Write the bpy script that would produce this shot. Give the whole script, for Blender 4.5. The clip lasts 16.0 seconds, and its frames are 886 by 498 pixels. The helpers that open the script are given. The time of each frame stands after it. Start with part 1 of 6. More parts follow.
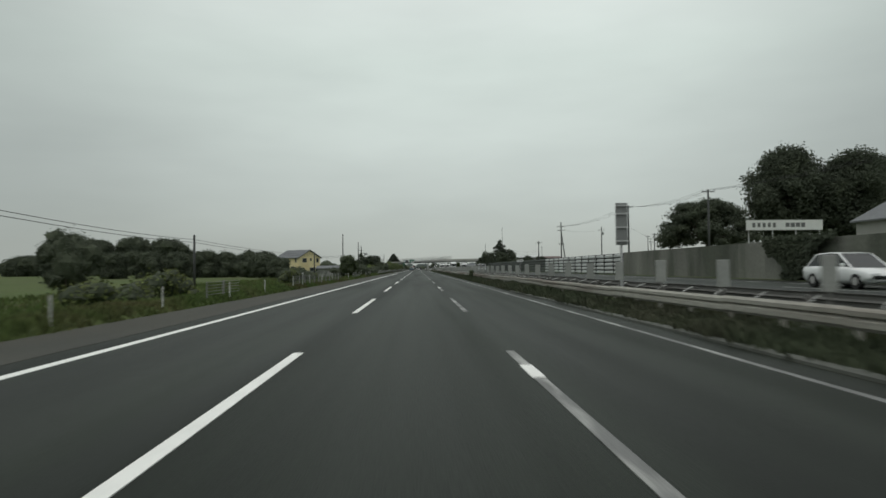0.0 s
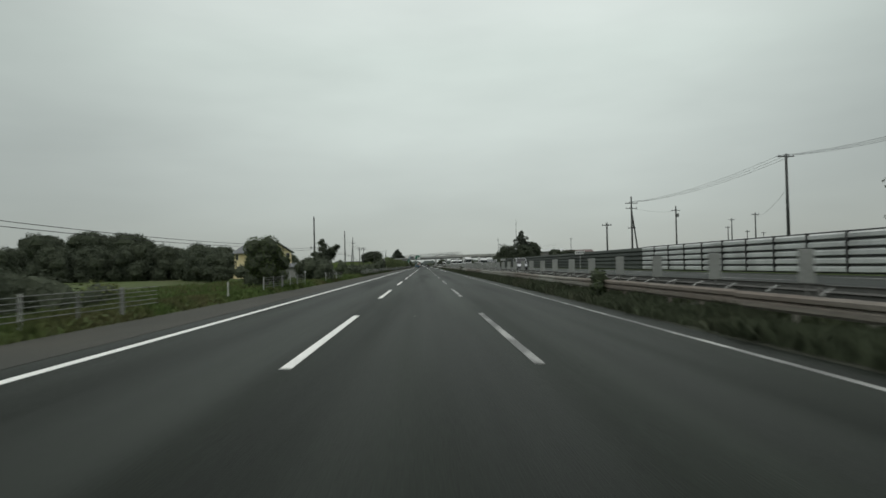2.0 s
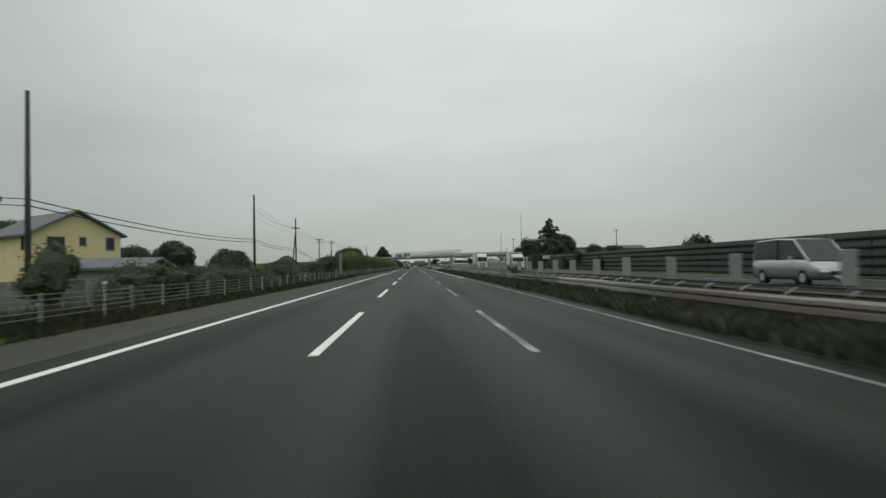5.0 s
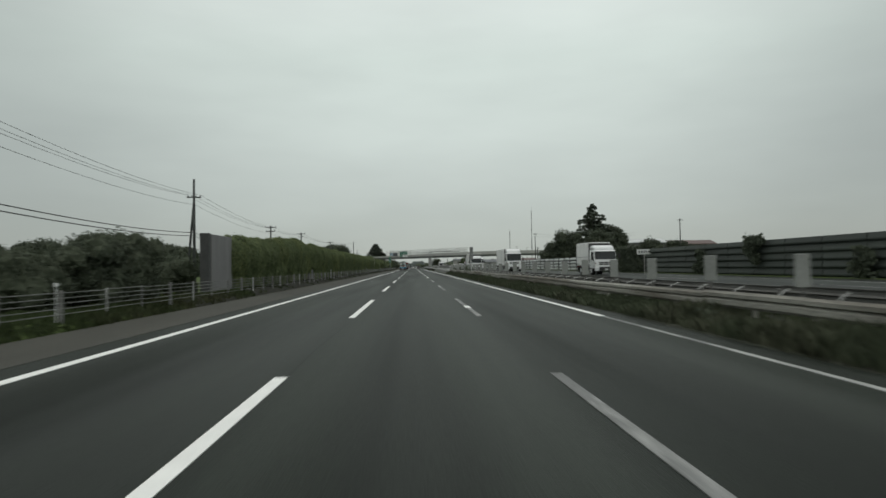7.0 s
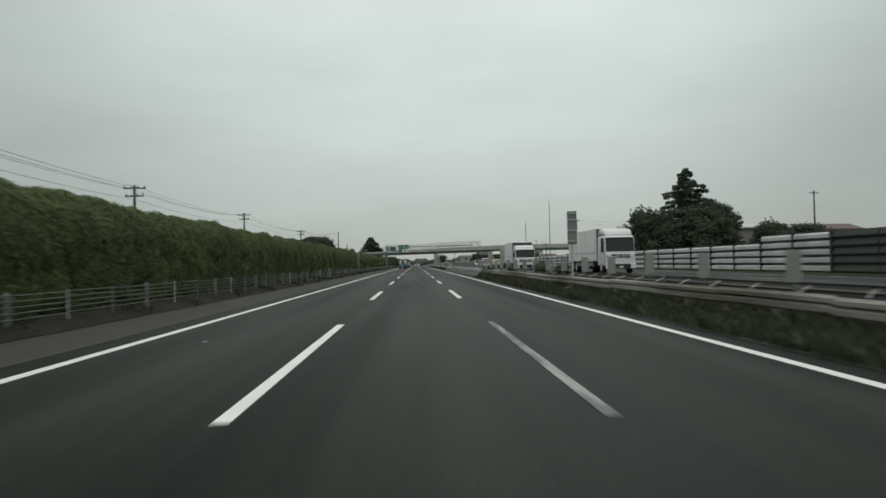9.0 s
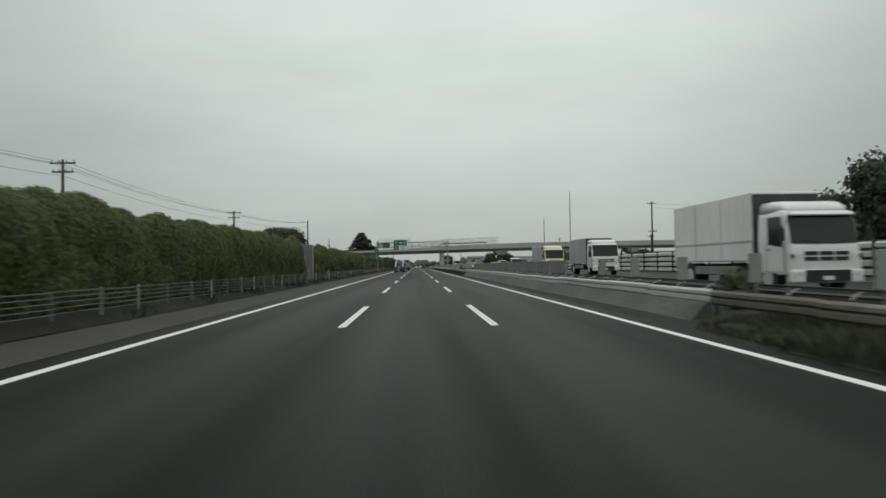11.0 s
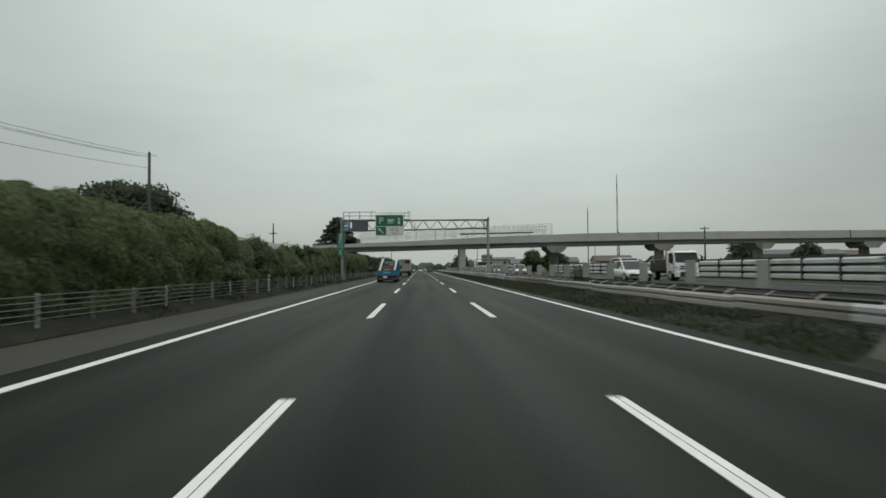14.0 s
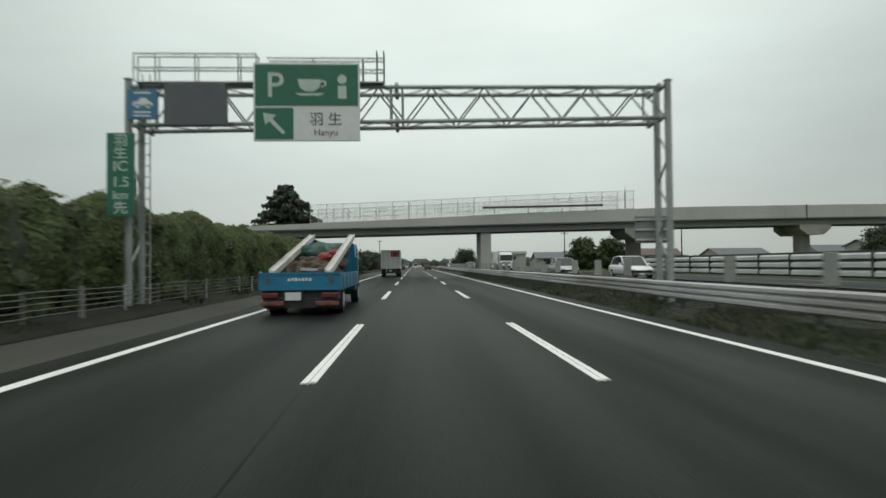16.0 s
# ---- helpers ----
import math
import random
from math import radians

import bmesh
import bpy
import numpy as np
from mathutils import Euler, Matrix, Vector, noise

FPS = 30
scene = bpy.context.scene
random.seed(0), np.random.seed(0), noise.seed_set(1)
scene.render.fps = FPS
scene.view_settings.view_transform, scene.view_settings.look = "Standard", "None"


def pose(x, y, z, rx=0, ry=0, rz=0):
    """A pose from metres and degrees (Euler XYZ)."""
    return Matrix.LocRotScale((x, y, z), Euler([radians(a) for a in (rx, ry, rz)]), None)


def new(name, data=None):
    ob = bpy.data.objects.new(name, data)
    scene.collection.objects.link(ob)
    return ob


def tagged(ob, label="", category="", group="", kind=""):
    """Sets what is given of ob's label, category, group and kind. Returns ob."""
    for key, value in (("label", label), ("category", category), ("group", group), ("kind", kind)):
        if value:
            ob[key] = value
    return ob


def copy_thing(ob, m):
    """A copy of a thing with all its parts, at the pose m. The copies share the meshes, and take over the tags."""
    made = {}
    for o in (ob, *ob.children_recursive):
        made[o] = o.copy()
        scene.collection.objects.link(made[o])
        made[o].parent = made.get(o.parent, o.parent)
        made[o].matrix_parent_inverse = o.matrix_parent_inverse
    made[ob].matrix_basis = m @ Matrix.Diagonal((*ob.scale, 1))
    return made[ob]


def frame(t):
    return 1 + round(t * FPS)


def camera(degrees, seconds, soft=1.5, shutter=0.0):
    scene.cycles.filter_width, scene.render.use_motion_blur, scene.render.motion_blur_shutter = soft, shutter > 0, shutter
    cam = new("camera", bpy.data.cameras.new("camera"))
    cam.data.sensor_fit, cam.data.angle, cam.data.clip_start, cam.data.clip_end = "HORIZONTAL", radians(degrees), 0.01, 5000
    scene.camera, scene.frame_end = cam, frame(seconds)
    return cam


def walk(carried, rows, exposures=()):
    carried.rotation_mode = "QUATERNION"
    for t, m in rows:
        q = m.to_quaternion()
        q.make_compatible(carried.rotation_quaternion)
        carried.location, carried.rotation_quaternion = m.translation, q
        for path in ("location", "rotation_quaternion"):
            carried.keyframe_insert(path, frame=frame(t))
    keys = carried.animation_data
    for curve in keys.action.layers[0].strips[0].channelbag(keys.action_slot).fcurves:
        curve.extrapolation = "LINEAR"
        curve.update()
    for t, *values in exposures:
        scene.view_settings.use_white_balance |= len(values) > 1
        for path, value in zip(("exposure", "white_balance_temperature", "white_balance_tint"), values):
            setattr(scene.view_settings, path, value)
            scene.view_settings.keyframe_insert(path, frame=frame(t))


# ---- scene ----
cam = camera(67.46, 16.0, soft=1.6, shutter=0.25)
walk(cam, [
    (0.0, pose(0.243, -1.550, 1.432, 91.628, 0.598, -2.203)),
    (0.5, pose(0.202, 11.438, 1.432, 91.515, 0.787, -2.306)),
    (1.0, pose(0.220, 24.260, 1.432, 91.336, 0.465, -2.116)),
    (1.5, pose(0.243, 37.343, 1.432, 91.240, 1.027, -1.887)),
    (2.0, pose(0.191, 50.484, 1.432, 91.363, 1.194, -1.634)),
    (2.5, pose(0.077, 63.742, 1.432, 91.439, 1.032, -1.629)),
    (3.0, pose(-0.053, 76.566, 1.432, 91.261, 0.878, -1.896)),
    (3.5, pose(-0.143, 89.733, 1.432, 91.514, 0.691, -1.899)),
    (4.0, pose(-0.171, 102.864, 1.432, 91.264, 0.581, -2.339)),
    (6.5, pose(-0.078, 168.193, 1.432, 91.645, 1.371, -2.275)),
    (7.0, pose(-0.059, 181.093, 1.432, 91.459, 0.884, -2.612)),
    (7.5, pose(0.015, 194.437, 1.432, 91.344, 0.979, -2.527)),
    (8.0, pose(0.049, 207.354, 1.432, 91.363, 1.001, -2.355)),
    (8.5, pose(0.003, 220.494, 1.432, 91.262, 0.689, -2.494)),
    (9.0, pose(0.012, 233.822, 1.432, 91.234, 1.111, -2.383)),
    (9.5, pose(0.055, 246.998, 1.432, 91.440, 0.996, -2.293)),
    (10.0, pose(0.023, 260.022, 1.432, 91.416, 0.851, -2.379)),
    (12.5, pose(-0.093, 323.112, 1.432, 91.389, 0.931, -2.133)),
    (13.0, pose(-0.140, 336.060, 1.432, 91.827, 0.925, -1.993)),
    (13.5, pose(-0.222, 348.771, 1.432, 90.557, 1.143, -1.914)),
    (14.0, pose(-0.332, 361.607, 1.432, 91.667, 0.552, -2.019)),
    (14.5, pose(-0.398, 374.554, 1.432, 91.224, 0.680, -2.106)),
    (15.0, pose(-0.466, 386.989, 1.432, 91.557, 0.643, -2.045)),
    (15.5, pose(-0.496, 399.800, 1.432, 91.392, 0.607, -2.438)),
    (16.0, pose(-0.505, 412.828, 1.432, 91.350, 0.602, -2.540)),
], [(0.0, -0.04), (9.0, -0.02), (14.5, 0.03), (15.2, 0.10), (16.0, 0.24)])

# ---- world ----
world = bpy.data.worlds.new("overcast_sky")
scene.world = world
world.use_nodes = True
wn, wl = world.node_tree.nodes, world.node_tree.links
wn.clear()
w_out = wn.new("ShaderNodeOutputWorld")
w_bg = wn.new("ShaderNodeBackground")
w_co = wn.new("ShaderNodeTexCoord")
w_sep = wn.new("ShaderNodeSeparateXYZ")
w_ramp = wn.new("ShaderNodeValToRGB")
w_map = wn.new("ShaderNodeMapping")
w_noise = wn.new("ShaderNodeTexNoise")
w_cloud = wn.new("ShaderNodeMapRange")
w_mul = wn.new("ShaderNodeMix")
w_mul.data_type, w_mul.blend_type = "RGBA", "MULTIPLY"
w_sky = wn.new("ShaderNodeTexSky")
w_sky.sky_type, w_sky.sun_disc = "NISHITA", False
w_sky.sun_elevation, w_sky.sun_rotation = radians(58), radians(20)
w_mix = wn.new("ShaderNodeMix")
w_mix.data_type = "RGBA"
w_gain = wn.new("ShaderNodeVectorMath")
w_gain.operation = "SCALE"
w_gain.inputs["Scale"].default_value = 0.10
for stop, col in ((0.0, (0.345, 0.378, 0.358)), (0.05, (0.37, 0.405, 0.382)), (0.14, (0.42, 0.462, 0.434)), (0.30, (0.47, 0.525, 0.488)), (1.0, (0.43, 0.475, 0.446))):
    e = w_ramp.color_ramp.elements.new(stop)
    e.color = (*col, 1)
w_ramp.color_ramp.elements.remove(w_ramp.color_ramp.elements[0])
w_ramp.color_ramp.elements.remove(w_ramp.color_ramp.elements[-1])
w_map.inputs["Scale"].default_value = (1.0, 1.0, 3.6)
w_noise.inputs["Scale"].default_value = 2.4
w_noise.inputs["Detail"].default_value = 4.0
w_noise.inputs["Roughness"].default_value = 0.5
w_cloud.inputs["From Min"].default_value, w_cloud.inputs["From Max"].default_value = 0.3, 0.7
w_cloud.inputs["To Min"].default_value, w_cloud.inputs["To Max"].default_value = 0.90, 1.06
w_mul.inputs["Factor"].default_value = 1.0
w_mix.inputs["Factor"].default_value = 0.94
wl.new(w_co.outputs["Generated"], w_sep.inputs[0])
wl.new(w_sep.outputs["Z"], w_ramp.inputs["Fac"])
wl.new(w_co.outputs["Generated"], w_map.inputs["Vector"])
wl.new(w_map.outputs[0], w_noise.inputs["Vector"])
wl.new(w_noise.outputs[0], w_cloud.inputs["Value"])
wl.new(w_ramp.outputs["Color"], w_mul.inputs["A"])
wl.new(w_cloud.outputs[0], w_mul.inputs["B"])
wl.new(w_sky.outputs[0], w_gain.inputs[0])
wl.new(w_gain.outputs[0], w_mix.inputs["A"])
w_dot = wn.new("ShaderNodeVectorMath")
w_dot.operation = "DOT_PRODUCT"
w_dot.inputs[1].default_value = Vector((0.06, 0.90, 0.42)).normalized()
w_glow = wn.new("ShaderNodeMapRange")
w_glow.interpolation_type = "SMOOTHSTEP"
w_glow.inputs["From Min"].default_value, w_glow.inputs["From Max"].default_value = 0.80, 1.0
w_glow.inputs["To Min"].default_value, w_glow.inputs["To Max"].default_value = 1.0, 1.45
w_lit = wn.new("ShaderNodeVectorMath")
w_lit.operation = "SCALE"
wl.new(w_co.outputs["Generated"], w_dot.inputs[0])
wl.new(w_dot.outputs["Value"], w_glow.inputs["Value"])
wl.new(w_glow.outputs[0], w_lit.inputs["Scale"])
wl.new(w_mul.outputs["Result"], w_lit.inputs[0])
wl.new(w_lit.outputs[0], w_mix.inputs["B"])
wl.new(w_mix.outputs["Result"], w_bg.inputs["Color"])
w_bg.inputs["Strength"].default_value = 1.0
wl.new(w_bg.outputs[0], w_out.inputs["Surface"])

sun = new("sun", bpy.data.lights.new("sun", "SUN"))
sun.data.energy, sun.data.angle, sun.data.color = 0.5, radians(40), (1.0, 0.98, 0.94)
sun.matrix_world = pose(0, 0, 60, 32, 0, -20)

# ---- materials ----


def mat(name, base, rough=0.7, metal=0.0, vary=0.25, scale=1.5, fine=40.0, bump=0.0, island=0.0, obj=0.0, second=None, amount=0.5, stretch=(1, 1, 1), coat=0.0, spec=0.5, translucent=0.0, polish=0.0, tint=None):
    """A surface of one base colour with broad stains, fine grain and relief."""
    m = bpy.data.materials.new(name)
    m.use_nodes = True
    n, l = m.node_tree.nodes, m.node_tree.links
    b = n["Principled BSDF"]
    b.inputs["Roughness"].default_value = rough
    b.inputs["Metallic"].default_value = metal
    b.inputs["Coat Weight"].default_value = coat
    b.inputs["Specular IOR Level"].default_value = spec
    geo = n.new("ShaderNodeNewGeometry")
    mp = n.new("ShaderNodeMapping")
    mp.inputs["Scale"].default_value = stretch
    l.new(geo.outputs["Position"], mp.inputs["Vector"])
    broad, grain = n.new("ShaderNodeTexNoise"), n.new("ShaderNodeTexNoise")
    broad.inputs["Scale"].default_value, broad.inputs["Detail"].default_value = scale, 5
    grain.inputs["Scale"].default_value, grain.inputs["Detail"].default_value = fine, 3
    for t in (broad, grain):
        l.new(mp.outputs[0], t.inputs["Vector"])
    add = n.new("ShaderNodeMath")
    add.operation = "ADD"
    l.new(broad.outputs[0], add.inputs[0])
    l.new(grain.outputs[0], add.inputs[1])
    last = add
    if island or obj:
        src = geo.outputs["Random Per Island"] if island else n.new("ShaderNodeObjectInfo").outputs["Random"]
        k = n.new("ShaderNodeMath")
        k.operation = "MULTIPLY_ADD"
        k.inputs[1].default_value = 2 * (island or obj)
        l.new(src, k.inputs[0])
        l.new(add.outputs[0], k.inputs[2])
        last = n.new("ShaderNodeMath")
        last.operation = "SUBTRACT"
        l.new(k.outputs[0], last.inputs[0])
        last.inputs[1].default_value = island or obj
    rng = n.new("ShaderNodeMapRange")
    rng.inputs["From Min"].default_value, rng.inputs["From Max"].default_value = 0.6, 1.4
    rng.inputs["To Min"].default_value, rng.inputs["To Max"].default_value = 1 - vary, 1 + vary
    l.new(last.outputs[0], rng.inputs["Value"])
    mul = n.new("ShaderNodeVectorMath")
    mul.operation = "SCALE"
    l.new(rng.outputs[0], mul.inputs["Scale"])
    if second:
        mask = n.new("ShaderNodeMapRange")
        patch = n.new("ShaderNodeTexNoise")
        patch.inputs["Scale"].default_value, patch.inputs["Detail"].default_value = scale * 0.6, 6
        l.new(mp.outputs[0], patch.inputs["Vector"])
        mask.inputs["From Min"].default_value, mask.inputs["From Max"].default_value = 0.62 - 0.3 * amount, 0.78 - 0.3 * amount
        l.new(patch.outputs[0], mask.inputs["Value"])
        mx = n.new("ShaderNodeMix")
        mx.data_type = "RGBA"
        mx.inputs["A"].default_value, mx.inputs["B"].default_value = (*base, 1), (*second, 1)
        l.new(mask.outputs[0], mx.inputs["Factor"])
        l.new(mx.outputs["Result"], mul.inputs[0])
    else:
        mul.inputs[0].default_value = base
    l.new(mul.outputs[0], b.inputs["Base Color"])
    if tint:
        b.inputs["Specular Tint"].default_value = (*tint, 1)
    if polish:
        wear, gloss = n.new("ShaderNodeTexNoise"), n.new("ShaderNodeMapRange")
        wear.inputs["Scale"].default_value, wear.inputs["Detail"].default_value = scale * 0.9, 4
        wear.inputs["Roughness"].default_value = 0.45
        shift = n.new("ShaderNodeVectorMath")
        shift.inputs[1].default_value = (13.0, 7.0, 3.0)
        l.new(mp.outputs[0], shift.inputs[0])
        l.new(shift.outputs[0], wear.inputs["Vector"])
        gloss.inputs["From Min"].default_value, gloss.inputs["From Max"].default_value = 0.34, 0.66
        gloss.inputs["To Min"].default_value, gloss.inputs["To Max"].default_value = spec * (1 - polish), spec * (1 + polish)
        l.new(wear.outputs[0], gloss.inputs["Value"])
        l.new(gloss.outputs[0], b.inputs["Specular IOR Level"])
    if bump:
        bp = n.new("ShaderNodeBump")
        bp.inputs["Strength"].default_value, bp.inputs["Distance"].default_value = 0.6, bump
        l.new(grain.outputs[0], bp.inputs["Height"])
        l.new(bp.outputs[0], b.inputs["Normal"])
    if translucent:
        tl, ms = n.new("ShaderNodeBsdfTranslucent"), n.new("ShaderNodeMixShader")
        ms.inputs[0].default_value = translucent
        l.new(mul.outputs[0], tl.inputs["Color"])
        l.new(b.outputs[0], ms.inputs[1])
        l.new(tl.outputs[0], ms.inputs[2])
        l.new(ms.outputs[0], n["Material Output"].inputs["Surface"])
    return m


M = {
    "asphalt": mat("asphalt", (0.0128, 0.0164, 0.0122), 0.54, vary=0.75, scale=0.6, fine=55, bump=0.012, stretch=(1.5, 0.05, 1), second=(0.0070, 0.0092, 0.0069), amount=0.55, spec=0.091, polish=0.5, tint=(0.89, 1.0, 0.90)),
    "newasphalt": mat("newer_asphalt", (0.0108, 0.0138, 0.0103), 0.54, vary=0.7, scale=0.6, fine=55, bump=0.010, stretch=(1.5, 0.05, 1), second=(0.0060, 0.0080, 0.0060), amount=0.5, spec=0.084, polish=0.5, tint=(0.89, 1.0, 0.90)),
    "fencepost": mat("weathered_fence_post", (0.19, 0.195, 0.182), 0.8, vary=0.35, scale=3.0, fine=18, second=(0.16, 0.165, 0.15), amount=0.5),
    "netwire": mat("grey_netting_wire", (0.20, 0.205, 0.195), 0.7, vary=0.2, scale=1.0, fine=15),
    "medianblade": mat("dark_median_grass", (0.063, 0.077, 0.047), 0.9, vary=0.16, scale=0.35, fine=5, island=0.06, second=(0.077, 0.082, 0.055), amount=0.5, spec=0.15),
    # core of crowns, darker than the leaves to stand for shade inside
    "innerdark": mat("shaded_inner_twigs", (0.066, 0.078, 0.053), 0.95, vary=0.3, scale=1.2, fine=8, spec=0.1),
    "shoulder": mat("shoulder", (0.050, 0.050, 0.040), 0.85, vary=0.25, scale=0.8, fine=60, bump=0.012, stretch=(1, 0.25, 1), second=(0.046, 0.048, 0.040), spec=0.3),
    "seam": mat("tar_seam", (0.008, 0.010, 0.008), 0.55, spec=0.08, vary=0.3, scale=2, fine=20, stretch=(1, 0.2, 1)),
    "paint": mat("white_road_paint", (0.78, 0.79, 0.75), 0.6, vary=0.12, scale=2.0, fine=30, bump=0.004),
    "worn": mat("worn_road_paint", (0.33, 0.34, 0.32), 0.75, vary=0.35, scale=1.2, fine=14, second=(0.14, 0.145, 0.14), amount=0.8, stretch=(4, 0.6, 1), bump=0.004),
    "soil": mat("soil", (0.036, 0.039, 0.029), 0.95, vary=0.4, scale=0.7, fine=12, bump=0.05, second=(0.038, 0.044, 0.030), spec=0.2),
    # leaf litter whose base colour also holds the shadow of the hedge
    "litter": mat("hedge_shaded_litter", (0.024, 0.025, 0.019), 0.95, vary=0.45, scale=0.8, fine=10, bump=0.05, second=(0.030, 0.032, 0.022), spec=0.15),
    "turf": mat("turf", (0.066, 0.096, 0.027), 0.95, vary=0.35, scale=0.12, fine=6, bump=0.08, second=(0.075, 0.085, 0.035), amount=0.5, spec=0.2),
    "blade": mat("grass_blades", (0.080, 0.118, 0.036), 0.8, translucent=0.3, vary=0.45, scale=0.3, fine=5, island=0.25, second=(0.10, 0.10, 0.045), amount=0.45, spec=0.25),
    "vergeblade": mat("verge_grass_blades", (0.048, 0.066, 0.027), 0.85, translucent=0.2, vary=0.4, scale=0.3, fine=5, island=0.2, second=(0.060, 0.064, 0.034), amount=0.5, spec=0.2),
    "dryblade": mat("median_grass_blades", (0.046, 0.058, 0.030), 0.9, vary=0.35, scale=0.4, fine=5, island=0.18, second=(0.052, 0.056, 0.032), amount=0.5, spec=0.2),
    "leaf": mat("leaves", (0.070, 0.094, 0.042), 0.75, translucent=0.3, vary=0.4, scale=0.4, fine=3, island=0.2, second=(0.06, 0.085, 0.026), amount=0.4, spec=0.3),
    "ivy": mat("ivy_leaves", (0.146, 0.184, 0.088), 0.85, translucent=0.42, vary=0.22, scale=0.5, fine=2, island=0.10, second=(0.168, 0.202, 0.086), amount=0.4, spec=0.3),
    "darkleaf": mat("dark_leaves", (0.094, 0.110, 0.078), 0.9, translucent=0.3, vary=0.2, scale=0.4, fine=3, island=0.08, second=(0.078, 0.094, 0.058), amount=0.35, spec=0.1),
    "deepleaf": mat("deep_dark_leaves", (0.084, 0.100, 0.072), 0.9, translucent=0.3, vary=0.18, scale=0.4, fine=3, island=0.07, second=(0.092, 0.108, 0.073), amount=0.35, spec=0.1),
    "limeleaf": mat("yellow_green_leaves", (0.11, 0.13, 0.04), 0.75, vary=0.4, scale=0.5, fine=5, island=0.3, second=(0.07, 0.1, 0.03), amount=0.4, spec=0.25),
    "needle": mat("conifer_needles", (0.125, 0.146, 0.115), 0.8, translucent=0.25, vary=0.45, scale=0.5, fine=5, island=0.3, spec=0.2),
    # hedge core below the ivy leaves, its inner shade set by colour
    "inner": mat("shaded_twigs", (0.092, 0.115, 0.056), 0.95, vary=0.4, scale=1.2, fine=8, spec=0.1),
    "bark": mat("bark", (0.07, 0.058, 0.045), 0.95, vary=0.4, scale=3, fine=20, bump=0.03, stretch=(1, 1, 0.3)),
    "galv": mat("galvanised_steel", (0.46, 0.47, 0.465), 0.5, 0.15, vary=0.2, scale=0.6, fine=18, second=(0.30, 0.29, 0.27), amount=0.4, stretch=(1, 0.3, 1)),
    "railsteel": mat("weathered_rail_steel", (0.32, 0.315, 0.275), 0.75, 0.15, vary=0.3, scale=0.5, fine=10, second=(0.17, 0.145, 0.12), amount=0.6, stretch=(2, 0.25, 3)),
    "rustyrail": mat("rust_stained_rail_steel", (0.27, 0.268, 0.235), 0.8, 0.1, vary=0.4, scale=0.8, fine=10, second=(0.13, 0.118, 0.095), amount=0.6, stretch=(2, 0.25, 3)),
    "fencepipe": mat("dull_fence_paint", (0.165, 0.17, 0.16), 0.7, vary=0.3, scale=1.0, fine=15),
    "kerbstain": mat("stained_kerb_concrete", (0.098, 0.104, 0.090), 0.92, vary=0.4, scale=0.9, fine=14, bump=0.01, second=(0.075, 0.083, 0.070), amount=0.5, stretch=(1, 0.35, 0.5)),
    "strutpaint": mat("white_strut_paint", (0.36, 0.37, 0.35), 0.6, vary=0.2, scale=2, fine=10),
    "farrail": mat("dull_rail_steel", (0.13, 0.13, 0.12), 0.75, 0.1, vary=0.25, scale=0.5, fine=10, stretch=(2, 0.25, 3)),
    "whitepaint": mat("weathered_white_paint", (0.44, 0.45, 0.43), 0.6, vary=0.2, scale=1.0, fine=15, second=(0.27, 0.27, 0.25), amount=0.45),
    "greypaint": mat("grey_green_panel_paint", (0.255, 0.268, 0.25), 0.7, vary=0.18, scale=1.2, fine=14, obj=0.2, second=(0.28, 0.29, 0.27), amount=0.35),
    "concrete": mat("concrete", (0.26, 0.26, 0.24), 0.9, vary=0.25, scale=0.5, fine=22, bump=0.01, second=(0.14, 0.14, 0.13), amount=0.5, stretch=(1, 0.6, 0.35)),
    "mossyconcrete": mat("moss_stained_concrete", (0.175, 0.18, 0.155), 0.92, vary=0.5, scale=0.45, fine=18, bump=0.012, obj=0.15, second=(0.085, 0.095, 0.072), amount=0.6, stretch=(1, 0.9, 0.25)),
    "oldboard": mat("weathered_grey_boards", (0.21, 0.22, 0.205), 0.85, vary=0.4, scale=1.1, fine=20, second=(0.10, 0.11, 0.09), amount=0.5, obj=0.3),
    "palewall": mat("pale_wall_panel", (0.70, 0.71, 0.68), 0.9, vary=0.12, scale=0.3, fine=12, second=(0.58, 0.59, 0.56), amount=0.35),
    "paleconcrete": mat("pale_concrete", (0.365, 0.37, 0.35), 0.9, vary=0.18, scale=0.25, fine=15, bump=0.008, second=(0.33, 0.33, 0.315), amount=0.35, stretch=(1, 1, 0.4)),
    # girder and deck grey, with the shade under the overpass mixed into it
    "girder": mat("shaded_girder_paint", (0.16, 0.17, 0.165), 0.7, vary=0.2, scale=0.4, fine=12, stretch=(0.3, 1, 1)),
    "wallgreen": mat("dark_green_wall_panel", (0.030, 0.038, 0.032), 0.75, vary=0.3, scale=0.35, fine=10, obj=0.12, second=(0.042, 0.052, 0.042), amount=0.4, stretch=(1, 0.25, 3)),
    "louvre": mat("pale_louvre_steel", (0.52, 0.545, 0.53), 0.55, 0.1, vary=0.2, scale=0.5, fine=12, obj=0.12, second=(0.40, 0.42, 0.405), amount=0.4),
    "darksteel": mat("dark_steel", (0.06, 0.062, 0.06), 0.6, 0.3, vary=0.3, scale=2, fine=20),
    "rib": mat("grey_ribbed_panel", (0.19, 0.19, 0.19), 0.8, vary=0.2, scale=0.8, fine=12, second=(0.16, 0.16, 0.155), amount=0.4, stretch=(1, 2, 0.2)),
    "pole": mat("concrete_pole", (0.056, 0.060, 0.058), 0.9, vary=0.25, scale=1, fine=14, stretch=(1, 1, 0.3)),
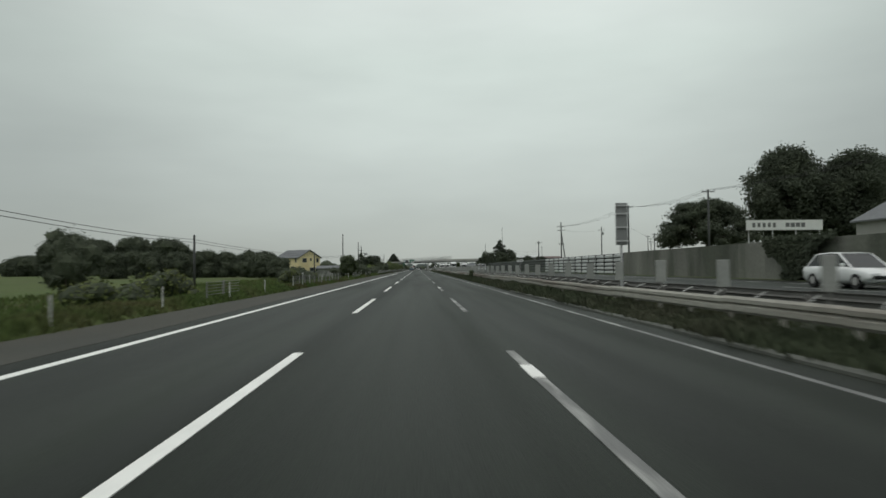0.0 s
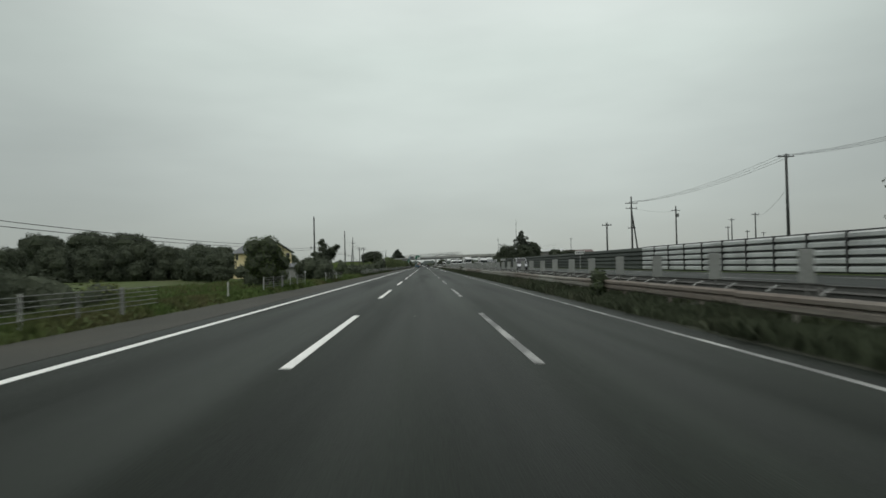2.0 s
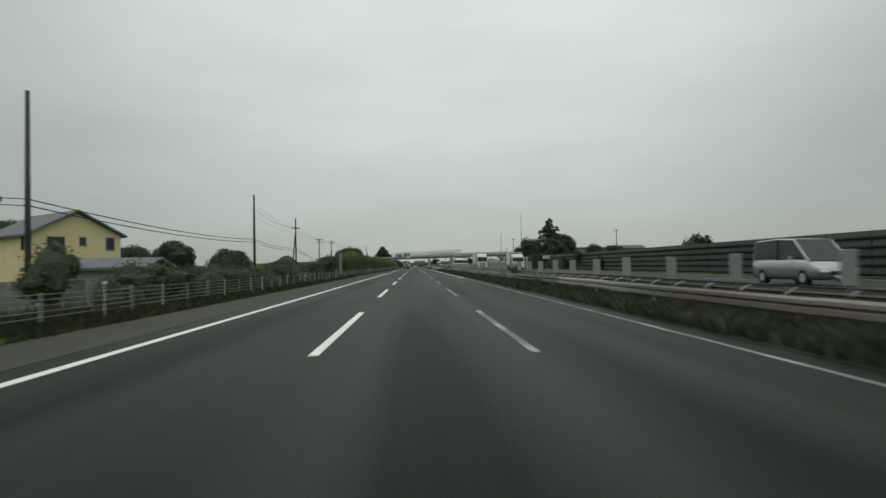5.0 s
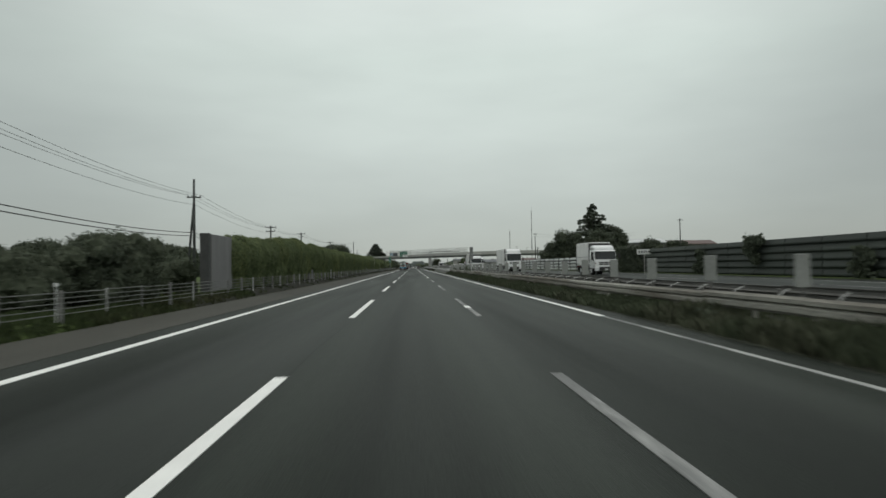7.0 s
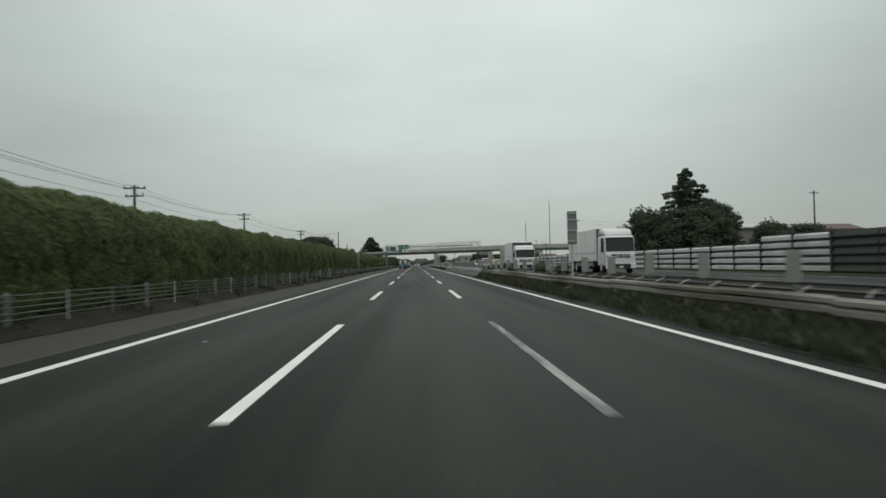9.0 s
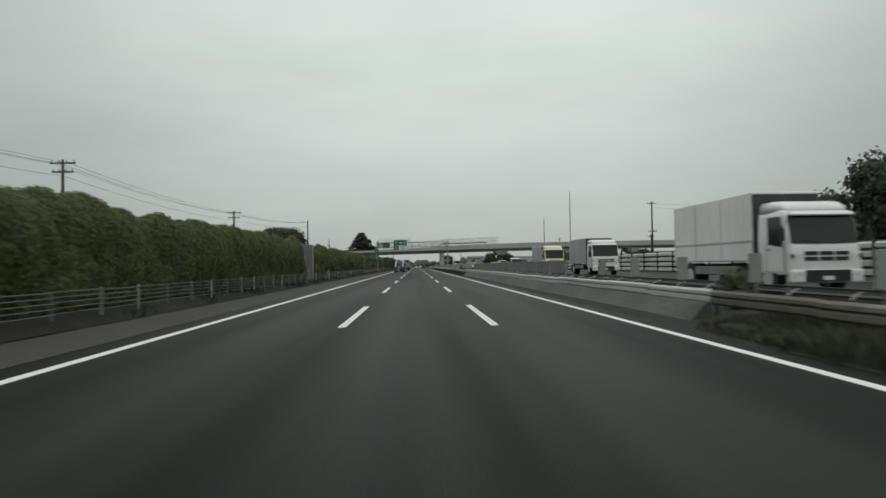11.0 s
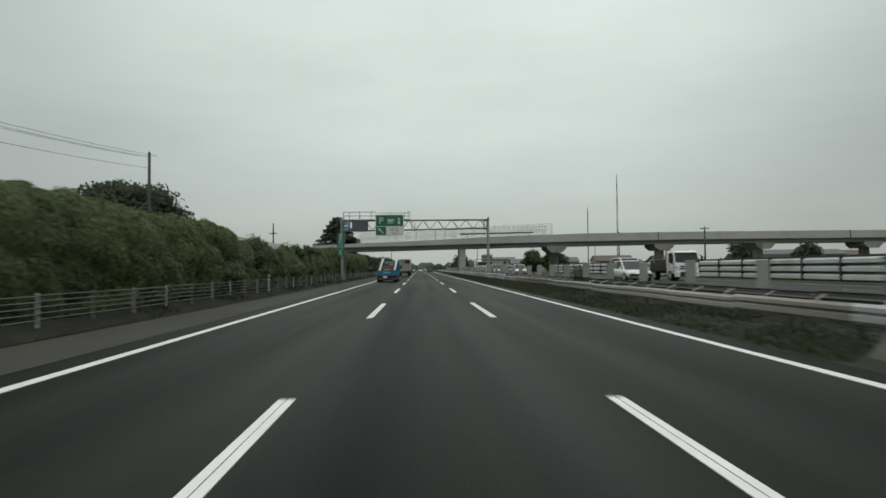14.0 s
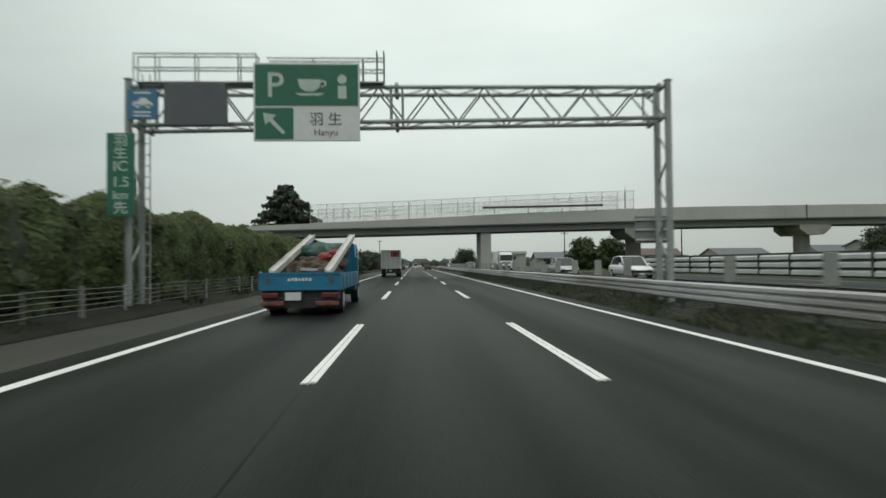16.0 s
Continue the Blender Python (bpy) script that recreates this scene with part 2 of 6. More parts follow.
    "cable": mat("cable_rubber", (0.03, 0.03, 0.03), 0.7, vary=0.1),
    "steelgreen": mat("aged_gantry_paint", (0.30, 0.33, 0.31), 0.55, 0.2, vary=0.2, scale=1, fine=12, second=(0.20, 0.22, 0.21), amount=0.4),
    "signgreen": mat("sign_green", (0.020, 0.130, 0.080), 0.45, vary=0.1, scale=1, fine=8),
    "signblue": mat("sign_blue", (0.045, 0.165, 0.27), 0.45, vary=0.1, scale=1, fine=8),
    "signwhite": mat("sign_white", (0.62, 0.64, 0.62), 0.45, vary=0.08, scale=1, fine=8),
    "signsymbol": mat("aged_sign_symbol", (0.44, 0.53, 0.48), 0.5, vary=0.12, scale=3, fine=20),
    "signgrey": mat("sign_back_grey", (0.20, 0.21, 0.205), 0.6, 0.2, vary=0.15, scale=1, fine=10),
    "signdark": mat("unlit_display_grey", (0.085, 0.092, 0.10), 0.5, vary=0.15, scale=2, fine=30),
    "ink": mat("sign_lettering_dark", (0.12, 0.125, 0.125), 0.6, vary=0.1),
    "blue": mat("blue_truck_paint", (0.016, 0.170, 0.290), 0.45, vary=0.18, scale=1.6, fine=12, coat=0.2, second=(0.02, 0.145, 0.25), amount=0.35),
    "carwhite": mat("white_car_paint", (0.70, 0.72, 0.71), 0.3, vary=0.06, scale=1, fine=6, coat=0.5),
    "boxwhite": mat("white_truck_box", (0.76, 0.77, 0.75), 0.45, vary=0.1, scale=0.6, fine=6, second=(0.66, 0.67, 0.65), amount=0.35, stretch=(1, 1, 0.3)),
    "boxgrey": mat("grey_truck_box", (0.34, 0.35, 0.36), 0.45, vary=0.12, scale=0.6, fine=6, stretch=(1, 1, 0.3)),
    "silver": mat("silver_car_paint", (0.40, 0.41, 0.42), 0.3, 0.5, vary=0.08, scale=1, fine=6, coat=0.5),
    "cream": mat("cream_cab_paint", (0.74, 0.68, 0.47), 0.35, vary=0.08, scale=1, fine=6, coat=0.3),
    "red": mat("faded_red", (0.33, 0.05, 0.045), 0.6, vary=0.25, scale=2, fine=8),
    "lampred": mat("red_lamp_lens", (0.14, 0.018, 0.018), 0.25, vary=0.15, scale=6, fine=30, coat=0.4),
    "lamporange": mat("orange_lamp_lens", (0.20, 0.07, 0.05), 0.3, second=(0.10, 0.04, 0.03), amount=0.6, vary=0.25, scale=6, fine=30, coat=0.4),
    "lampclear": mat("clear_lamp_lens", (0.62, 0.64, 0.64), 0.15, vary=0.1, coat=0.6),
    "rubber": mat("tyre_rubber", (0.018, 0.018, 0.018), 0.85, vary=0.3, scale=6, fine=40),
    "carglass": mat("dark_car_glass", (0.014, 0.018, 0.018), 0.10, vary=0.1, spec=0.5),
    "chassis": mat("black_chassis", (0.022, 0.022, 0.021), 0.7, vary=0.3, scale=4, fine=20),
    "tarp": mat("green_tarpaulin", (0.045, 0.10, 0.08), 0.7, vary=0.3, scale=3, fine=12, bump=0.02),
    "brownload": mat("brown_cargo", (0.10, 0.075, 0.055), 0.85, vary=0.4, scale=3, fine=14),
    "ramp": mat("pale_ramp_steel", (0.55, 0.54, 0.50), 0.5, 0.1, vary=0.12, scale=2, fine=20, second=(0.42, 0.40, 0.36), amount=0.35),
    "yellowwall": mat("yellow_render", (0.72, 0.63, 0.37), 0.9, vary=0.10, scale=0.6, fine=14, second=(0.66, 0.55, 0.30), amount=0.3),
    "slate": mat("grey_roof_slate", (0.13, 0.14, 0.145), 0.8, vary=0.25, scale=1.5, fine=10, stretch=(1, 1, 3)),
    "redroof": mat("brown_red_roof", (0.13, 0.098, 0.09), 0.85, vary=0.25, scale=1.5, fine=10),
    "housewall": mat("pale_house_wall", (0.30, 0.30, 0.285), 0.9, vary=0.12, scale=0.5, fine=10),
    "houseglass": mat("house_window_glass", (0.03, 0.035, 0.04), 0.15, vary=0.2),
    "haze": mat("far_hazy_trees", (0.085, 0.10, 0.092), 0.95, vary=0.25, scale=0.03, fine=0.3, spec=0.1),
}

# ---- tools ----


def box(bm, x0, x1, y0, y1, z0, z1):
    v = [bm.verts.new(p) for p in ((x0, y0, z0), (x1, y0, z0), (x1, y1, z0), (x0, y1, z0), (x0, y0, z1), (x1, y0, z1), (x1, y1, z1), (x0, y1, z1))]
    for f in ((3, 2, 1, 0), (4, 5, 6, 7), (0, 1, 5, 4), (1, 2, 6, 5), (2, 3, 7, 6), (3, 0, 4, 7)):
        bm.faces.new([v[i] for i in f])


def rbox(bm, x0, x1, y0, y1, z0, z1, r=0.03):
    """A box with rounded edges."""
    b2 = bmesh.new()
    box(b2, x0, x1, y0, y1, z0, z1)
    bmesh.ops.bevel(b2, geom=b2.edges[:], offset=r, segments=2, affect="EDGES", profile=0.5)
    me = bpy.data.meshes.new("tmp")
    b2.to_mesh(me)
    b2.free()
    bm.from_mesh(me)
    bpy.data.meshes.remove(me)


def tube(bm, p0, p1, r0, r1=None, n=8):
    p0, p1 = Vector(p0), Vector(p1)
    r1 = r0 if r1 is None else r1
    d = (p1 - p0).normalized()
    a = d.orthogonal().normalized()
    b = d.cross(a)
    rings = []
    for p, r in ((p0, r0), (p1, r1)):
        rings.append([bm.verts.new(p + r * (math.cos(2 * math.pi * i / n) * a + math.sin(2 * math.pi * i / n) * b)) for i in range(n)])
    for i in range(n):
        bm.faces.new((rings[0][i], rings[0][(i + 1) % n], rings[1][(i + 1) % n], rings[1][i]))
    bm.faces.new(rings[0][::-1])
    bm.faces.new(rings[1])


def pipe(bm, pts, r, n=6):
    """One round bar swept along a line of points."""
    pts = [Vector(p) for p in pts]
    d = (pts[-1] - pts[0]).normalized()
    a = d.orthogonal().normalized()
    b = d.cross(a)
    loft(bm, [[p + r * (math.cos(2 * math.pi * i / n) * a + math.sin(2 * math.pi * i / n) * b) for i in range(n)] for p in pts])


def prism(bm, pts, axis, a, b):
    """A polygon, given in the plane across the axis, drawn out from a to b."""
    def at(u, v, w):
        return {"x": (w, u, v), "y": (u, w, v), "z": (u, v, w)}[axis]
    lo = [bm.verts.new(at(u, v, a)) for u, v in pts]
    hi = [bm.verts.new(at(u, v, b)) for u, v in pts]
    n = len(pts)
    for i in range(n):
        bm.faces.new((lo[i], lo[(i + 1) % n], hi[(i + 1) % n], hi[i]))
    bm.faces.new(lo[::-1])
    bm.faces.new(hi)


def loft(bm, rings, caps=True):
    vs = [[bm.verts.new(p) for p in r] for r in rings]
    n = len(vs[0])
    for r0, r1 in zip(vs[:-1], vs[1:]):
        for i in range(n):
            bm.faces.new((r0[i], r0[(i + 1) % n], r1[(i + 1) % n], r1[i]))
    if caps:
        bm.faces.new(vs[0][::-1])
        bm.faces.new(vs[-1])


def finish(bm, name, material, smooth=False):
    bmesh.ops.recalc_face_normals(bm, faces=bm.faces[:])
    me = bpy.data.meshes.new(name)
    bm.to_mesh(me)
    bm.free()
    me.materials.append(M[material])
    if smooth:
        me.shade_smooth()
    return me


def part(name, bm, material, parent, label="", smooth=False):
    ob = new(name, finish(bm, name, material, smooth))
    ob.parent = parent
    return tagged(ob, label)


def share(name, me, parent, at=(0, 0, 0), turn=0.0):
    """One more object on a mesh that alike pieces share."""
    ob = new(name, me)
    ob.parent = parent
    ob.matrix_basis = pose(*at, 0, 0, turn)
    return ob


def thing(name, label, category, at=(0, 0, 0), turn=0.0, group="", kind=""):
    ob = new(name)
    ob.matrix_basis = pose(*at, 0, 0, turn)
    return tagged(ob, label, category, group, kind)


def solid(name, bm, material, label, category="", kind="", smooth=False, group=""):
    return tagged(new(name, finish(bm, name, material, smooth)), label, category, group, kind)


def quads(name, centres, normals, sizes, material, aspect=1.0, rng=None):
    """Many small leaves, each a folded four-cornered blade, in one mesh."""
    rng = rng or np.random.default_rng(1)
    n = len(centres)
    nor = normals / np.maximum(np.linalg.norm(normals, axis=1, keepdims=True), 1e-6)
    ref = rng.normal(size=(n, 3))
    u = np.cross(nor, ref)
    u /= np.maximum(np.linalg.norm(u, axis=1, keepdims=True), 1e-6)
    v = np.cross(nor, u)
    s = sizes[:, None]
    bend = nor * s * 0.25
    p = np.stack([centres - u * s, centres - v * s * aspect * 0.6 + bend, centres + u * s, centres + v * s * aspect * 0.6 + bend], 1).reshape(-1, 3)
    me = bpy.data.meshes.new(name)
    me.vertices.add(4 * n)
    me.vertices.foreach_set("co", p.ravel())
    me.loops.add(4 * n)
    me.loops.foreach_set("vertex_index", np.arange(4 * n, dtype=np.int32))
    me.polygons.add(n)
    me.polygons.foreach_set("loop_start", np.arange(0, 4 * n, 4, dtype=np.int32))
    me.update()
    me.validate()
    me.materials.append(M[material])
    return me


def lump(bm, c, r, squash=1.0, seed=0, rough=0.25, sub=2):
    """An uneven clump of twigs round a centre."""
    geo = bmesh.ops.create_icosphere(bm, subdivisions=sub, radius=1.0)
    for v in geo["verts"]:
        d = v.co.normalized()
        k = r * (1 + rough * noise.noise(d * 2.3 + Vector((seed, seed * 0.7, 0))))
        v.co = Vector(c) + Vector((d.x * k, d.y * k, d.z * k * squash))


def crown(parent, clumps, leaf, size, per, seed=1, core=0.58, material_core="innerdark", name="crown", ragged=1.0):
    """A crown of leaves scattered over and in clumps (x, y, z, r, squash), round twigs coloured dark for inner shade.
    """
    rng = np.random.default_rng(seed)
    bm = bmesh.new()
    cs, ns, ss = [], [], []
    for i, (x, y, z, r, q) in enumerate(clumps):
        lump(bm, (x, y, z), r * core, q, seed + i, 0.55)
        n = max(20, int(per * r * r))
        d = rng.normal(size=(n, 3))
        d /= np.linalg.norm(d, axis=1, keepdims=True)
        k = r * (1 - 0.38 * ragged + 0.52 * ragged * rng.random((n, 1)) ** 0.9)
        wob = np.array([[noise.noise(Vector(a * 2.6) + Vector((seed + i, 0, 0)))] for a in d])
        k = k * (1 + 0.42 * ragged * wob)
        cs.append(np.array([x, y, z]) + d * k * np.array([1, 1, q]))
        ns.append(d + 0.7 * rng.normal(size=(n, 3)) + np.array([0, 0, 0.3]))
        ss.append(size * (0.6 + 0.8 * rng.random(n)))
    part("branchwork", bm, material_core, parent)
    ob = new(name, quads(name, np.concatenate(cs), np.concatenate(ns), np.concatenate(ss), leaf, rng=rng))
    ob.parent = parent
    return ob


def trunk(parent, h, r, limbs=(), lean=(0, 0)):
    bm = bmesh.new()
    tube(bm, (0, 0, -0.2), (lean[0] * 0.5, lean[1] * 0.5, h * 0.5), r, r * 0.75, 8)
    tube(bm, (lean[0] * 0.5, lean[1] * 0.5, h * 0.5), (lean[0], lean[1], h), r * 0.75, r * 0.4, 8)
    for x, y, z in limbs:
        tube(bm, (lean[0] * 0.6, lean[1] * 0.6, h * 0.6), (x, y, z), r * 0.4, r * 0.12, 6)
    return part("trunk", bm, "bark", parent)

# ---- ground and road ----
ground_xs = [(-2500, -1.0), (-300, -0.8), (-60, -0.7), (-18, -0.55), (-13, -0.25), (-11, 0.12), (-9.4, 0.28), (-8.3, 0.31), (-7.95, 0.18), (-7.75, 0.03), (-7.6, -0.06), (5.7, -0.03), (6.0, 0.03), (6.6, 0.16), (7.5, 0.24), (8.6, 0.30), (9.0, 0.34), (23.5, 0.34), (24.4, 0.42), (28, 0.3), (60, 0.0), (300, -0.6), (2500, -1.0)]
bm = bmesh.new()
ys = [-400, -40] + [10 * i for i in range(0, 61)] + [900, 1600, 4000]
grid = [[bm.verts.new((x, y, z + (0.06 * noise.noise(Vector((x * 0.3, y * 0.15, 0))) if (-60 < x < -8.0 or 6.2 < x < 8.8) else 0))) for x, z in ground_xs] for y in ys]
for a, b in zip(grid[:-1], grid[1:]):
    for i in range(len(ground_xs) - 1):
        bm.faces.new((a[i], a[i + 1], b[i + 1], b[i]))
ground = solid("ground", bm, "turf", "green grass field and verge running to the horizon", "grass", "structure", smooth=True)

bm = bmesh.new()
box(bm, -6.6, 5.72, -200, 256, -0.3, 0.0)
road = solid("road", bm, "asphalt", "dark grey worn asphalt motorway carriageway with three lanes", "road", "structure")
bm = bmesh.new()
box(bm, -6.6, 5.72, 256, 2600, -0.3, 0.0)
part("newer_surface", bm, "newasphalt", road, "newer darker asphalt surface")
bm = bmesh.new()
prism(bm, [(-6.15, 0.006), (-6.6, 0.02), (-7.3, 0.075), (-7.74, 0.10), (-7.80, 0.06), (-7.9, -0.3), (-6.15, -0.3)], "y", -200, 2600)
part("hard_shoulder", bm, "shoulder", road, "brownish dusty asphalt hard shoulder")
bm = bmesh.new()
rng = np.random.default_rng(5)
x = -1.15
for i in range(160):
    y0, y1 = 60 + i * 2.6, 62.6 + i * 2.6
    x2 = -1.75 + 0.22 * noise.noise(Vector((0, y1 * 0.06, 0))) + 0.07 * noise.noise(Vector((3, y1 * 0.31, 0)))
    if y0 > 386 or (y0 < 230 and noise.noise(Vector((7, y0 * 0.03, 0))) > 0.02):
        v = [bm.verts.new(p) for p in ((x - 0.012, y0, 0.003), (x + 0.010, y0, 0.003), (x2 + 0.010, y1, 0.003), (x2 - 0.012, y1, 0.003))]
        bm.faces.new(v)
    x = x2
part("tar_seam", bm, "seam", road, "dark tarred seam in the asphalt")
for x, y in ((-0.08, 69.3), (-4.09, 246.9)):
    bm = bmesh.new()
    prism(bm, [(x - 0.05, y - 0.03), (x + 0.01, y - 0.07), (x + 0.06, y - 0.01), (x + 0.04, y + 0.07), (x - 0.03, y + 0.05)], "z", -0.02, 0.004)
    part("pale_patch", bm, "worn", road, "small pale mark on the asphalt")
for nm, xc, w, mt in (("edge_line", -5.40, 0.20, "paint"),):
    bm = bmesh.new()
    box(bm, xc - w / 2, xc + w / 2, -200, 2600, -0.05, 0.008)
    part(nm, bm, mt, road, "solid white edge line")
bm = bmesh.new()
box(bm, 5.01, 5.13, -200, 199, -0.05, 0.008)
part("edge_line", bm, "worn", road, "worn greyish edge line")
bm = bmesh.new()
box(bm, 4.98, 5.16, 199, 2600, -0.05, 0.008)
part("edge_line", bm, "paint", road, "solid white edge line")


def strip(x0, x1, y0, y1):
    b = bmesh.new()
    box(b, x0, x1, y0, y1, -0.04, 0.009)
    return b


dash_l = finish(strip(-0.085, 0.085, 0, 9.9), "lane_dash", "paint")
dash_r = finish(strip(-0.075, 0.075, 0, 9.9), "lane_dash", "worn")
b = strip(-0.092, -0.004, 0, 8.0)
box(b, 0.004, 0.092, 0.05, 8.0, -0.04, 0.009)
box(b, -0.014, 0.014, 0.0, 8.0, -0.04, 0.0065)
dash_s = finish(b, "lane_dash", "paint")
dash_o = finish(strip(-0.075, 0.075, 0, 8.0), "lane_dash", "worn")
b = strip(-0.0038, 0.0038, 0, 8.0)
groove = finish(b, "dash_groove", "worn")
for k in range(-3, 60):
    late = k >= 13
    share("lane_dash", dash_s if late else dash_l, road, (-1.8, 20 * k + (1.0 if late else 0.0), 0))
    if late:
        for gx in (-1.8, 1.8):
            share("dash_groove", groove, road, (gx, 20 * k + 1.0, 0.003))
    share("lane_dash", dash_s if late else dash_r, road, (1.8, 20 * k - 0.14 + (1.0 if late else 0.0), 0))
patch = finish(strip(-0.09, 0.09, 0, 1.1), "lane_dash_patch", "paint")
for y, x in ((7.0, 1.8), (45.5, 1.8), (203.5, 1.8)):
    o = share("lane_dash_patch", patch, road, (x, y, 0.003))

# opposite carriageway
bm = bmesh.new()
box(bm, 8.9, 23.6, -200, 2600, 0.0, 0.40)
oroad = solid("opposite_road", bm, "asphalt", "dark grey asphalt of the opposite motorway carriageway", "road", "structure")
for xc in (9.6, 20.6):
    bm = bmesh.new()
    box(bm, xc - 0.1, xc + 0.1, -200, 2600, 0.3, 0.408)
    part("edge_line", bm, "worn", oroad)
for k in range(-2, 50):
    for xc in (13.2, 16.9):
        share("lane_dash", dash_o, oroad, (xc, 20 * k, 0.40))

# ---- median guard rail ----
wprof = [(0.0, 0.33), (0.05, 0.28), (0.05, 0.22), (-0.02, 0.18), (0.05, 0.14), (0.05, 0.06), (0.0, 0.0), (0.012, 0.0), (0.065, 0.055), (0.065, 0.145), (0.0, 0.18), (0.065, 0.215), (0.065, 0.285), (0.012, 0.335)]


def rail_thing(name, label, x, face, z, y0, y1, step, mt, post_mt=""):
    t = thing(name, label, "guard rail", (x, 0, 0), kind="structure")
    b = bmesh.new()
    prism(b, [(-face * u if face > 0 else u, v + z - 0.33) for u, v in wprof], "y", 0, 4.02)
    beam = finish(b, "beam", mt)
    b = bmesh.new()
    tube(b, (face * 0.10, 0, 0.05), (face * 0.10, 0, z - 0.07), 0.057, n=8)
    tube(b, (face * 0.10, 0, z - 0.07), (face * 0.10, 0, z - 0.05), 0.057, 0.03, n=8)
    post = finish(b, "post", post_mt or mt)
    y = y0
    while y < y1:
        share("beam", beam, t, (0.008 * math.sin(y * 1.3), y, 0.016 * math.sin(y * 0.21) + 0.010 * math.sin(y * 0.83)))
        share("post", post, t, (0, y, 0))
        if step == 2:
            share("post", post, t, (0, y + 2, 0))
        y += 4
    return t


near_rail = rail_thing("guard_rail", "weathered steel guard rail beside the grassy median", 6.62, 1, 0.78, -12, 160, 2, "railsteel")
rusty_rail = rail_thing("guard_rail_rusty", "rust-stained dull steel guard rail beside the grassy median", 6.62, 1, 0.78, 160, 300, 2, "rustyrail")
late_rail = rail_thing("guard_rail_new", "clean galvanised steel guard rail beside the median", 6.62, 1, 0.80, 300, 372, 2, "galv", "pole")
old_rail = rail_thing("guard_rail_worn", "weathered steel guard rail beside the dark grassy median", 6.62, 1, 0.79, 372, 416, 2, "railsteel", "pole")
tall_rail = thing("guard_rail_tall", "bright galvanised three-wave steel guard rail beside the median", "guard rail", (6.62, 0, 0), kind="structure")
b = bmesh.new()
wave = [(0.0, 0.46), (-0.055, 0.42), (-0.055, 0.355), (0.015, 0.31), (-0.055, 0.265), (-0.055, 0.20), (0.015, 0.155), (-0.055, 0.11), (-0.055, 0.045), (0.0, 0.0)]
prism(b, [(u, v + 0.46) for u, v in wave] + [(u + 0.012, v + 0.46) for u, v in wave[::-1]], "y", 0, 4.02)
tall_me = finish(b, "beam", "galv")
b = bmesh.new()
tube(b, (0.10, 0, 0.05), (0.10, 0, 0.86), 0.06, n=8)
tpost_me = finish(b, "post", "pole")
b = bmesh.new()
rbox(b, -0.07, 0.06, -0.5, 0.06, 0.44, 0.93, 0.02)
share("end_cap", finish(b, "end_cap", "galv"), tall_rail, (0, 416.4, 0))
for k in range(47):
    share("beam", tall_me, tall_rail, (0, 416.4 + 4 * k, 0.006 * math.sin(k * 1.7)))
    share("post", tpost_me, tall_rail, (0, 416.4 + 4 * k, 0))
    share("post", tpost_me, tall_rail, (0, 418.4 + 4 * k, 0))
far_rail = rail_thing("guard_rail_opposite", "weathered steel guard rail along the far edge of the median", 8.45, -1, 0.85, -12, 604, 4, "farrail")
b = bmesh.new()
pipe(b, [(1.0, -0.28, 0.70), (1.28, 0.0, 0.775), (1.5, 0.18, 0.815)], 0.017)
strut = finish(b, "strut", "strutpaint")
for i in range(-4, 290):
    share("strut", strut, near_rail if i < 80 else rusty_rail if i < 150 else late_rail if i < 186 else old_rail if i < 208 else tall_rail, (0, 2.0 * i + 1.0, 0))

# pale boards against glare on the median
b = bmesh.new()
rbox(b, -0.15, 0.15, -0.03, 0.03, 0.92, 1.58, 0.012)
board_me = finish(b, "board", "greypaint")
b = bmesh.new()
box(b, -0.025, 0.025, -0.02, 0.02, 0.1, 0.95)
stake_me = finish(b, "stake", "farrail")
board_ys = [50.8 + 4.083 * i for i in range(-11, 65)] + [376.6 + 4.06 * i for i in range(0, 45)]
for i, y in enumerate(board_ys):
    g = thing("glare_board", "pale grey upright anti-glare board on the motorway median", "glare board", (7.55 + 0.02 * math.sin(i * 3.1), y, 0.02 * math.sin(i * 2.3)), 5 * math.sin(i * 1.7), "anti-glare boards on the median")
    share("board", board_me, g)
    share("stake", stake_me, g)

# low wire netting screen between the carriageways
screen = thing("netting_screen", "low grey wire netting screen on steel posts along the median", "fence", (7.6, 0, 0), kind="structure")
b = bmesh.new()
for k in range(90):
    tube(b, (0, 0.046 * k + 0.02, 0.90), (0, 0.046 * k + 0.02, 1.54), 0.0065, n=3)
for k in range(14):
    tube(b, (0, 0, 0.92 + 0.047 * k), (0, 4.15, 0.92 + 0.047 * k), 0.0065, n=3)
net_me = finish(b, "netting", "netwire")
b = bmesh.new()
tube(b, (0, 0, 1.55), (0, 4.15, 1.55), 0.022, n=6)
netbar_me = finish(b, "top_bar", "netwire")
b = bmesh.new()
tube(b, (0, 0, 0.1), (0, 0, 1.58), 0.035, n=8)
netpost_me = finish(b, "post", "greypaint")
for k in range(13):
    y = 318.8 + 4.15 * k
    share("netting", net_me, screen, (0, y, 0))
    share("top_bar", netbar_me, screen, (0, y, 0))
    share("post", netpost_me, screen, (0, y, 0))

# low concrete kerb wall under the rail
bm = bmesh.new()
prism(bm, [(6.0, -0.1), (6.01, 0.04), (6.12, 0.10), (6.42, 0.45), (6.46, 0.49), (6.58, 0.50), (6.60, -0.1)], "y", 300, 371)
solid("median_kerb_wall", bm, "kerbstain", "sloped stained concrete kerb wall below the guard rail", "kerb", "structure")
bm = bmesh.new()
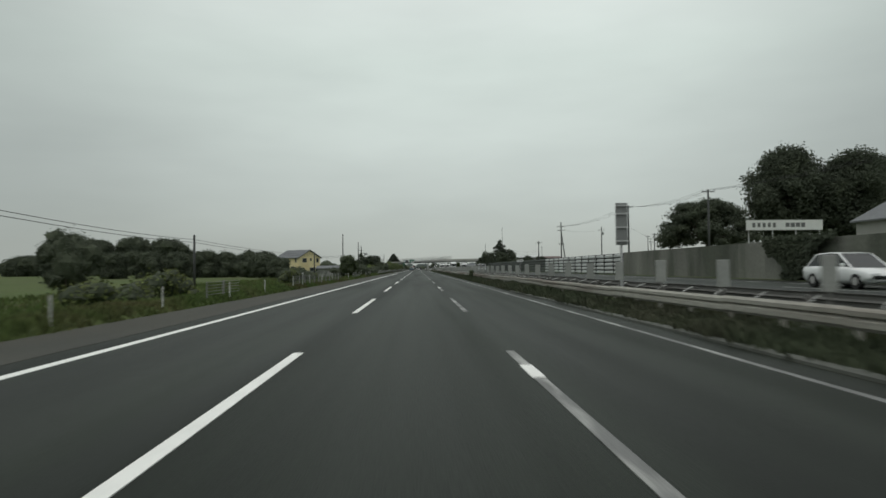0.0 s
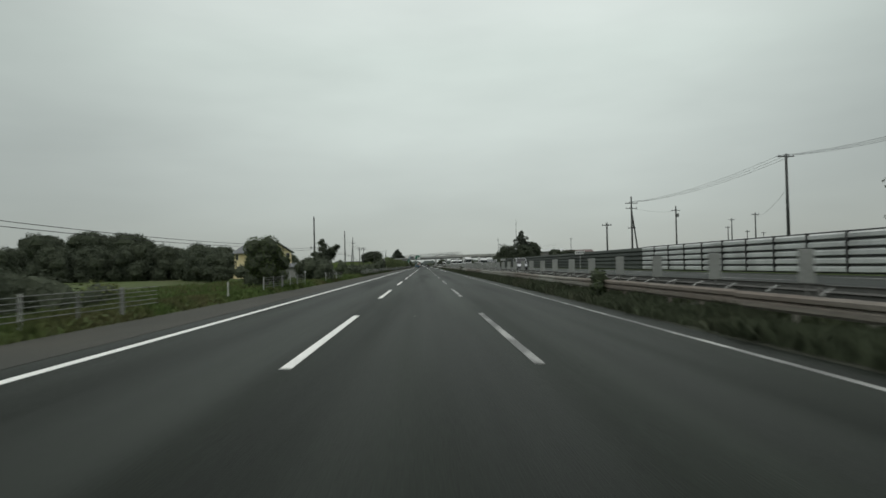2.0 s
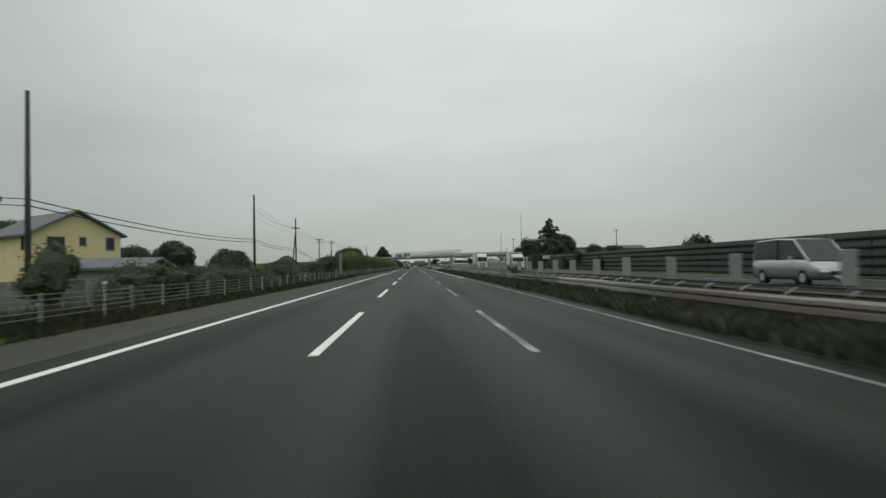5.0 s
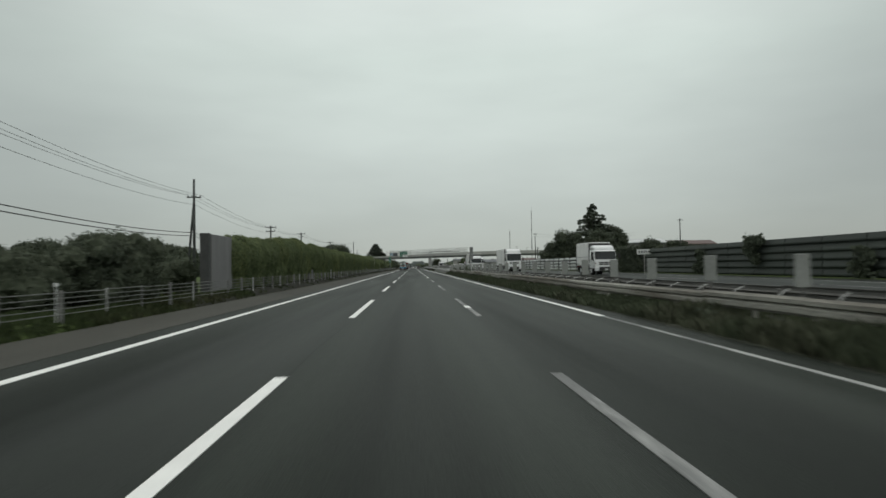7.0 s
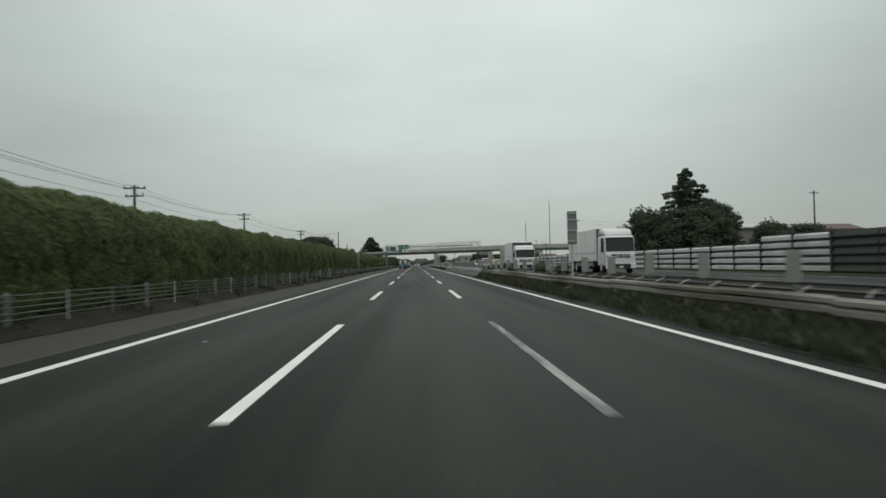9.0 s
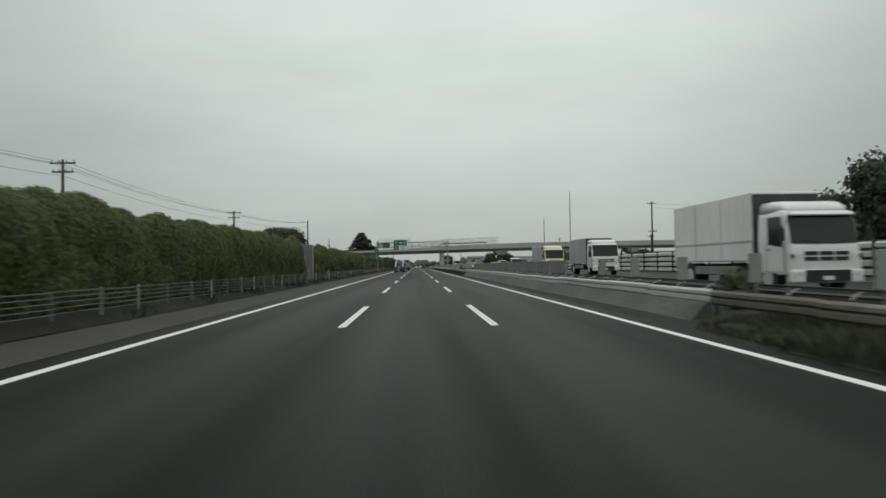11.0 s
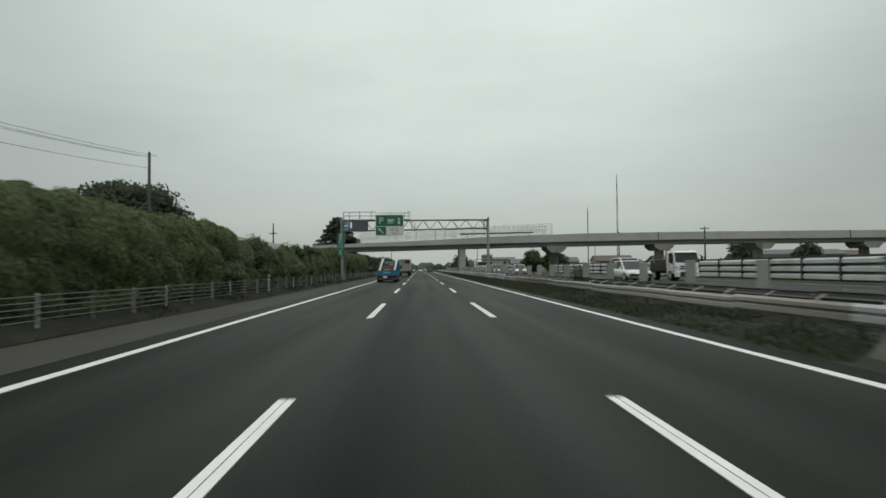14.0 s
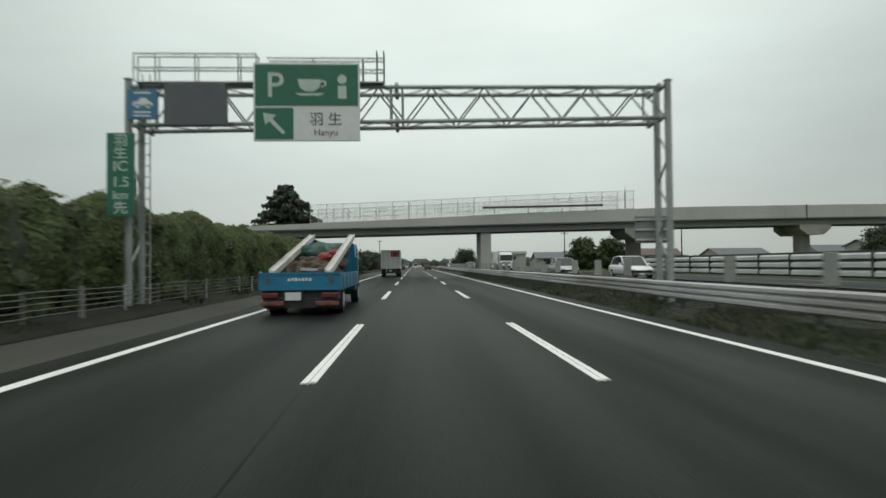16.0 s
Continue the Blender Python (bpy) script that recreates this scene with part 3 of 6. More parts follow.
prism(bm, [(5.74, -0.1), (5.74, 0.05), (5.80, 0.09), (6.0, 0.09), (6.02, -0.1)], "y", -60, 38)
solid("median_kerb", bm, "kerbstain", "low weathered concrete kerb at the median", "kerb", "structure")

# ---- roadside cable fence ----
fence = thing("roadside_fence", "weathered steel guard fence of five cables along the verge", "fence", (-8.15, 0, 0), kind="structure")
b = bmesh.new()
for z in (0.46, 0.585, 0.71, 0.83, 0.95):
    tube(b, (0.04, 0, z), (0.04, 2.33, z), 0.011, n=6)
cable_me = finish(b, "fence_cables", "fencepipe", True)
b = bmesh.new()
tube(b, (0, 0, 0.1), (0, 0, 0.98), 0.026, n=8)
tube(b, (0, 0, 0.98), (0, 0, 1.0), 0.03, 0.015, n=8)
fpost_me = finish(b, "post", "whitepaint")
b = bmesh.new()
tube(b, (0, 0, 0.1), (0, 0, 0.98), 0.028, n=8)
dpost_me = finish(b, "post", "fencepipe")
b = bmesh.new()
rbox(b, -0.043, 0.043, -0.043, 0.043, 0.1, 1.01, 0.012)
cpost_me = finish(b, "concrete_post", "fencepost")
gaps = ((0, 24), (28, 43), (71, 84), (96, 106), (118.5, 137), (341.6, 342.8))
for y0, n, first in ((6.8, 40, 0), (107.0, 6, 2), (134.5, 33, 0), (210.57, 57, 1), (343.2, 70, 1)):
    for i in range(n):
        y = y0 + 2.305 * i
        if any(a < y < c for a, c in gaps):
            continue
        share("fence_cables", cable_me, fence, (0, y, 0.010 * math.sin(i * 2.3)))
        heavy = i % 3 == first
        post = cpost_me if heavy else (fpost_me if i % 3 == (first + 1) % 3 else dpost_me)
        share("concrete_post" if heavy else "post", post, fence, (0.01 * math.sin(i * 1.9), y, 0.012 * math.sin(i * 1.1)))
b = bmesh.new()
tube(b, (0, 0, 0.1), (0, 0, 1.06), 0.012, n=8)
tube(b, (0, -0.015, 1.09), (0, 0.015, 1.09), 0.047, n=14)
deli = finish(b, "delineator", "signwhite")
for i in range(0, 9):
    d = new("delineator", deli)
    d.matrix_basis = pose(-8.02, 46.6 + 49.9 * i, 0.05)
    tagged(d, "slim white roadside delineator post with round reflector", "delineator", "delineators along the verge")
b = bmesh.new()
tube(b, (0, 0, 0.1), (0, 0, 0.86), 0.03, n=8)
tube(b, (0, 0, 0.86), (0, 0, 0.92), 0.03, 0.012, n=8)
mk_me = finish(b, "marker_post", "whitepaint")
for y in (13.8, 20.4, 28.1, 34.9, 56.1, 78.6):
    d = new("marker_post", mk_me)
    d.matrix_basis = pose(-8.05, y, 0)
    tagged(d, "short white marker post in the verge grass", "marker post", "marker posts along the verge")

# ---- noise wall with ivy ----
bm = bmesh.new()
box(bm, -10.12, -9.95, 216.0, 396.4, -0.2, 3.05)
nwall = solid("noise_wall", bm, "concrete", "weathered concrete noise wall behind the verge", "wall", "structure")
b = bmesh.new()
prism(b, [(0, 0), (0.05, 0.02), (0.05, 0.14), (0, 0.16)], "z", 0.0, 3.45)
rib_me = finish(b, "rib", "rib")
bm = bmesh.new()
box(bm, -9.76, -9.62, 341.2, 346.7, 0.0, 3.46)
pn = part("panel", bm, "rib", nwall, "bare grey ribbed noise panel")
for j in range(18):
    share("rib", rib_me, pn, (-9.622, 341.26 + j * 0.3, 0.0))
bm = bmesh.new()
rbox(bm, -9.78, -9.54, 346.7, 347.6, 0.0, 3.5, 0.02)
part("wall_post", bm, "concrete", nwall, "pale concrete end post")
bm = bmesh.new()
tube(bm, (-9.5, 342.3, 0.0), (-9.5, 342.3, 2.4), 0.045, n=8)
part("post", bm, "galv", nwall)
bm = bmesh.new()
rbox(bm, -9.66, -9.54, 212.86, 216.4, 0.0, 3.1, 0.012)
part("panel", bm, "rib", nwall, "bare flat grey noise panel")
bm = bmesh.new()
rbox(bm, -9.98, -9.56, 212.55, 212.85, 0.0, 3.14, 0.01)
part("wall_post", bm, "darksteel", nwall, "dark steel wall post")
bm = bmesh.new()
rbox(bm, -9.62, -9.52, 240.2, 245.2, 0.0, 2.4, 0.012)
part("panel", bm, "rib", nwall, "bare grey panel showing through the ivy")
for y, dx in ((240.4, 0.02), (240.75, -0.03), (241.2, 0.03), (241.5, 0.0)):
    bm = bmesh.new()
    pipe(bm, [(-9.42 + dx, y, 0.2), (-9.44, y + 0.05, 1.0), (-9.40 + dx, y - 0.06, 1.7), (-9.38, y + 0.04, 2.2)], 0.035)
    part("ivy_stem", bm, "bark", nwall, "bare dark ivy stem")


def hedge(name, label, y0, y1, top, seed, ry, rs, amp, gap, dens=210, size=0.06, mt="ivy", front=-9.34, ends=0.7, bare=()):
    """Ivy and shrubs that swell over the noise wall in rounded lumps."""
    rng = np.random.default_rng(seed)
    t = thing(name, label, "hedge", (0, 0, 0), kind="stuff")
    nu, nv = int((y1 - y0) / 0.22), 30
    lumps = {}
    for i in range(int((y1 - y0) * 5.5 / gap)):
        c = (rng.uniform(y0, y1), rng.uniform(-0.2, 5.8), rng.uniform(*ry), rng.uniform(*rs), amp * rng.uniform(0.45, 1.0))
        for k in range(int(c[0] - c[2]), int(c[0] + c[2]) + 1):
            lumps.setdefault(k, []).append(c)

    def surf(i, j):
        y, v = y0 + (y1 - y0) * i / nu, j / nv
        e = max(0.0, 1 - min(y - y0, y1 - y) / ends) ** 2
        h = top(y) - 0.45 * e - amp * 0.45 + 0.16 * noise.noise(Vector((seed, y * 0.3, 0))) + 0.14 * noise.noise(Vector((seed, y * 1.1, 3)))
        fh = h - 0.85
        if v < 0.55:
            k = v / 0.55
            s, a = fh * k, 0.0
            x, z = front - 0.32 * (1 - k) ** 2, 0.05 + (fh - 0.05) * k
        elif v < 0.88:
            a = (v - 0.55) / 0.33 * 1.45
            s = fh + a
            x, z = front - 0.85 * (1 - math.cos(a)), fh + 0.85 * math.sin(a)
        else:
            k = (v - 0.88) / 0.12
            s, a = fh + 1.45 + k, 1.45
            x, z = front - 0.75 - 0.5 * k, fh + 0.845 - 0.25 * k
        d = 0.0
        for cy, cs, wy, ws, am in lumps.get(int(y), ()):
            q = 1 - ((y - cy) / wy) ** 2 - ((s - cs) / ws) ** 2
            if q > 0:
                d = max(d, am * math.sqrt(q))
        d += 0.10 * noise.noise(Vector((y * 1.9, s * 1.9, seed))) + 0.06 * noise.noise(Vector((y * 4.5, s * 4.5, seed)))
        for b0, b1, zt in bare:
            if b0 < y < b1 and z < zt + 0.22 * noise.noise(Vector((y * 1.3, 2, seed))):
                return (front - 0.48, y, z)
        return (x + (d - 0.4 * amp) * math.cos(a) - 0.5 * e, y, z + d * math.sin(a))
    bm = bmesh.new()
    g = [[bm.verts.new(surf(i, j)) for j in range(nv + 1)] for i in range(nu + 1)]
    for a, c in zip(g[:-1], g[1:]):
        for j in range(nv):
            bm.faces.new((a[j], c[j], c[j + 1], a[j + 1]))
    bm.normal_update()
    G = np.array([[v.co for v in r] for r in g])
    N = np.array([[v.normal for v in r] for r in g])
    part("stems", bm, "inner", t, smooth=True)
    n = int((y1 - y0) * 5.8 * dens)
    fu, fv = rng.random(n) * nu * 0.99999, rng.random(n) * nv * 0.99999
    i, j = fu.astype(int), fv.astype(int)
    p, q = (fu - i)[:, None], (fv - j)[:, None]

    def mixed(A):
        return (A[i, j] * (1 - p) + A[i + 1, j] * p) * (1 - q) + (A[i, j + 1] * (1 - p) + A[i + 1, j + 1] * p) * q
    out = mixed(N)
    P = mixed(G) + out * (0.01 + rng.random((n, 1)) ** 2 * 0.09)
    keep = P[:, 0] > front - 0.40 if bare else P[:, 0] > -99
    keep |= P[:, 2] > 2.0
    P, out, n = P[keep], out[keep], int(keep.sum())
    ob = new("foliage", quads("foliage", P, out + np.array([0, 0, 0.15]) + 0.34 * rng.normal(size=(n, 3)), size * (0.5 + rng.random(n)), mt, rng=rng))
    ob.parent = t
    return t


def crest(y):
    return 3.54 - 0.42 * min(1.0, max(0.0, (231 - y) / 8)) - 0.12 * min(1.0, max(0.0, (y - 238) / 30)) + 0.16 * noise.noise(Vector((2, y * 0.16, 0))) + 0.26 * math.exp(-((y - 339.6) / 1.6) ** 2) + 0.22 * math.exp(-((y - 237.0) / 1.6) ** 2)


hedge("ivy_hedge", "dense green ivy covering a long noise wall", 216.2, 341.9, crest, 3, (0.6, 1.5), (0.8, 2.2), 0.50, 1.3, bare=((242.2, 244.8, 1.35), (240.1, 241.7, 1.25)))
hedge("ivy_hedge_shrubs", "dense green ivy and rounded shrubs covering a noise wall", 347.3, 396.3, lambda y: 3.30 + 0.16 * math.sin(y * 0.9) * math.sin(y * 0.37), 8, (0.65, 1.2), (0.6, 1.15), 0.75, 0.85)
hedge("low_ivy_hedge", "low dense green ivy in front of a pale noise wall", 395.9, 427.2, lambda y: 2.80 + 0.14 * math.sin(y * 1.3), 12, (0.55, 1.0), (0.5, 1.1), 0.5, 0.85)
hedge("tall_ivy_hedge", "tall dense green ivy hedge on a noise wall", 432.9, 478, lambda y: 3.42 + 0.1 * math.sin(y * 0.8), 14, (0.55, 1.1), (0.6, 1.3), 0.5, 0.9)
hedge("ivy_hedge_end", "dense green ivy in front of a pale noise wall", 426.9, 433.1, lambda y: 3.32 - 0.5 * math.exp(-((y - 431.2) / 1.0) ** 2), 15, (0.55, 1.0), (0.5, 1.1), 0.5, 0.85)
# pale wall panels behind the lower shrubs
pw = thing("pale_noise_wall", "pale concrete noise wall showing above the shrubs", "wall", (-10.15, 396.8, -0.1), kind="structure")
b = bmesh.new()
rbox(b, -0.08, 0.08, 0.02, 3.94, 0, 3.36, 0.015)
pw_me = finish(b, "panel", "palewall")
for i in range(20):
    share("panel", pw_me, pw, (0, 4 * i, 0.02 * math.sin(i * 2.2)))

# ---- wall beyond the opposite carriageway ----
fwall = thing("far_noise_wall", "noise wall of concrete, louvre and dark green panels", "wall", (24.7, 0, 0.4), kind="structure")
b = bmesh.new()
rbox(b, -0.10, 0.12, 0.01, 3.99, 0, 2.62, 0.012)
conc_me = finish(b, "concrete_panel", "mossyconcrete")
b = bmesh.new()
box(b, -0.02, 0.12, 0, 3.97, 0, 2.5)
for k in range(5):
    z = 0.5 * k
    prism(b, [(-0.015, z + 0.02), (-0.15, z + 0.12), (-0.15, z + 0.20), (-0.04, z + 0.48), (-0.015, z + 0.48)], "y", 0.03, 3.95)
dark_me = finish(b, "dark_panel", "wallgreen")


def slat_mesh(nm, n, w):
    b2 = bmesh.new()
    for k in range(n):
        z = 0.5 * k
        prism(b2, [(-0.02, z + 0.11), (-0.15, z + 0.14), (-0.15, z + 0.36), (-0.02, z + 0.46), (0.0, z + 0.46), (0.0, z + 0.11)], "y", 0.08, w - 0.08)
    return finish(b2, nm, "louvre")


louv5, louv4, louv3 = slat_mesh("louvre_slats", 5, 4), slat_mesh("louvre_slats", 4, 4), slat_mesh("louvre_slats", 3, 4)
b = bmesh.new()
box(b, 0.0, 0.06, 0, 4, 0, 1)
back_me = finish(b, "backing", "darksteel")
b = bmesh.new()
prism(b, [(-0.2, -0.07), (-0.2, 0.07), (-0.18, 0.07), (-0.18, 0.01), (0.05, 0.01), (0.05, -0.01), (-0.18, -0.01), (-0.18, -0.07)], "z", 0, 1)
hpost_me = finish(b, "steel_post", "darksteel")
y = -60
while y < 484:
    if y < 74:
        share("concrete_panel", conc_me, fwall, (0, y, 0))
        h = 2.6
    elif y < 122:
        share("louvre_slats", louv5, fwall, (0, y, 0))
        h = 2.55
    elif y < 270:
        share("dark_panel", dark_me, fwall, (0, y, 0))
        h = 2.6
    elif y < 278:
        share("louvre_slats", louv5, fwall, (0, y, 0))
        h = 2.55
    elif y < 370:
        share("louvre_slats", louv4, fwall, (0, y, 0))
        h = 2.05
    else:
        share("louvre_slats", louv3, fwall, (0, y, 0))
        h = 1.6
    if not (y < 74 or 122 <= y < 270):
        o = share("backing", back_me, fwall, (0, y, 0))
        o.scale = (1, 1, h)
    if 74 <= y < 122 or y >= 270:
        o = share("steel_post", hpost_me, fwall, (0, y, 0))
        o.scale = (1, 1, h)
    y += 4

# ---- poles and cables ----


def utility_pole(x, y, h, arms=(), brace=None, z=-0.5, box_at=None, r=0.16, label="tall dark concrete utility pole with crossarms"):
    t = thing("utility_pole", label, "utility pole", (x, y, z), group="utility poles beside the motorway")
    b = bmesh.new()
    tube(b, (0, 0, -0.3), (0, 0, h - z), r, r * 0.62, 10)
    part("shaft", b, "pole", t, smooth=True)
    for za, w in arms:
        b = bmesh.new()
        box(b, -w / 2, w / 2, -0.06, 0.06, za - z - 0.05, za - z + 0.05)
        for k in range(4):
            xx = -w / 2 + 0.1 + k * (w - 0.2) / 3
            tube(b, (xx, 0, za - z + 0.05), (xx, 0, za - z + 0.24), 0.05, 0.03, 6)
        part("crossarm", b, "darksteel", t)
    if brace:
        b = bmesh.new()
        tube(b, (brace[0], brace[1], -0.3), (0, 0, (h - z) * 0.82), r * 0.8, r * 0.6, 8)
        part("brace", b, "pole", t)
    if box_at:
        b = bmesh.new()
        tube(b, (0.42, 0, box_at - z), (0.42, 0, box_at - z + 0.75), 0.24, n=10)
        box(b, 0.1, 0.3, -0.04, 0.04, box_at - z + 0.2, box_at - z + 0.5)
        part("transformer", b, "signgrey", t)
    return t


def cable(a, c, sag, r=0.014, n=10):
    b = bmesh.new()
    pts = [(a[0] + (c[0] - a[0]) * k / n, a[1] + (c[1] - a[1]) * k / n, a[2] + (c[2] - a[2]) * k / n - sag * 4 * (k / n) * (1 - k / n)) for k in range(n + 1)]
    pipe(b, pts, r, 5)
    return solid("overhead_cable", b, "cable", "thin black sagging overhead cable between poles", "cable", group="overhead cables")


left_poles = [(-23.3, 24.0, 6.0, 0), (-23.3, 69.5, 5.2, 0), (-20.3, 131.7, 4.9, 0), (-17.8, 160.3, 9.8, 0), (-18.0, 204.3, 9.7, 0), (-20.4, 244.0, 9.9, 1), (-22.8, 288.9, 8.3, 2), (-25.5, 334.3, 9.5, 2), (-23.6, 372.5, 8.9, 2), (-20.4, 411.6, 10.3, 0), (-24, 470, 9, 1), (-24, 530, 9, 1)]
for i, (x, y, h, a) in enumerate(left_poles):
    utility_pole(x, y, h, [(h - 1.7, 1.3)] * (a == 1) + [(h - 0.25, 1.8), (h - 0.9, 1.5)] * (a == 2), brace=(-0.9, 0.3) if i in (5, 7) else None)
for i, (p, q) in enumerate(zip(left_poles[:-1], left_poles[1:])):
    if i >= 9:
        continue
    for dz in (0.0, 0.3):
        za = 0.5 if i < 3 else 5.0
        zb = 0.5 if i < 2 else 5.0
        cable((p[0], p[1], p[2] - za - dz), (q[0], q[1], q[2] - zb - dz), 0.4, 0.03 if i > 2 else 0.022)
    if i >= 4:
        for dx, dz in ((-0.6, 0.3), (0.0, 0.35), (0.6, 0.3), (0.1, 1.2)):
            cable((p[0] + dx, p[1], p[2] - dz - (1.2 if i < 6 else 0)), (q[0] + dx, q[1], q[2] - dz - (1.2 if i < 5 else 0)), 0.5, 0.012)
for p in ((41.0, 89.6, 12.0), (40.0, 121.7, 12.8)):
    utility_pole(p[0], p[1], p[2], [(p[2] - 0.3, 1.8)], z=0, r=0.2)
utility_pole(37.0, 166.5, 12.8, [(11.6, 2.2), (10.7, 2.0), (7.2, 1.4)], brace=(1.6, 0.6), z=0, r=0.2)
utility_pole(54.2, 190.6, 13.0, [(12.0, 1.8)], z=0, box_at=10.6, r=0.2)
for x, y, h in ((73, 205, 11), (80, 222, 10), (92, 236, 9.5), (104, 250, 9.5), (66, 180, 10.5), (64.4, 338, 12.0), (40.0, 396, 11.7), (41.5, 400, 7.2), (52, 430, 7.5), (47, 470, 8.0), (28.5, 152, 7.4), (60, 560, 12), (24, 640, 12), (34, 563, 8.6), (90, 700, 15), (-12, 640, 10)):
    utility_pole(x, y, h, [(h - 0.4, 1.5)], z=0, r=0.17)
for dx in (-0.8, 0.0, 0.8):
    cable((41.0 + dx, 89.6, 11.9), (40.0 + dx, 121.7, 12.6), 0.7, 0.016)
    cable((40.0 + dx, 121.7, 12.6), (37.0 + dx, 166.5, 11.8), 0.9, 0.016)
    cable((44.0 + dx, 40, 11.9), (41.0 + dx, 89.6, 11.9), 0.7, 0.016)
cable((37, 166.5, 10.8), (54.2, 190.6, 12.0), 0.5, 0.014)
cable((66, 180, 9.8), (40, 121.7, 9.0), 0.8, 0.014)
cable((40, 396, 11.3), (72, 391, 11.1), 0.6, 0.014)
cable((40, 396, 10.6), (72, 391, 10.4), 0.6, 0.014)

t = thing("cable_box", "small black splice box hanging on the overhead cable", "cable box", (-17.95, 158.2, 4.62))
pbox_bm = bmesh.new()
rbox(pbox_bm, -0.09, 0.09, -0.32, 0.32, -0.12, 0.1, 0.03)
part("casing", pbox_bm, "cable", t)
pbox_bm = bmesh.new()
tube(pbox_bm, (0, -0.2, 0.1), (0, -0.2, 0.2), 0.015, n=5)
tube(pbox_bm, (0, 0.2, 0.1), (0, 0.2, 0.2), 0.015, n=5)
part("hanger", pbox_bm, "cable", t)

# slim masts far off
for x, y, h, w in ((82.2, 635, 39, 0.9), (63.1, 609, 23, 0.3)):
    t = thing("radio_mast", "slender grey lattice radio mast", "mast", (x, y, 0))
    b = bmesh.new()
    for k in range(3):
        a = k * 2.09
        tube(b, (w * 0.5 * math.cos(a), w * 0.5 * math.sin(a), 0), (0.12 * math.cos(a), 0.12 * math.sin(a), h), 0.09, 0.06, 5)
    for k in range(int(h / 1.5)):
        z = k * 1.5
        s = w * 0.5 * (1 - z / h) + 0.1
        tube(b, (s, 0, z), (-0.5 * s, 0.87 * s, z + 1.4), 0.04, n=4)
    part("lattice", b, "pole", t)
    b = bmesh.new()
    tube(b, (0, 0, h - 0.4), (0, 0, h + 1.6), 0.05, 0.03, 6)
    part("aerial", b, "darksteel", t)

# tall narrow sign backs on the median
for x, y in ((7.75, 22.6), (7.35, 264.6)):
    t = thing("median_sign", "tall narrow grey back of a motorway sign on a post", "road sign", (x, y, 0))
    b = bmesh.new()
    tube(b, (0, 0, 0.1), (0, 0, 3.7), 0.05, n=10)
    part("post", b, "galv", t)
    b = bmesh.new()
    rbox(b, -0.22, 0.22, -0.10, -0.06, 2.2, 3.75, 0.01)
    part("panel", b, "signgrey", t)
    for z in (2.35, 2.85, 3.35, 3.65):
        b = bmesh.new()
        box(b, -0.22, 0.22, -0.15, -0.10, z - 0.025, z + 0.025)
        part("stiffener", b, "galv", t)

# ---- grass ----


def blades(name, label, n, xr, yr, ground_z, h, mt, seed, clump=0.0):
    rng = np.random.default_rng(seed)
    x, y = rng.uniform(*xr, n), rng.uniform(*yr, n)
    dens = np.array([noise.noise(Vector((a * 0.9, b * 0.35, seed))) for a, b in zip(x, y)])
    keep = dens > clump
    x, y, dens = x[keep], y[keep], dens[keep]
    n = len(x)
    z = np.interp(x, [g[0] for g in ground_xs], [g[1] for g in ground_xs])
    hh = h * (0.4 + 0.8 * rng.random(n)) * (0.7 + 1.2 * np.clip(dens + 0.3, 0, 1))
    a = rng.uniform(0, 2 * np.pi, n)
    w = 0.035 + 0.05 * rng.random(n)
    lean = rng.normal(size=(n, 2)) * 0.35 * hh[:, None]
    p0 = np.stack([x - w * np.cos(a), y - w * np.sin(a), z - 0.03], 1)
    p1 = np.stack([x + w * np.cos(a), y + w * np.sin(a), z - 0.03], 1)
    p2 = np.stack([x + 0.6 * w * np.cos(a) + lean[:, 0] * 0.6, y + 0.6 * w * np.sin(a) + lean[:, 1] * 0.6, z + hh * 0.65], 1)
    p3 = np.stack([x + lean[:, 0], y + lean[:, 1], z + hh], 1)
    p = np.stack([p0, p1, p2, p3], 1).reshape(-1, 3)
    me = bpy.data.meshes.new(name)
    me.vertices.add(4 * n)
    me.vertices.foreach_set("co", p.ravel())
    me.loops.add(4 * n)
    me.loops.foreach_set("vertex_index", np.arange(4 * n, dtype=np.int32))
    me.polygons.add(n)
    me.polygons.foreach_set("loop_start", np.arange(0, 4 * n, 4, dtype=np.int32))
    me.update()
    me.validate()
    me.materials.append(M[mt])
    return tagged(new(name, me), label, "grass", kind="stuff")


# bare soil strips
bm = bmesh.new()
xs = [(5.60, -0.06), (5.80, 0.0), (6.0, 0.05), (6.6, 0.185), (7.5, 0.265), (8.6, 0.325), (8.92, 0.36)]
rows = [[bm.verts.new((x, y, z + 0.02 + 0.02 * noise.noise(Vector((x * 2, y * 0.6, 5))))) for x, z in xs] for y in range(-60, 900, 4)]
for a, c in zip(rows[:-1], rows[1:]):
    for i in range(len(xs) - 1):
        bm.faces.new((a[i], a[i + 1], c[i + 1], c[i]))
solid("median_soil", bm, "soil", "dark bare soil of the motorway median", "soil", "structure", smooth=True)
# verge soil strip, its colour darkened for the hedge's shadow
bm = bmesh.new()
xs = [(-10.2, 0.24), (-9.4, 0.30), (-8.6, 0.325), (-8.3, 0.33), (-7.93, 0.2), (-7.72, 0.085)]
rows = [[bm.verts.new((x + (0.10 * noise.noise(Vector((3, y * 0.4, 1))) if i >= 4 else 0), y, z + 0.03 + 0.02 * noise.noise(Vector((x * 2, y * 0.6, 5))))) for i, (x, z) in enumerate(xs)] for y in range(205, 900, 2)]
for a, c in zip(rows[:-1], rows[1:]):
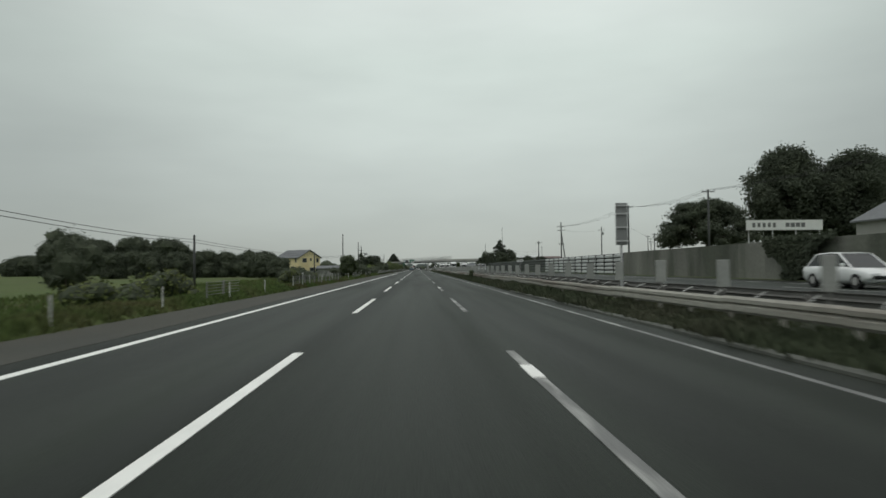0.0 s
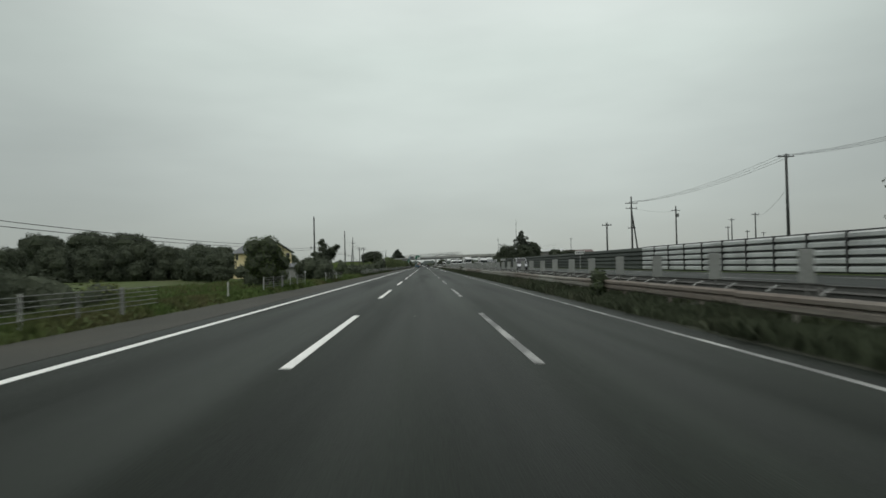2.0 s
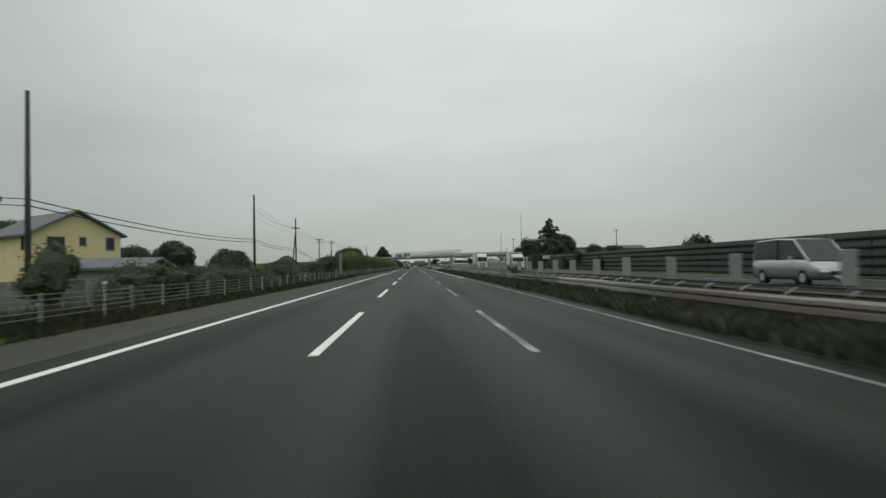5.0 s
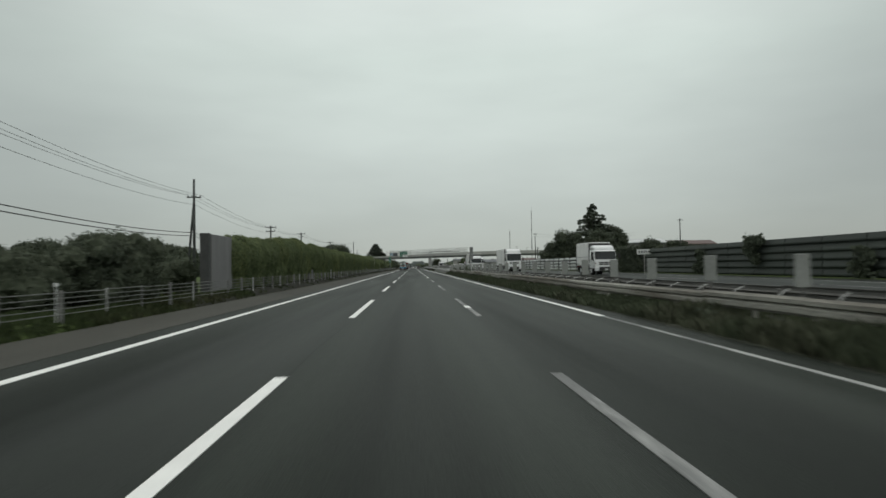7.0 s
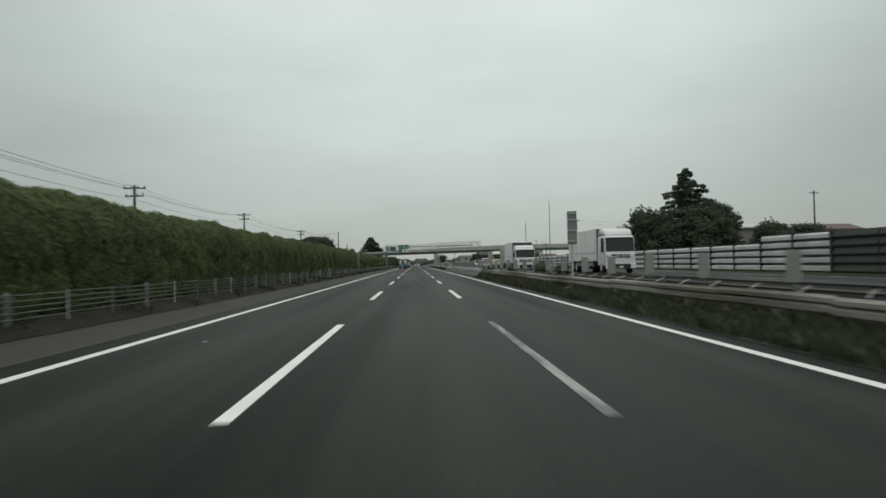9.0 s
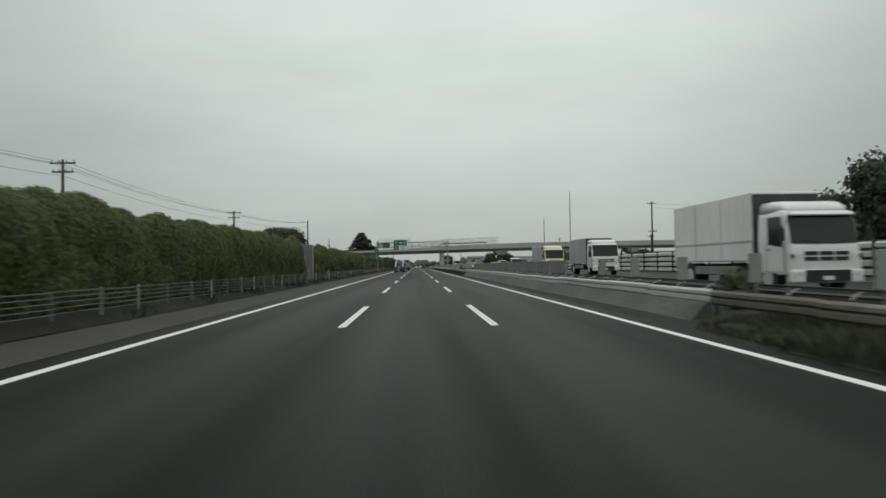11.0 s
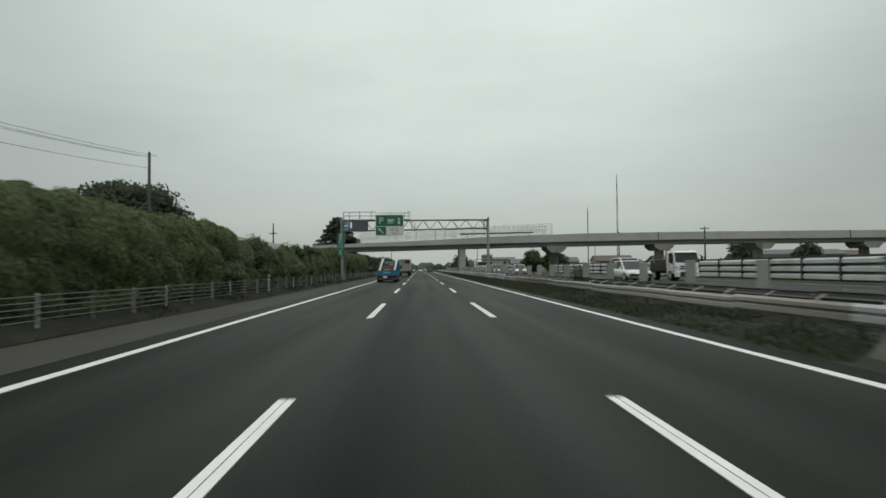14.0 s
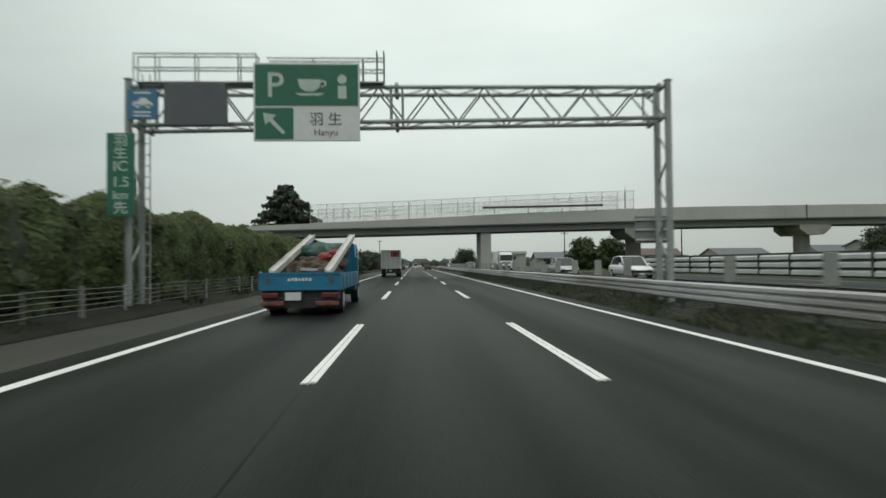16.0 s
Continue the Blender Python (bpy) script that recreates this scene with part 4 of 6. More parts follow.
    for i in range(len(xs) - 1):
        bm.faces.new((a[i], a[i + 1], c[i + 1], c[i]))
solid("verge_soil", bm, "litter", "leaf-strewn verge soil, coloured dark for the hedge's shade", "soil", "structure", smooth=True)
blades("verge_grass", "bright green grass along the verge", 42000, (-10.6, -7.74), (0, 138), 0, 0.15, "blade", 3, -0.9)
blades("verge_grass_dull", "rough dull green grass along the verge", 40000, (-10.2, -7.74), (136, 214), 0, 0.16, "vergeblade", 33, -0.9)
blades("verge_weeds", "sparse weeds along the verge below the hedge", 34000, (-9.5, -7.76), (212, 520), 0, 0.13, "dryblade", 4, 0.05)
blades("median_grass", "rough dry grass and weeds on the median", 150000, (5.80, 6.75), (2, 299), 0, 0.24, "medianblade", 6, -0.6)
blades("median_grass_back", "rough grass between the two median rails", 40000, (6.75, 8.5), (2, 299), 0, 0.20, "dryblade", 36, -0.5)
blades("median_grass_far", "rough dry grass and weeds on the median", 90000, (5.78, 8.4), (371, 500), 0, 0.10, "medianblade", 16, -0.6)
blades("field_grass", "tall green grass in the field", 40000, (-30, -10.6), (0, 212), 0, 0.32, "blade", 7, -0.3)


def weed(x, y, z, r, seed, mt="leaf"):
    t = thing("weed_clump", "low weedy green clump on the median", "weed", (x, y, z), group="weed clumps on the median")
    crown(t, [(0, 0, r * 0.5, r, 0.8), (r * 0.6, r * 0.8, r * 0.4, r * 0.7, 0.7), (-0.2 * r, -r, r * 0.35, r * 0.6, 0.7)], mt, 0.06, 700, seed, 0.6)
    return t


rng = np.random.default_rng(77)
for i in range(15):
    y = 16 + i * 18.4 + rng.uniform(-6, 6)
    weed(rng.uniform(6.3, 6.6), y, 0.1, rng.uniform(0.22, 0.36), 100 + i, "deepleaf" if i % 3 else "leaf")
weed(6.45, 237.2, 0.1, 0.46, 140, "leaf")
for y, r in ((268.4, 0.40), (274.0, 0.5), (286, 0.42), (301, 0.4), (394.4, 0.5), (180.3, 0.45), (74, 0.3)):
    t = thing("median_bush", "rounded dark green bush on the median", "bush", (7.7 if y != 74 else 6.4, y, 0.2), group="bushes on the median")
    crown(t, [(0, 0, 0.55 + r * 0.4, r, 1.0), (0.15, 0.2, 0.4, r * 0.9, 0.9), (-0.1, -0.25, 0.35, r * 0.9, 0.8)], "leaf" if y < 100 else "deepleaf", 0.05, 1500, int(y), 0.8, ragged=0.6)

# ---- shrubs and trees ----


def bush(x, y, h, w, mt, seed, z=-0.3, label="dense green roadside bush", n=6, size=0.065, per=620, ragged=0.8):
    t = thing("bush", label, "bush", (x, y, z), group="bushes beside the motorway")
    r = random.Random(seed)
    cl = [(0, 0, h * 0.55, min(w * 0.42, h * 0.5), 1.0 if h < w else h / w * 0.9)]
    for i in range(n):
        a = r.uniform(0, 6.28)
        d = w * 0.5 * r.uniform(0.4, 0.75)
        rr = w * r.uniform(0.18, 0.28)
        cl.append((d * math.cos(a), d * math.sin(a), min(h - rr * 0.8, max(rr * 0.7, h * r.uniform(0.25, 0.85))), rr, r.uniform(0.8, 1.1)))
    bm2 = bmesh.new()
    for i in range(4):
        a = r.uniform(0, 6.28)
        tube(bm2, (0, 0, -0.1), (0.25 * w * math.cos(a), 0.25 * w * math.sin(a), h * 0.5), 0.05, 0.02, 5)
    part("stem_base", bm2, "bark", t)
    crown(t, cl, mt, size, per, seed, 0.8, ragged=ragged)
    return t


def tree(x, y, h, w, mt, seed, z=-0.5, label="leafy dark green tree", n=26, size=0.26, per=90, bare=0.25, fat=1.0, flat=False, core=0.6, ragged=1.0, taper=False):
    t = thing("tree", label, "tree", (x, y, z), group="trees beside the motorway")
    r = random.Random(seed)
    cl = []
    hb = h * bare
    for i in range(n):
        k = (i + 0.5) / n
        zz = hb + (h - hb) * (0.1 + 0.82 * k)
        prof = math.sin(math.pi * (0.16 + 0.76 * k)) ** 0.7
        a = i * 2.4 + r.uniform(-0.5, 0.5)
        if taper:
            prof = 1.15 * (1 - 0.93 * k) ** 0.75
        d = w * 0.5 * prof * r.uniform(0.15, 0.85)
        rr = w * r.uniform(0.11, 0.20) * fat
        if flat:
            zz = hb + (h - hb) * (0.22 + 0.72 * k)
            d = w * 0.5 * math.sqrt(max(0.0, 1 - 0.92 * k * k)) * math.sqrt(r.uniform(0.05, 0.9))
            cl.append((d * math.cos(a), d * math.sin(a), min(zz, h - rr * 0.4), rr, r.uniform(0.42, 0.6)))
            continue
        cl.append((d * math.cos(a), d * math.sin(a), min(zz, h - rr * 0.6), rr, r.uniform(0.7, 0.95)))
    trunk(t, h * 0.8, 0.035 * h, [(c[0] * 0.8, c[1] * 0.8, c[2]) for c in cl[::2]])
    crown(t, cl, mt, size, per, seed, core, ragged=ragged)
    return t


def conifer(x, y, h, w, seed, z=0.0, label="tall dark conifer with layered branches", power=0.95, boughs=8, low=0.12):
    t = thing("conifer", label, "tree", (x, y, z), group="trees beside the motorway")
    r = random.Random(seed)
    rng = np.random.default_rng(seed)
    bm2 = bmesh.new()
    tube(bm2, (0, 0, -0.2), (0, 0, h), 0.022 * h, 0.03, 8)
    cs, ns, ss = [], [], []
    zz = h * low
    while zz < h * 0.985:
        k = (zz / h)
        reach = w * 0.5 * ((1 - k) / (1 - low)) ** power + 0.15
        for i in range(boughs):
            a = r.uniform(0, 6.28)
            L = reach * r.uniform(0.4, 1.2)
            zb = min(h * 0.97, zz + h * r.uniform(-0.03, 0.03))
            tip = (L * math.cos(a), L * math.sin(a), zb - 0.12 * L)
            tube(bm2, (0, 0, zb), tip, 0.05, 0.015, 4)
            m = int(46 * L) + 16
            s = rng.random(m) ** 0.7
            side = rng.normal(size=m) * 0.16 * L * (1.1 - s)
            px = s * tip[0] - side * math.sin(a)
            py = s * tip[1] + side * math.cos(a)
            pz = zb - 0.12 * L * s + rng.normal(size=m) * 0.12
            cs.append(np.stack([px, py, pz], 1))
            ns.append(rng.normal(size=(m, 3)) * 0.6 + np.array([0, 0, 1.0]))
            ss.append(0.24 * (0.6 + rng.random(m)))
        zz += h * 0.045
    part("trunk", bm2, "bark", t)
    ob = new("needles", quads("needles", np.concatenate(cs), np.concatenate(ns), np.concatenate(ss), "needle", rng=rng))
    ob.parent = t
    return t


# field side
bush(-15.8, 29.5, 3.9, 2.5, "deepleaf", 11, label="tall rounded dark green shrub in the grass", n=16)
for i, (x, y, h, w) in enumerate(((-11.3, 22.5, 1.4, 2.0), (-11.2, 25.5, 1.3, 1.9), (-11.3, 28.5, 1.7, 2.2), (-11.2, 31.0, 1.5, 2.0))):
    bush(x, y, h, w, "limeleaf", 20 + i, label="low yellow-green shrub in the grass")
bush(-9.7, 51.0, 1.35, 1.5, "limeleaf", 26, z=0.1, n=8, label="low yellow-green shrub behind the roadside fence")
bush(-12.4, 66.0, 1.7, 3.0, "darkleaf", 27, n=9)
bush(-12.9, 69.4, 1.9, 3.2, "deepleaf", 31, n=9)
bush(-12.6, 72.5, 1.8, 3.0, "darkleaf", 28)
bush(-11.9, 75.5, 1.4, 2.2, "limeleaf", 29, label="low yellow-green shrub beside the fence")
bush(-9.35, 90.5, 3.15, 2.4, "leaf", 30, z=0.1, n=22, per=900, ragged=0.35, label="large domed green bush beside the fence")
bush(-11.2, 95.0, 2.0, 2.2, "darkleaf", 35)
for i, (x, y, h, w) in enumerate(((-44.5, 200, 8.0, 7.5), (-50, 199, 8.4, 8.5), (-56, 196, 8.2, 8.5), (-62, 194, 8.6, 9.0), (-69, 192, 8.2, 9.0), (-76, 190, 8.4, 9.0), (-84, 188, 7.8, 9.0))):
    tree(x, y, h, w, "deepleaf", 40 + i, z=-1.8, n=30, size=0.17, per=170, bare=0.0, fat=1.3, core=0.8, ragged=0.7, label="dark tree in a row at the far edge of the field")
bush(-9.3, 110.2, 2.2, 2.7, "deepleaf", 51, z=0.0, n=14, per=800, label="dark rounded bush beside the fence")
bush(-9.7, 112.6, 1.95, 2.2, "deepleaf", 52, z=0.0, n=12, per=800, label="dark rounded bush beside the fence")
bush(-10.6, 112.2, 2.1, 2.2, "deepleaf", 53, z=0.0, n=12, label="dark rounded bush beside the fence")


def windswept_tree(x, y, z, seed):
    """A low broad tree, blown open at the top, with one long limb reaching out."""
    t = thing("tree", "windswept ragged dark green tree beside the fence", "tree", (x, y, z), group="trees beside the motorway")
    r = random.Random(seed)
    cl = [(0, 0, 0.9, 0.75, 0.95), (-0.5, 0.2, 1.3, 0.75, 0.9), (0.05, -0.3, 1.8, 0.75, 0.9), (-0.7, 0, 2.3, 0.6, 0.8), (0.2, 0.1, 2.55, 0.65, 0.8)]
    for limb, n, r0, r1 in (((-0.45, 0.1, 3.85), 9, 0.56, 0.30), ((1.25, -0.3, 3.45), 9, 0.54, 0.26), ((0.75, 0.5, 3.05), 6, 0.50, 0.38), ((-1.15, 0.3, 2.7), 6, 0.50, 0.36)):
        for i in range(n):
            k = (i + 1) / n
            j = 0.26 * (1.1 - 0.5 * k)
            cl.append((limb[0] * k + r.uniform(-j, j), limb[1] * k + r.uniform(-j, j), 2.2 + (limb[2] - 2.2) * k + r.uniform(-j, j) * 0.6, r0 + (r1 - r0) * k, r.uniform(0.6, 0.85)))
    trunk(t, 2.6, 0.13, [(c[0], c[1], c[2]) for c in cl[5::3]], lean=(-0.15, 0.0))
    crown(t, cl, "deepleaf", 0.075, 620, seed, 0.72, ragged=1.1)


windswept_tree(-9.3, 114.8, 0.1, 50)
for i, (x, y, h) in enumerate(((-36, 164, 5.4), (-40, 170, 5.6), (-44, 178, 5.2), (-33, 158, 4.4))):
    tree(x, y, h, 6.4, "deepleaf", 55 + i, size=0.15, per=200, bare=0.02, fat=1.3, core=0.8, ragged=0.7)
bush(-12.4, 152.0, 2.9, 2.0, "leaf", 61, label="round clipped dark green shrub", n=5)
for i in range(17):
    y = 157 + i * 2.8
    bush(-12.4 - 0.6 * math.sin(i * 2.1), y, 1.75 + 0.3 * math.sin(i * 1.3), 3.2, "deepleaf" if i % 3 else "darkleaf", 70 + i)
for i, (x, y, h, w) in enumerate(((-10.5, 199.2, 2.1, 2.2), (-10.0, 201.1, 2.5, 2.4), (-9.9, 202.9, 2.75, 2.5), (-9.9, 204.5, 2.5, 2.2), (-10.1, 205.8, 2.1, 1.5), (-9.6, 202.2, 1.6, 1.8))):
    bush(x, y, h, w, "deepleaf", 300 + i, z=0.0, n=14, per=1000, size=0.055, ragged=0.7, label="large dark green bush behind the roadside fence")
for i, (x, y, h, w) in enumerate(((-14.0, 207.5, 2.0, 3.0), (-13.6, 210.5, 2.2, 3.0), (-13.2, 213.5, 2.3, 2.8), (-13.0, 216.5, 2.4, 2.8))):
    bush(x, y, h, w, "deepleaf", 310 + i, n=9, label="low dark bush behind the noise wall's end")
for i in range(5):
    bush(-22 - 3 * i, 178 + 8 * i, 2.6, 4.2, "darkleaf", 90 + i, z=-0.5)
for i, (x, y, h, w) in enumerate(((-139, 331, 17.5, 22), (-124, 334, 17.0, 20), (-155, 326, 16.5, 20), (-108, 345, 10.5, 16), (-172, 335, 10.5, 20), (-94, 352, 9.0, 15), (-82, 360, 11.5, 13), (-196, 340, 9, 20), (-66, 372, 8.5, 14))):
    tree(x, y, h, w, "deepleaf", 110 + i, z=-0.8, size=0.30, per=90, bare=-0.15, fat=1.5, core=0.88, ragged=0.6, label="broad dark tree beyond the field")
# out of the ivy and behind it
for i, (y, h, w) in enumerate(((217.2, 3.4, 1.1), (218.6, 3.6, 1.2), (220.3, 3.2, 1.3), (235.6, 3.85, 1.1), (237.9, 3.9, 1.2), (293.0, 3.9, 2.2))):
    bush(-9.95, y, h, w, "leaf", 130 + i, z=0.0, n=10, per=900, label="upright green shrub rising above the noise wall")
for i, (y, w, h) in enumerate(((399.0, 1.9, 3.62), (400.9, 1.9, 3.55), (402.6, 1.5, 3.2), (405.2, 1.4, 3.05), (408.8, 1.55, 3.74), (412.8, 1.45, 3.68), (416.4, 1.4, 3.72), (420.5, 1.45, 3.66), (424.4, 1.5, 3.66), (427.9, 1.4, 3.6), (430.4, 1.4, 3.62), (432.6, 1.3, 3.4), (435.9, 1.6, 3.5), (440.3, 1.6, 3.5), (444.5, 1.6, 3.5), (449, 1.6, 3.5))):
    bush(-9.66 - 0.06 * math.sin(i * 2.0), y, h, w, "ivy", 140 + i, z=0.0, per=900, ragged=0.45, label="rounded green shrub in front of the noise wall", n=12)
for i, (x, y, h, w) in enumerate(((-9.0, 392.2, 1.9, 1.5), (-9.15, 394.3, 2.2, 1.6), (-9.0, 408.0, 2.0, 1.6), (-9.1, 421.6, 1.8, 1.5))):
    bush(x, y, h, w, "ivy", 330 + i, z=0.2, label="green shrub growing behind the roadside fence", n=10)
tree(-28.8, 426, 10.0, 13.8, "deepleaf", 160, n=46, size=0.2, per=110, bare=0.35, fat=0.9, flat=True, label="wide flat-crowned dark tree behind the hedge")
tree(-20, 360, 5.4, 7, "darkleaf", 161, size=0.2, per=60)
conifer(-17.8, 504, 12.6, 13.0, 162, label="dense dark evergreen tree beside the overpass", power=0.62, boughs=16, low=0.2)
for i, (x, y, h, w) in enumerate(((-13, 520, 5, 6), (-12.5, 540, 5, 6), (-13, 560, 5, 7), (-13, 585, 5, 8), (-14, 615, 6, 9), (-14, 660, 6, 10))):
    tree(x, y, h, w, "darkleaf", 170 + i, size=0.3, per=60, bare=0.02)
# beyond the opposite carriageway
conifer(42.3, 335.3, 15.6, 18.0, 201)
for i, (x, y, h, w) in enumerate(((36.5, 334, 9.0, 9.5), (48.0, 337, 10.5, 8.5), (42.5, 330, 9.0, 10.0), (57, 338, 6.8, 9.5), (64, 340, 6.6, 9.5), (33, 337, 6.5, 7))):
    tree(x, y, h, w, "deepleaf", 210 + i, z=0, size=0.2, per=170, bare=0.08, label="rounded dark tree beside a tall conifer" if i < 3 else "rounded dark tree behind the noise wall")
for i, (x, y, h, w) in enumerate(((61.5, 106, 20.8, 14), (70, 103, 19.5, 14), (80, 108, 19.5, 15), (92, 112, 19, 16))):
    tree(x, y, h, w, "deepleaf", 220 + i, z=0, n=50, size=0.22, per=170, bare=0.22, core=0.5, ragged=1.2, label="tall spreading dark tree behind the noise wall")
tree(46.0, 101.5, 11.6, 15.0, "deepleaf", 231, z=0, n=90, size=0.16, per=210, bare=0.24, fat=0.6, flat=True, core=0.45, ragged=1.25, label="wide dark tree with open branches behind the noise wall")
for i, (x, y, h, w) in enumerate(((26, 515, 5.2, 6), (32, 520, 5.4, 6.5), (64, 470, 5, 6), (78, 520, 7, 8), (31, 200, 4.2, 4), (16, 620, 6, 9))):
    tree(x, y, h, w, "leaf" if i < 2 else "darkleaf", 240 + i, z=0, size=0.25, per=90, bare=0.05)
bm = bmesh.new()
rng = np.random.default_rng(9)
for i in range(230):
    x = -1400 + 2800 * i / 229 + rng.uniform(-5, 5)
    y = 1250 + 250 * rng.random() + abs(x) * 0.2
    lump(bm, (x, y, 1.5), rng.uniform(7, 14), rng.uniform(0.6, 1.1), i, 0.5, 2)
solid("far_woods", bm, "haze", "hazy low woods along the horizon", "trees", "stuff", smooth=True)
bm = bmesh.new()
for i in range(46):
    x = -420 + 12 * i + rng.uniform(-6, 6)
    y = 470 + rng.uniform(-40, 120) + (0 if x < -60 else 400)
    lump(bm, (x if x < -40 else x - 20, y, 0.5), rng.uniform(4, 7.5), rng.uniform(0.7, 1.0), i + 500, 0.55, 3)
solid("distant_trees", bm, "darkleaf", "distant dark trees beyond the fields", "trees", "stuff", smooth=True)

# ivy on the concrete wall
def wall_ivy(y, half0, half1, z0, z1, n, seed, grow):
    t = thing("wall_ivy", "dark ivy hanging over a noise wall", "ivy", (24.5, y, 0.4), kind="stuff")
    rng = np.random.default_rng(seed)
    v = rng.random(n) ** 0.7
    half = half0 + (half1 - half0) * v ** grow
    P = np.stack([-0.05 - 0.35 * rng.random(n), rng.uniform(-1, 1, n) * half + 0.4 * np.sin(v * 9 + seed), z0 + v * (z1 - z0) + 0.12 * rng.normal(size=n)], 1)
    ob = new("foliage", quads("foliage", P, np.stack([-np.ones(n), 0 * v, 0.3 + 0 * v], 1) + 0.7 * rng.normal(size=(n, 3)), 0.13 * (0.5 + rng.random(n)), "deepleaf", rng=rng))
    ob.parent = t


wall_ivy(40, 0.9, 4.1, 0.0, 2.75, 5600, 14, 1.6)
wall_ivy(258.5, 8.0, 7.0, 0.0, 2.72, 12000, 15, 1.0)
wall_ivy(227.6, 0.3, 1.3, 0.9, 2.75, 900, 16, 1.0)
wall_ivy(216.0, 1.0, 0.5, 0.0, 1.6, 700, 17, 1.0)
wall_ivy(236.0, 1.6, 0.6, 0.0, 1.9, 1000, 18, 1.0)

# ---- overpass ----


def curve_z(x, pts):
    return float(np.interp(x, [p[0] for p in pts], [p[1] for p in pts]))


top_z = [(-40, 5.5), (-18, 6.15), (-2.6, 6.68), (15, 7.45), (31, 7.98), (52, 8.17), (120, 8.3)]
bot_z = [(-40, 4.3), (-18, 4.75), (-2.6, 5.02), (15, 5.36), (31, 5.6), (52, 5.84), (120, 6.0)]
bridge = thing("overpass", "pale concrete overpass with steel girders and wire fence", "bridge", (0, 490, 0), kind="structure")
xs = [-21, -18, -14, -10, -6, -2, 2, 6, 10, 14, 18, 22, 26, 30, 34, 40, 46, 52, 60, 70, 85, 100, 120]
for y0 in (0.0, 6.6):
    bm = bmesh.new()
    loft(bm, [[(x, y0, curve_z(x, bot_z) + 0.85), (x, y0 + 0.35, curve_z(x, bot_z) + 0.85), (x, y0 + 0.3, curve_z(x, top_z)), (x, y0 + 0.05, curve_z(x, top_z))] for x in xs])
    part("parapet", bm, "paleconcrete", bridge, "pale concrete parapet")
bm = bmesh.new()
loft(bm, [[(x, 0.05, curve_z(x, bot_z) + 0.72), (x, 6.9, curve_z(x, bot_z) + 0.72), (x, 6.9, curve_z(x, bot_z) + 0.86), (x, 0.05, curve_z(x, bot_z) + 0.86)] for x in xs])
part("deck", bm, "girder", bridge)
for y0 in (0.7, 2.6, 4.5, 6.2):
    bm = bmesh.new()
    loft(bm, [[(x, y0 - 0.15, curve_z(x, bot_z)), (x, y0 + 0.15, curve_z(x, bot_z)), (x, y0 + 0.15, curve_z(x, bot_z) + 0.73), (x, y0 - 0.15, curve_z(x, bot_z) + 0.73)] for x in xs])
    part("girder", bm, "girder", bridge, "grey painted girder, toned darker for under-deck shade")
for x in (46.5, 85.0):
    bm = bmesh.new()
    box(bm, x - 0.06, x + 0.06, -0.06, 0.02, curve_z(x, bot_z) + 0.6, curve_z(x, top_z) + 0.05)
    part("joint", bm, "darksteel", bridge)
for x, w in ((8.05, 0.62), ):
    bm = bmesh.new()
    loft(bm, [[(x - w, 0.8, -0.3), (x + w, 0.8, -0.3), (x + w, 6.0, -0.3), (x - w, 6.0, -0.3)], [(x - w, 0.8, 5.15), (x + w, 0.8, 5.15), (x + w, 6.0, 5.15), (x - w, 6.0, 5.15)]])
    part("pier", bm, "paleconcrete", bridge, "plain concrete pier on the median")
for x in (26.5, 47.8, 68.0, 90.0):
    zb = curve_z(x, bot_z)
    bm = bmesh.new()
    tube(bm, (x, 3.4, -0.3), (x, 3.4, zb - 1.1), 0.95, n=20)
    part("pier", bm, "concrete", bridge, "round concrete pier")
    bm = bmesh.new()
    prism(bm, [(x - 1.0, zb - 1.2), (x + 1.0, zb - 1.2), (x + 1.9, zb - 0.5), (x + 1.9, zb), (x - 1.9, zb), (x - 1.9, zb - 0.5)], "y", 0.4, 6.4)
    part("pier_cap", bm, "concrete", bridge, "stained concrete pier cap")
bm = bmesh.new()
loft(bm, [[(-24, -3, -0.5), (-14.5, -3, -0.5), (-14.5, 11, -0.5), (-24, 11, -0.5)], [(-22, 0.2, 4.9), (-16.5, 0.2, 4.9), (-16.5, 6.8, 4.9), (-22, 6.8, 4.9)]])
part("abutment", bm, "concrete", bridge, "concrete abutment")
# wire fence on the parapet
b = bmesh.new()
tube(b, (0, 0, 0), (0, 0, 2.2), 0.035, n=6)
post_me = finish(b, "fence_post", "whitepaint")
b = bmesh.new()
for z in (0.05, 1.1, 2.18):
    tube(b, (0, 0, z), (1.9, 0, z + 0.083), 0.022, n=5)
for k in range(9):
    tube(b, (0.2 * k + 0.1, 0, 0.05), (0.2 * k + 0.1, 0, 2.2), 0.011, n=3)
for k in range(10):
    tube(b, (0, 0, 0.1 + 0.22 * k), (1.9, 0, 0.1 + 0.22 * k + 0.08), 0.011, n=3)
mesh_me = finish(b, "fence_mesh", "whitepaint")
for y0 in (0.15, 6.75):
    for i in range(21):
        x = -12.4 + 1.9 * i
        share("fence_post", post_me, bridge, (x, y0, curve_z(x, top_z) - 0.02))
        if i < 20:
            share("fence_mesh", mesh_me, bridge, (x, y0, curve_z(x, top_z) - 0.02))
bm = bmesh.new()
loft(bm, [[(x, -0.22, 8.0 + (x - 7.6) * 0.015 - 0.1), (x, -0.1, 8.0 + (x - 7.6) * 0.015 - 0.1), (x, -0.1, 8.0 + (x - 7.6) * 0.015 + 0.14), (x, -0.22, 8.0 + (x - 7.6) * 0.015 + 0.14)] for x in (7.6, 12, 17, 21.8)])
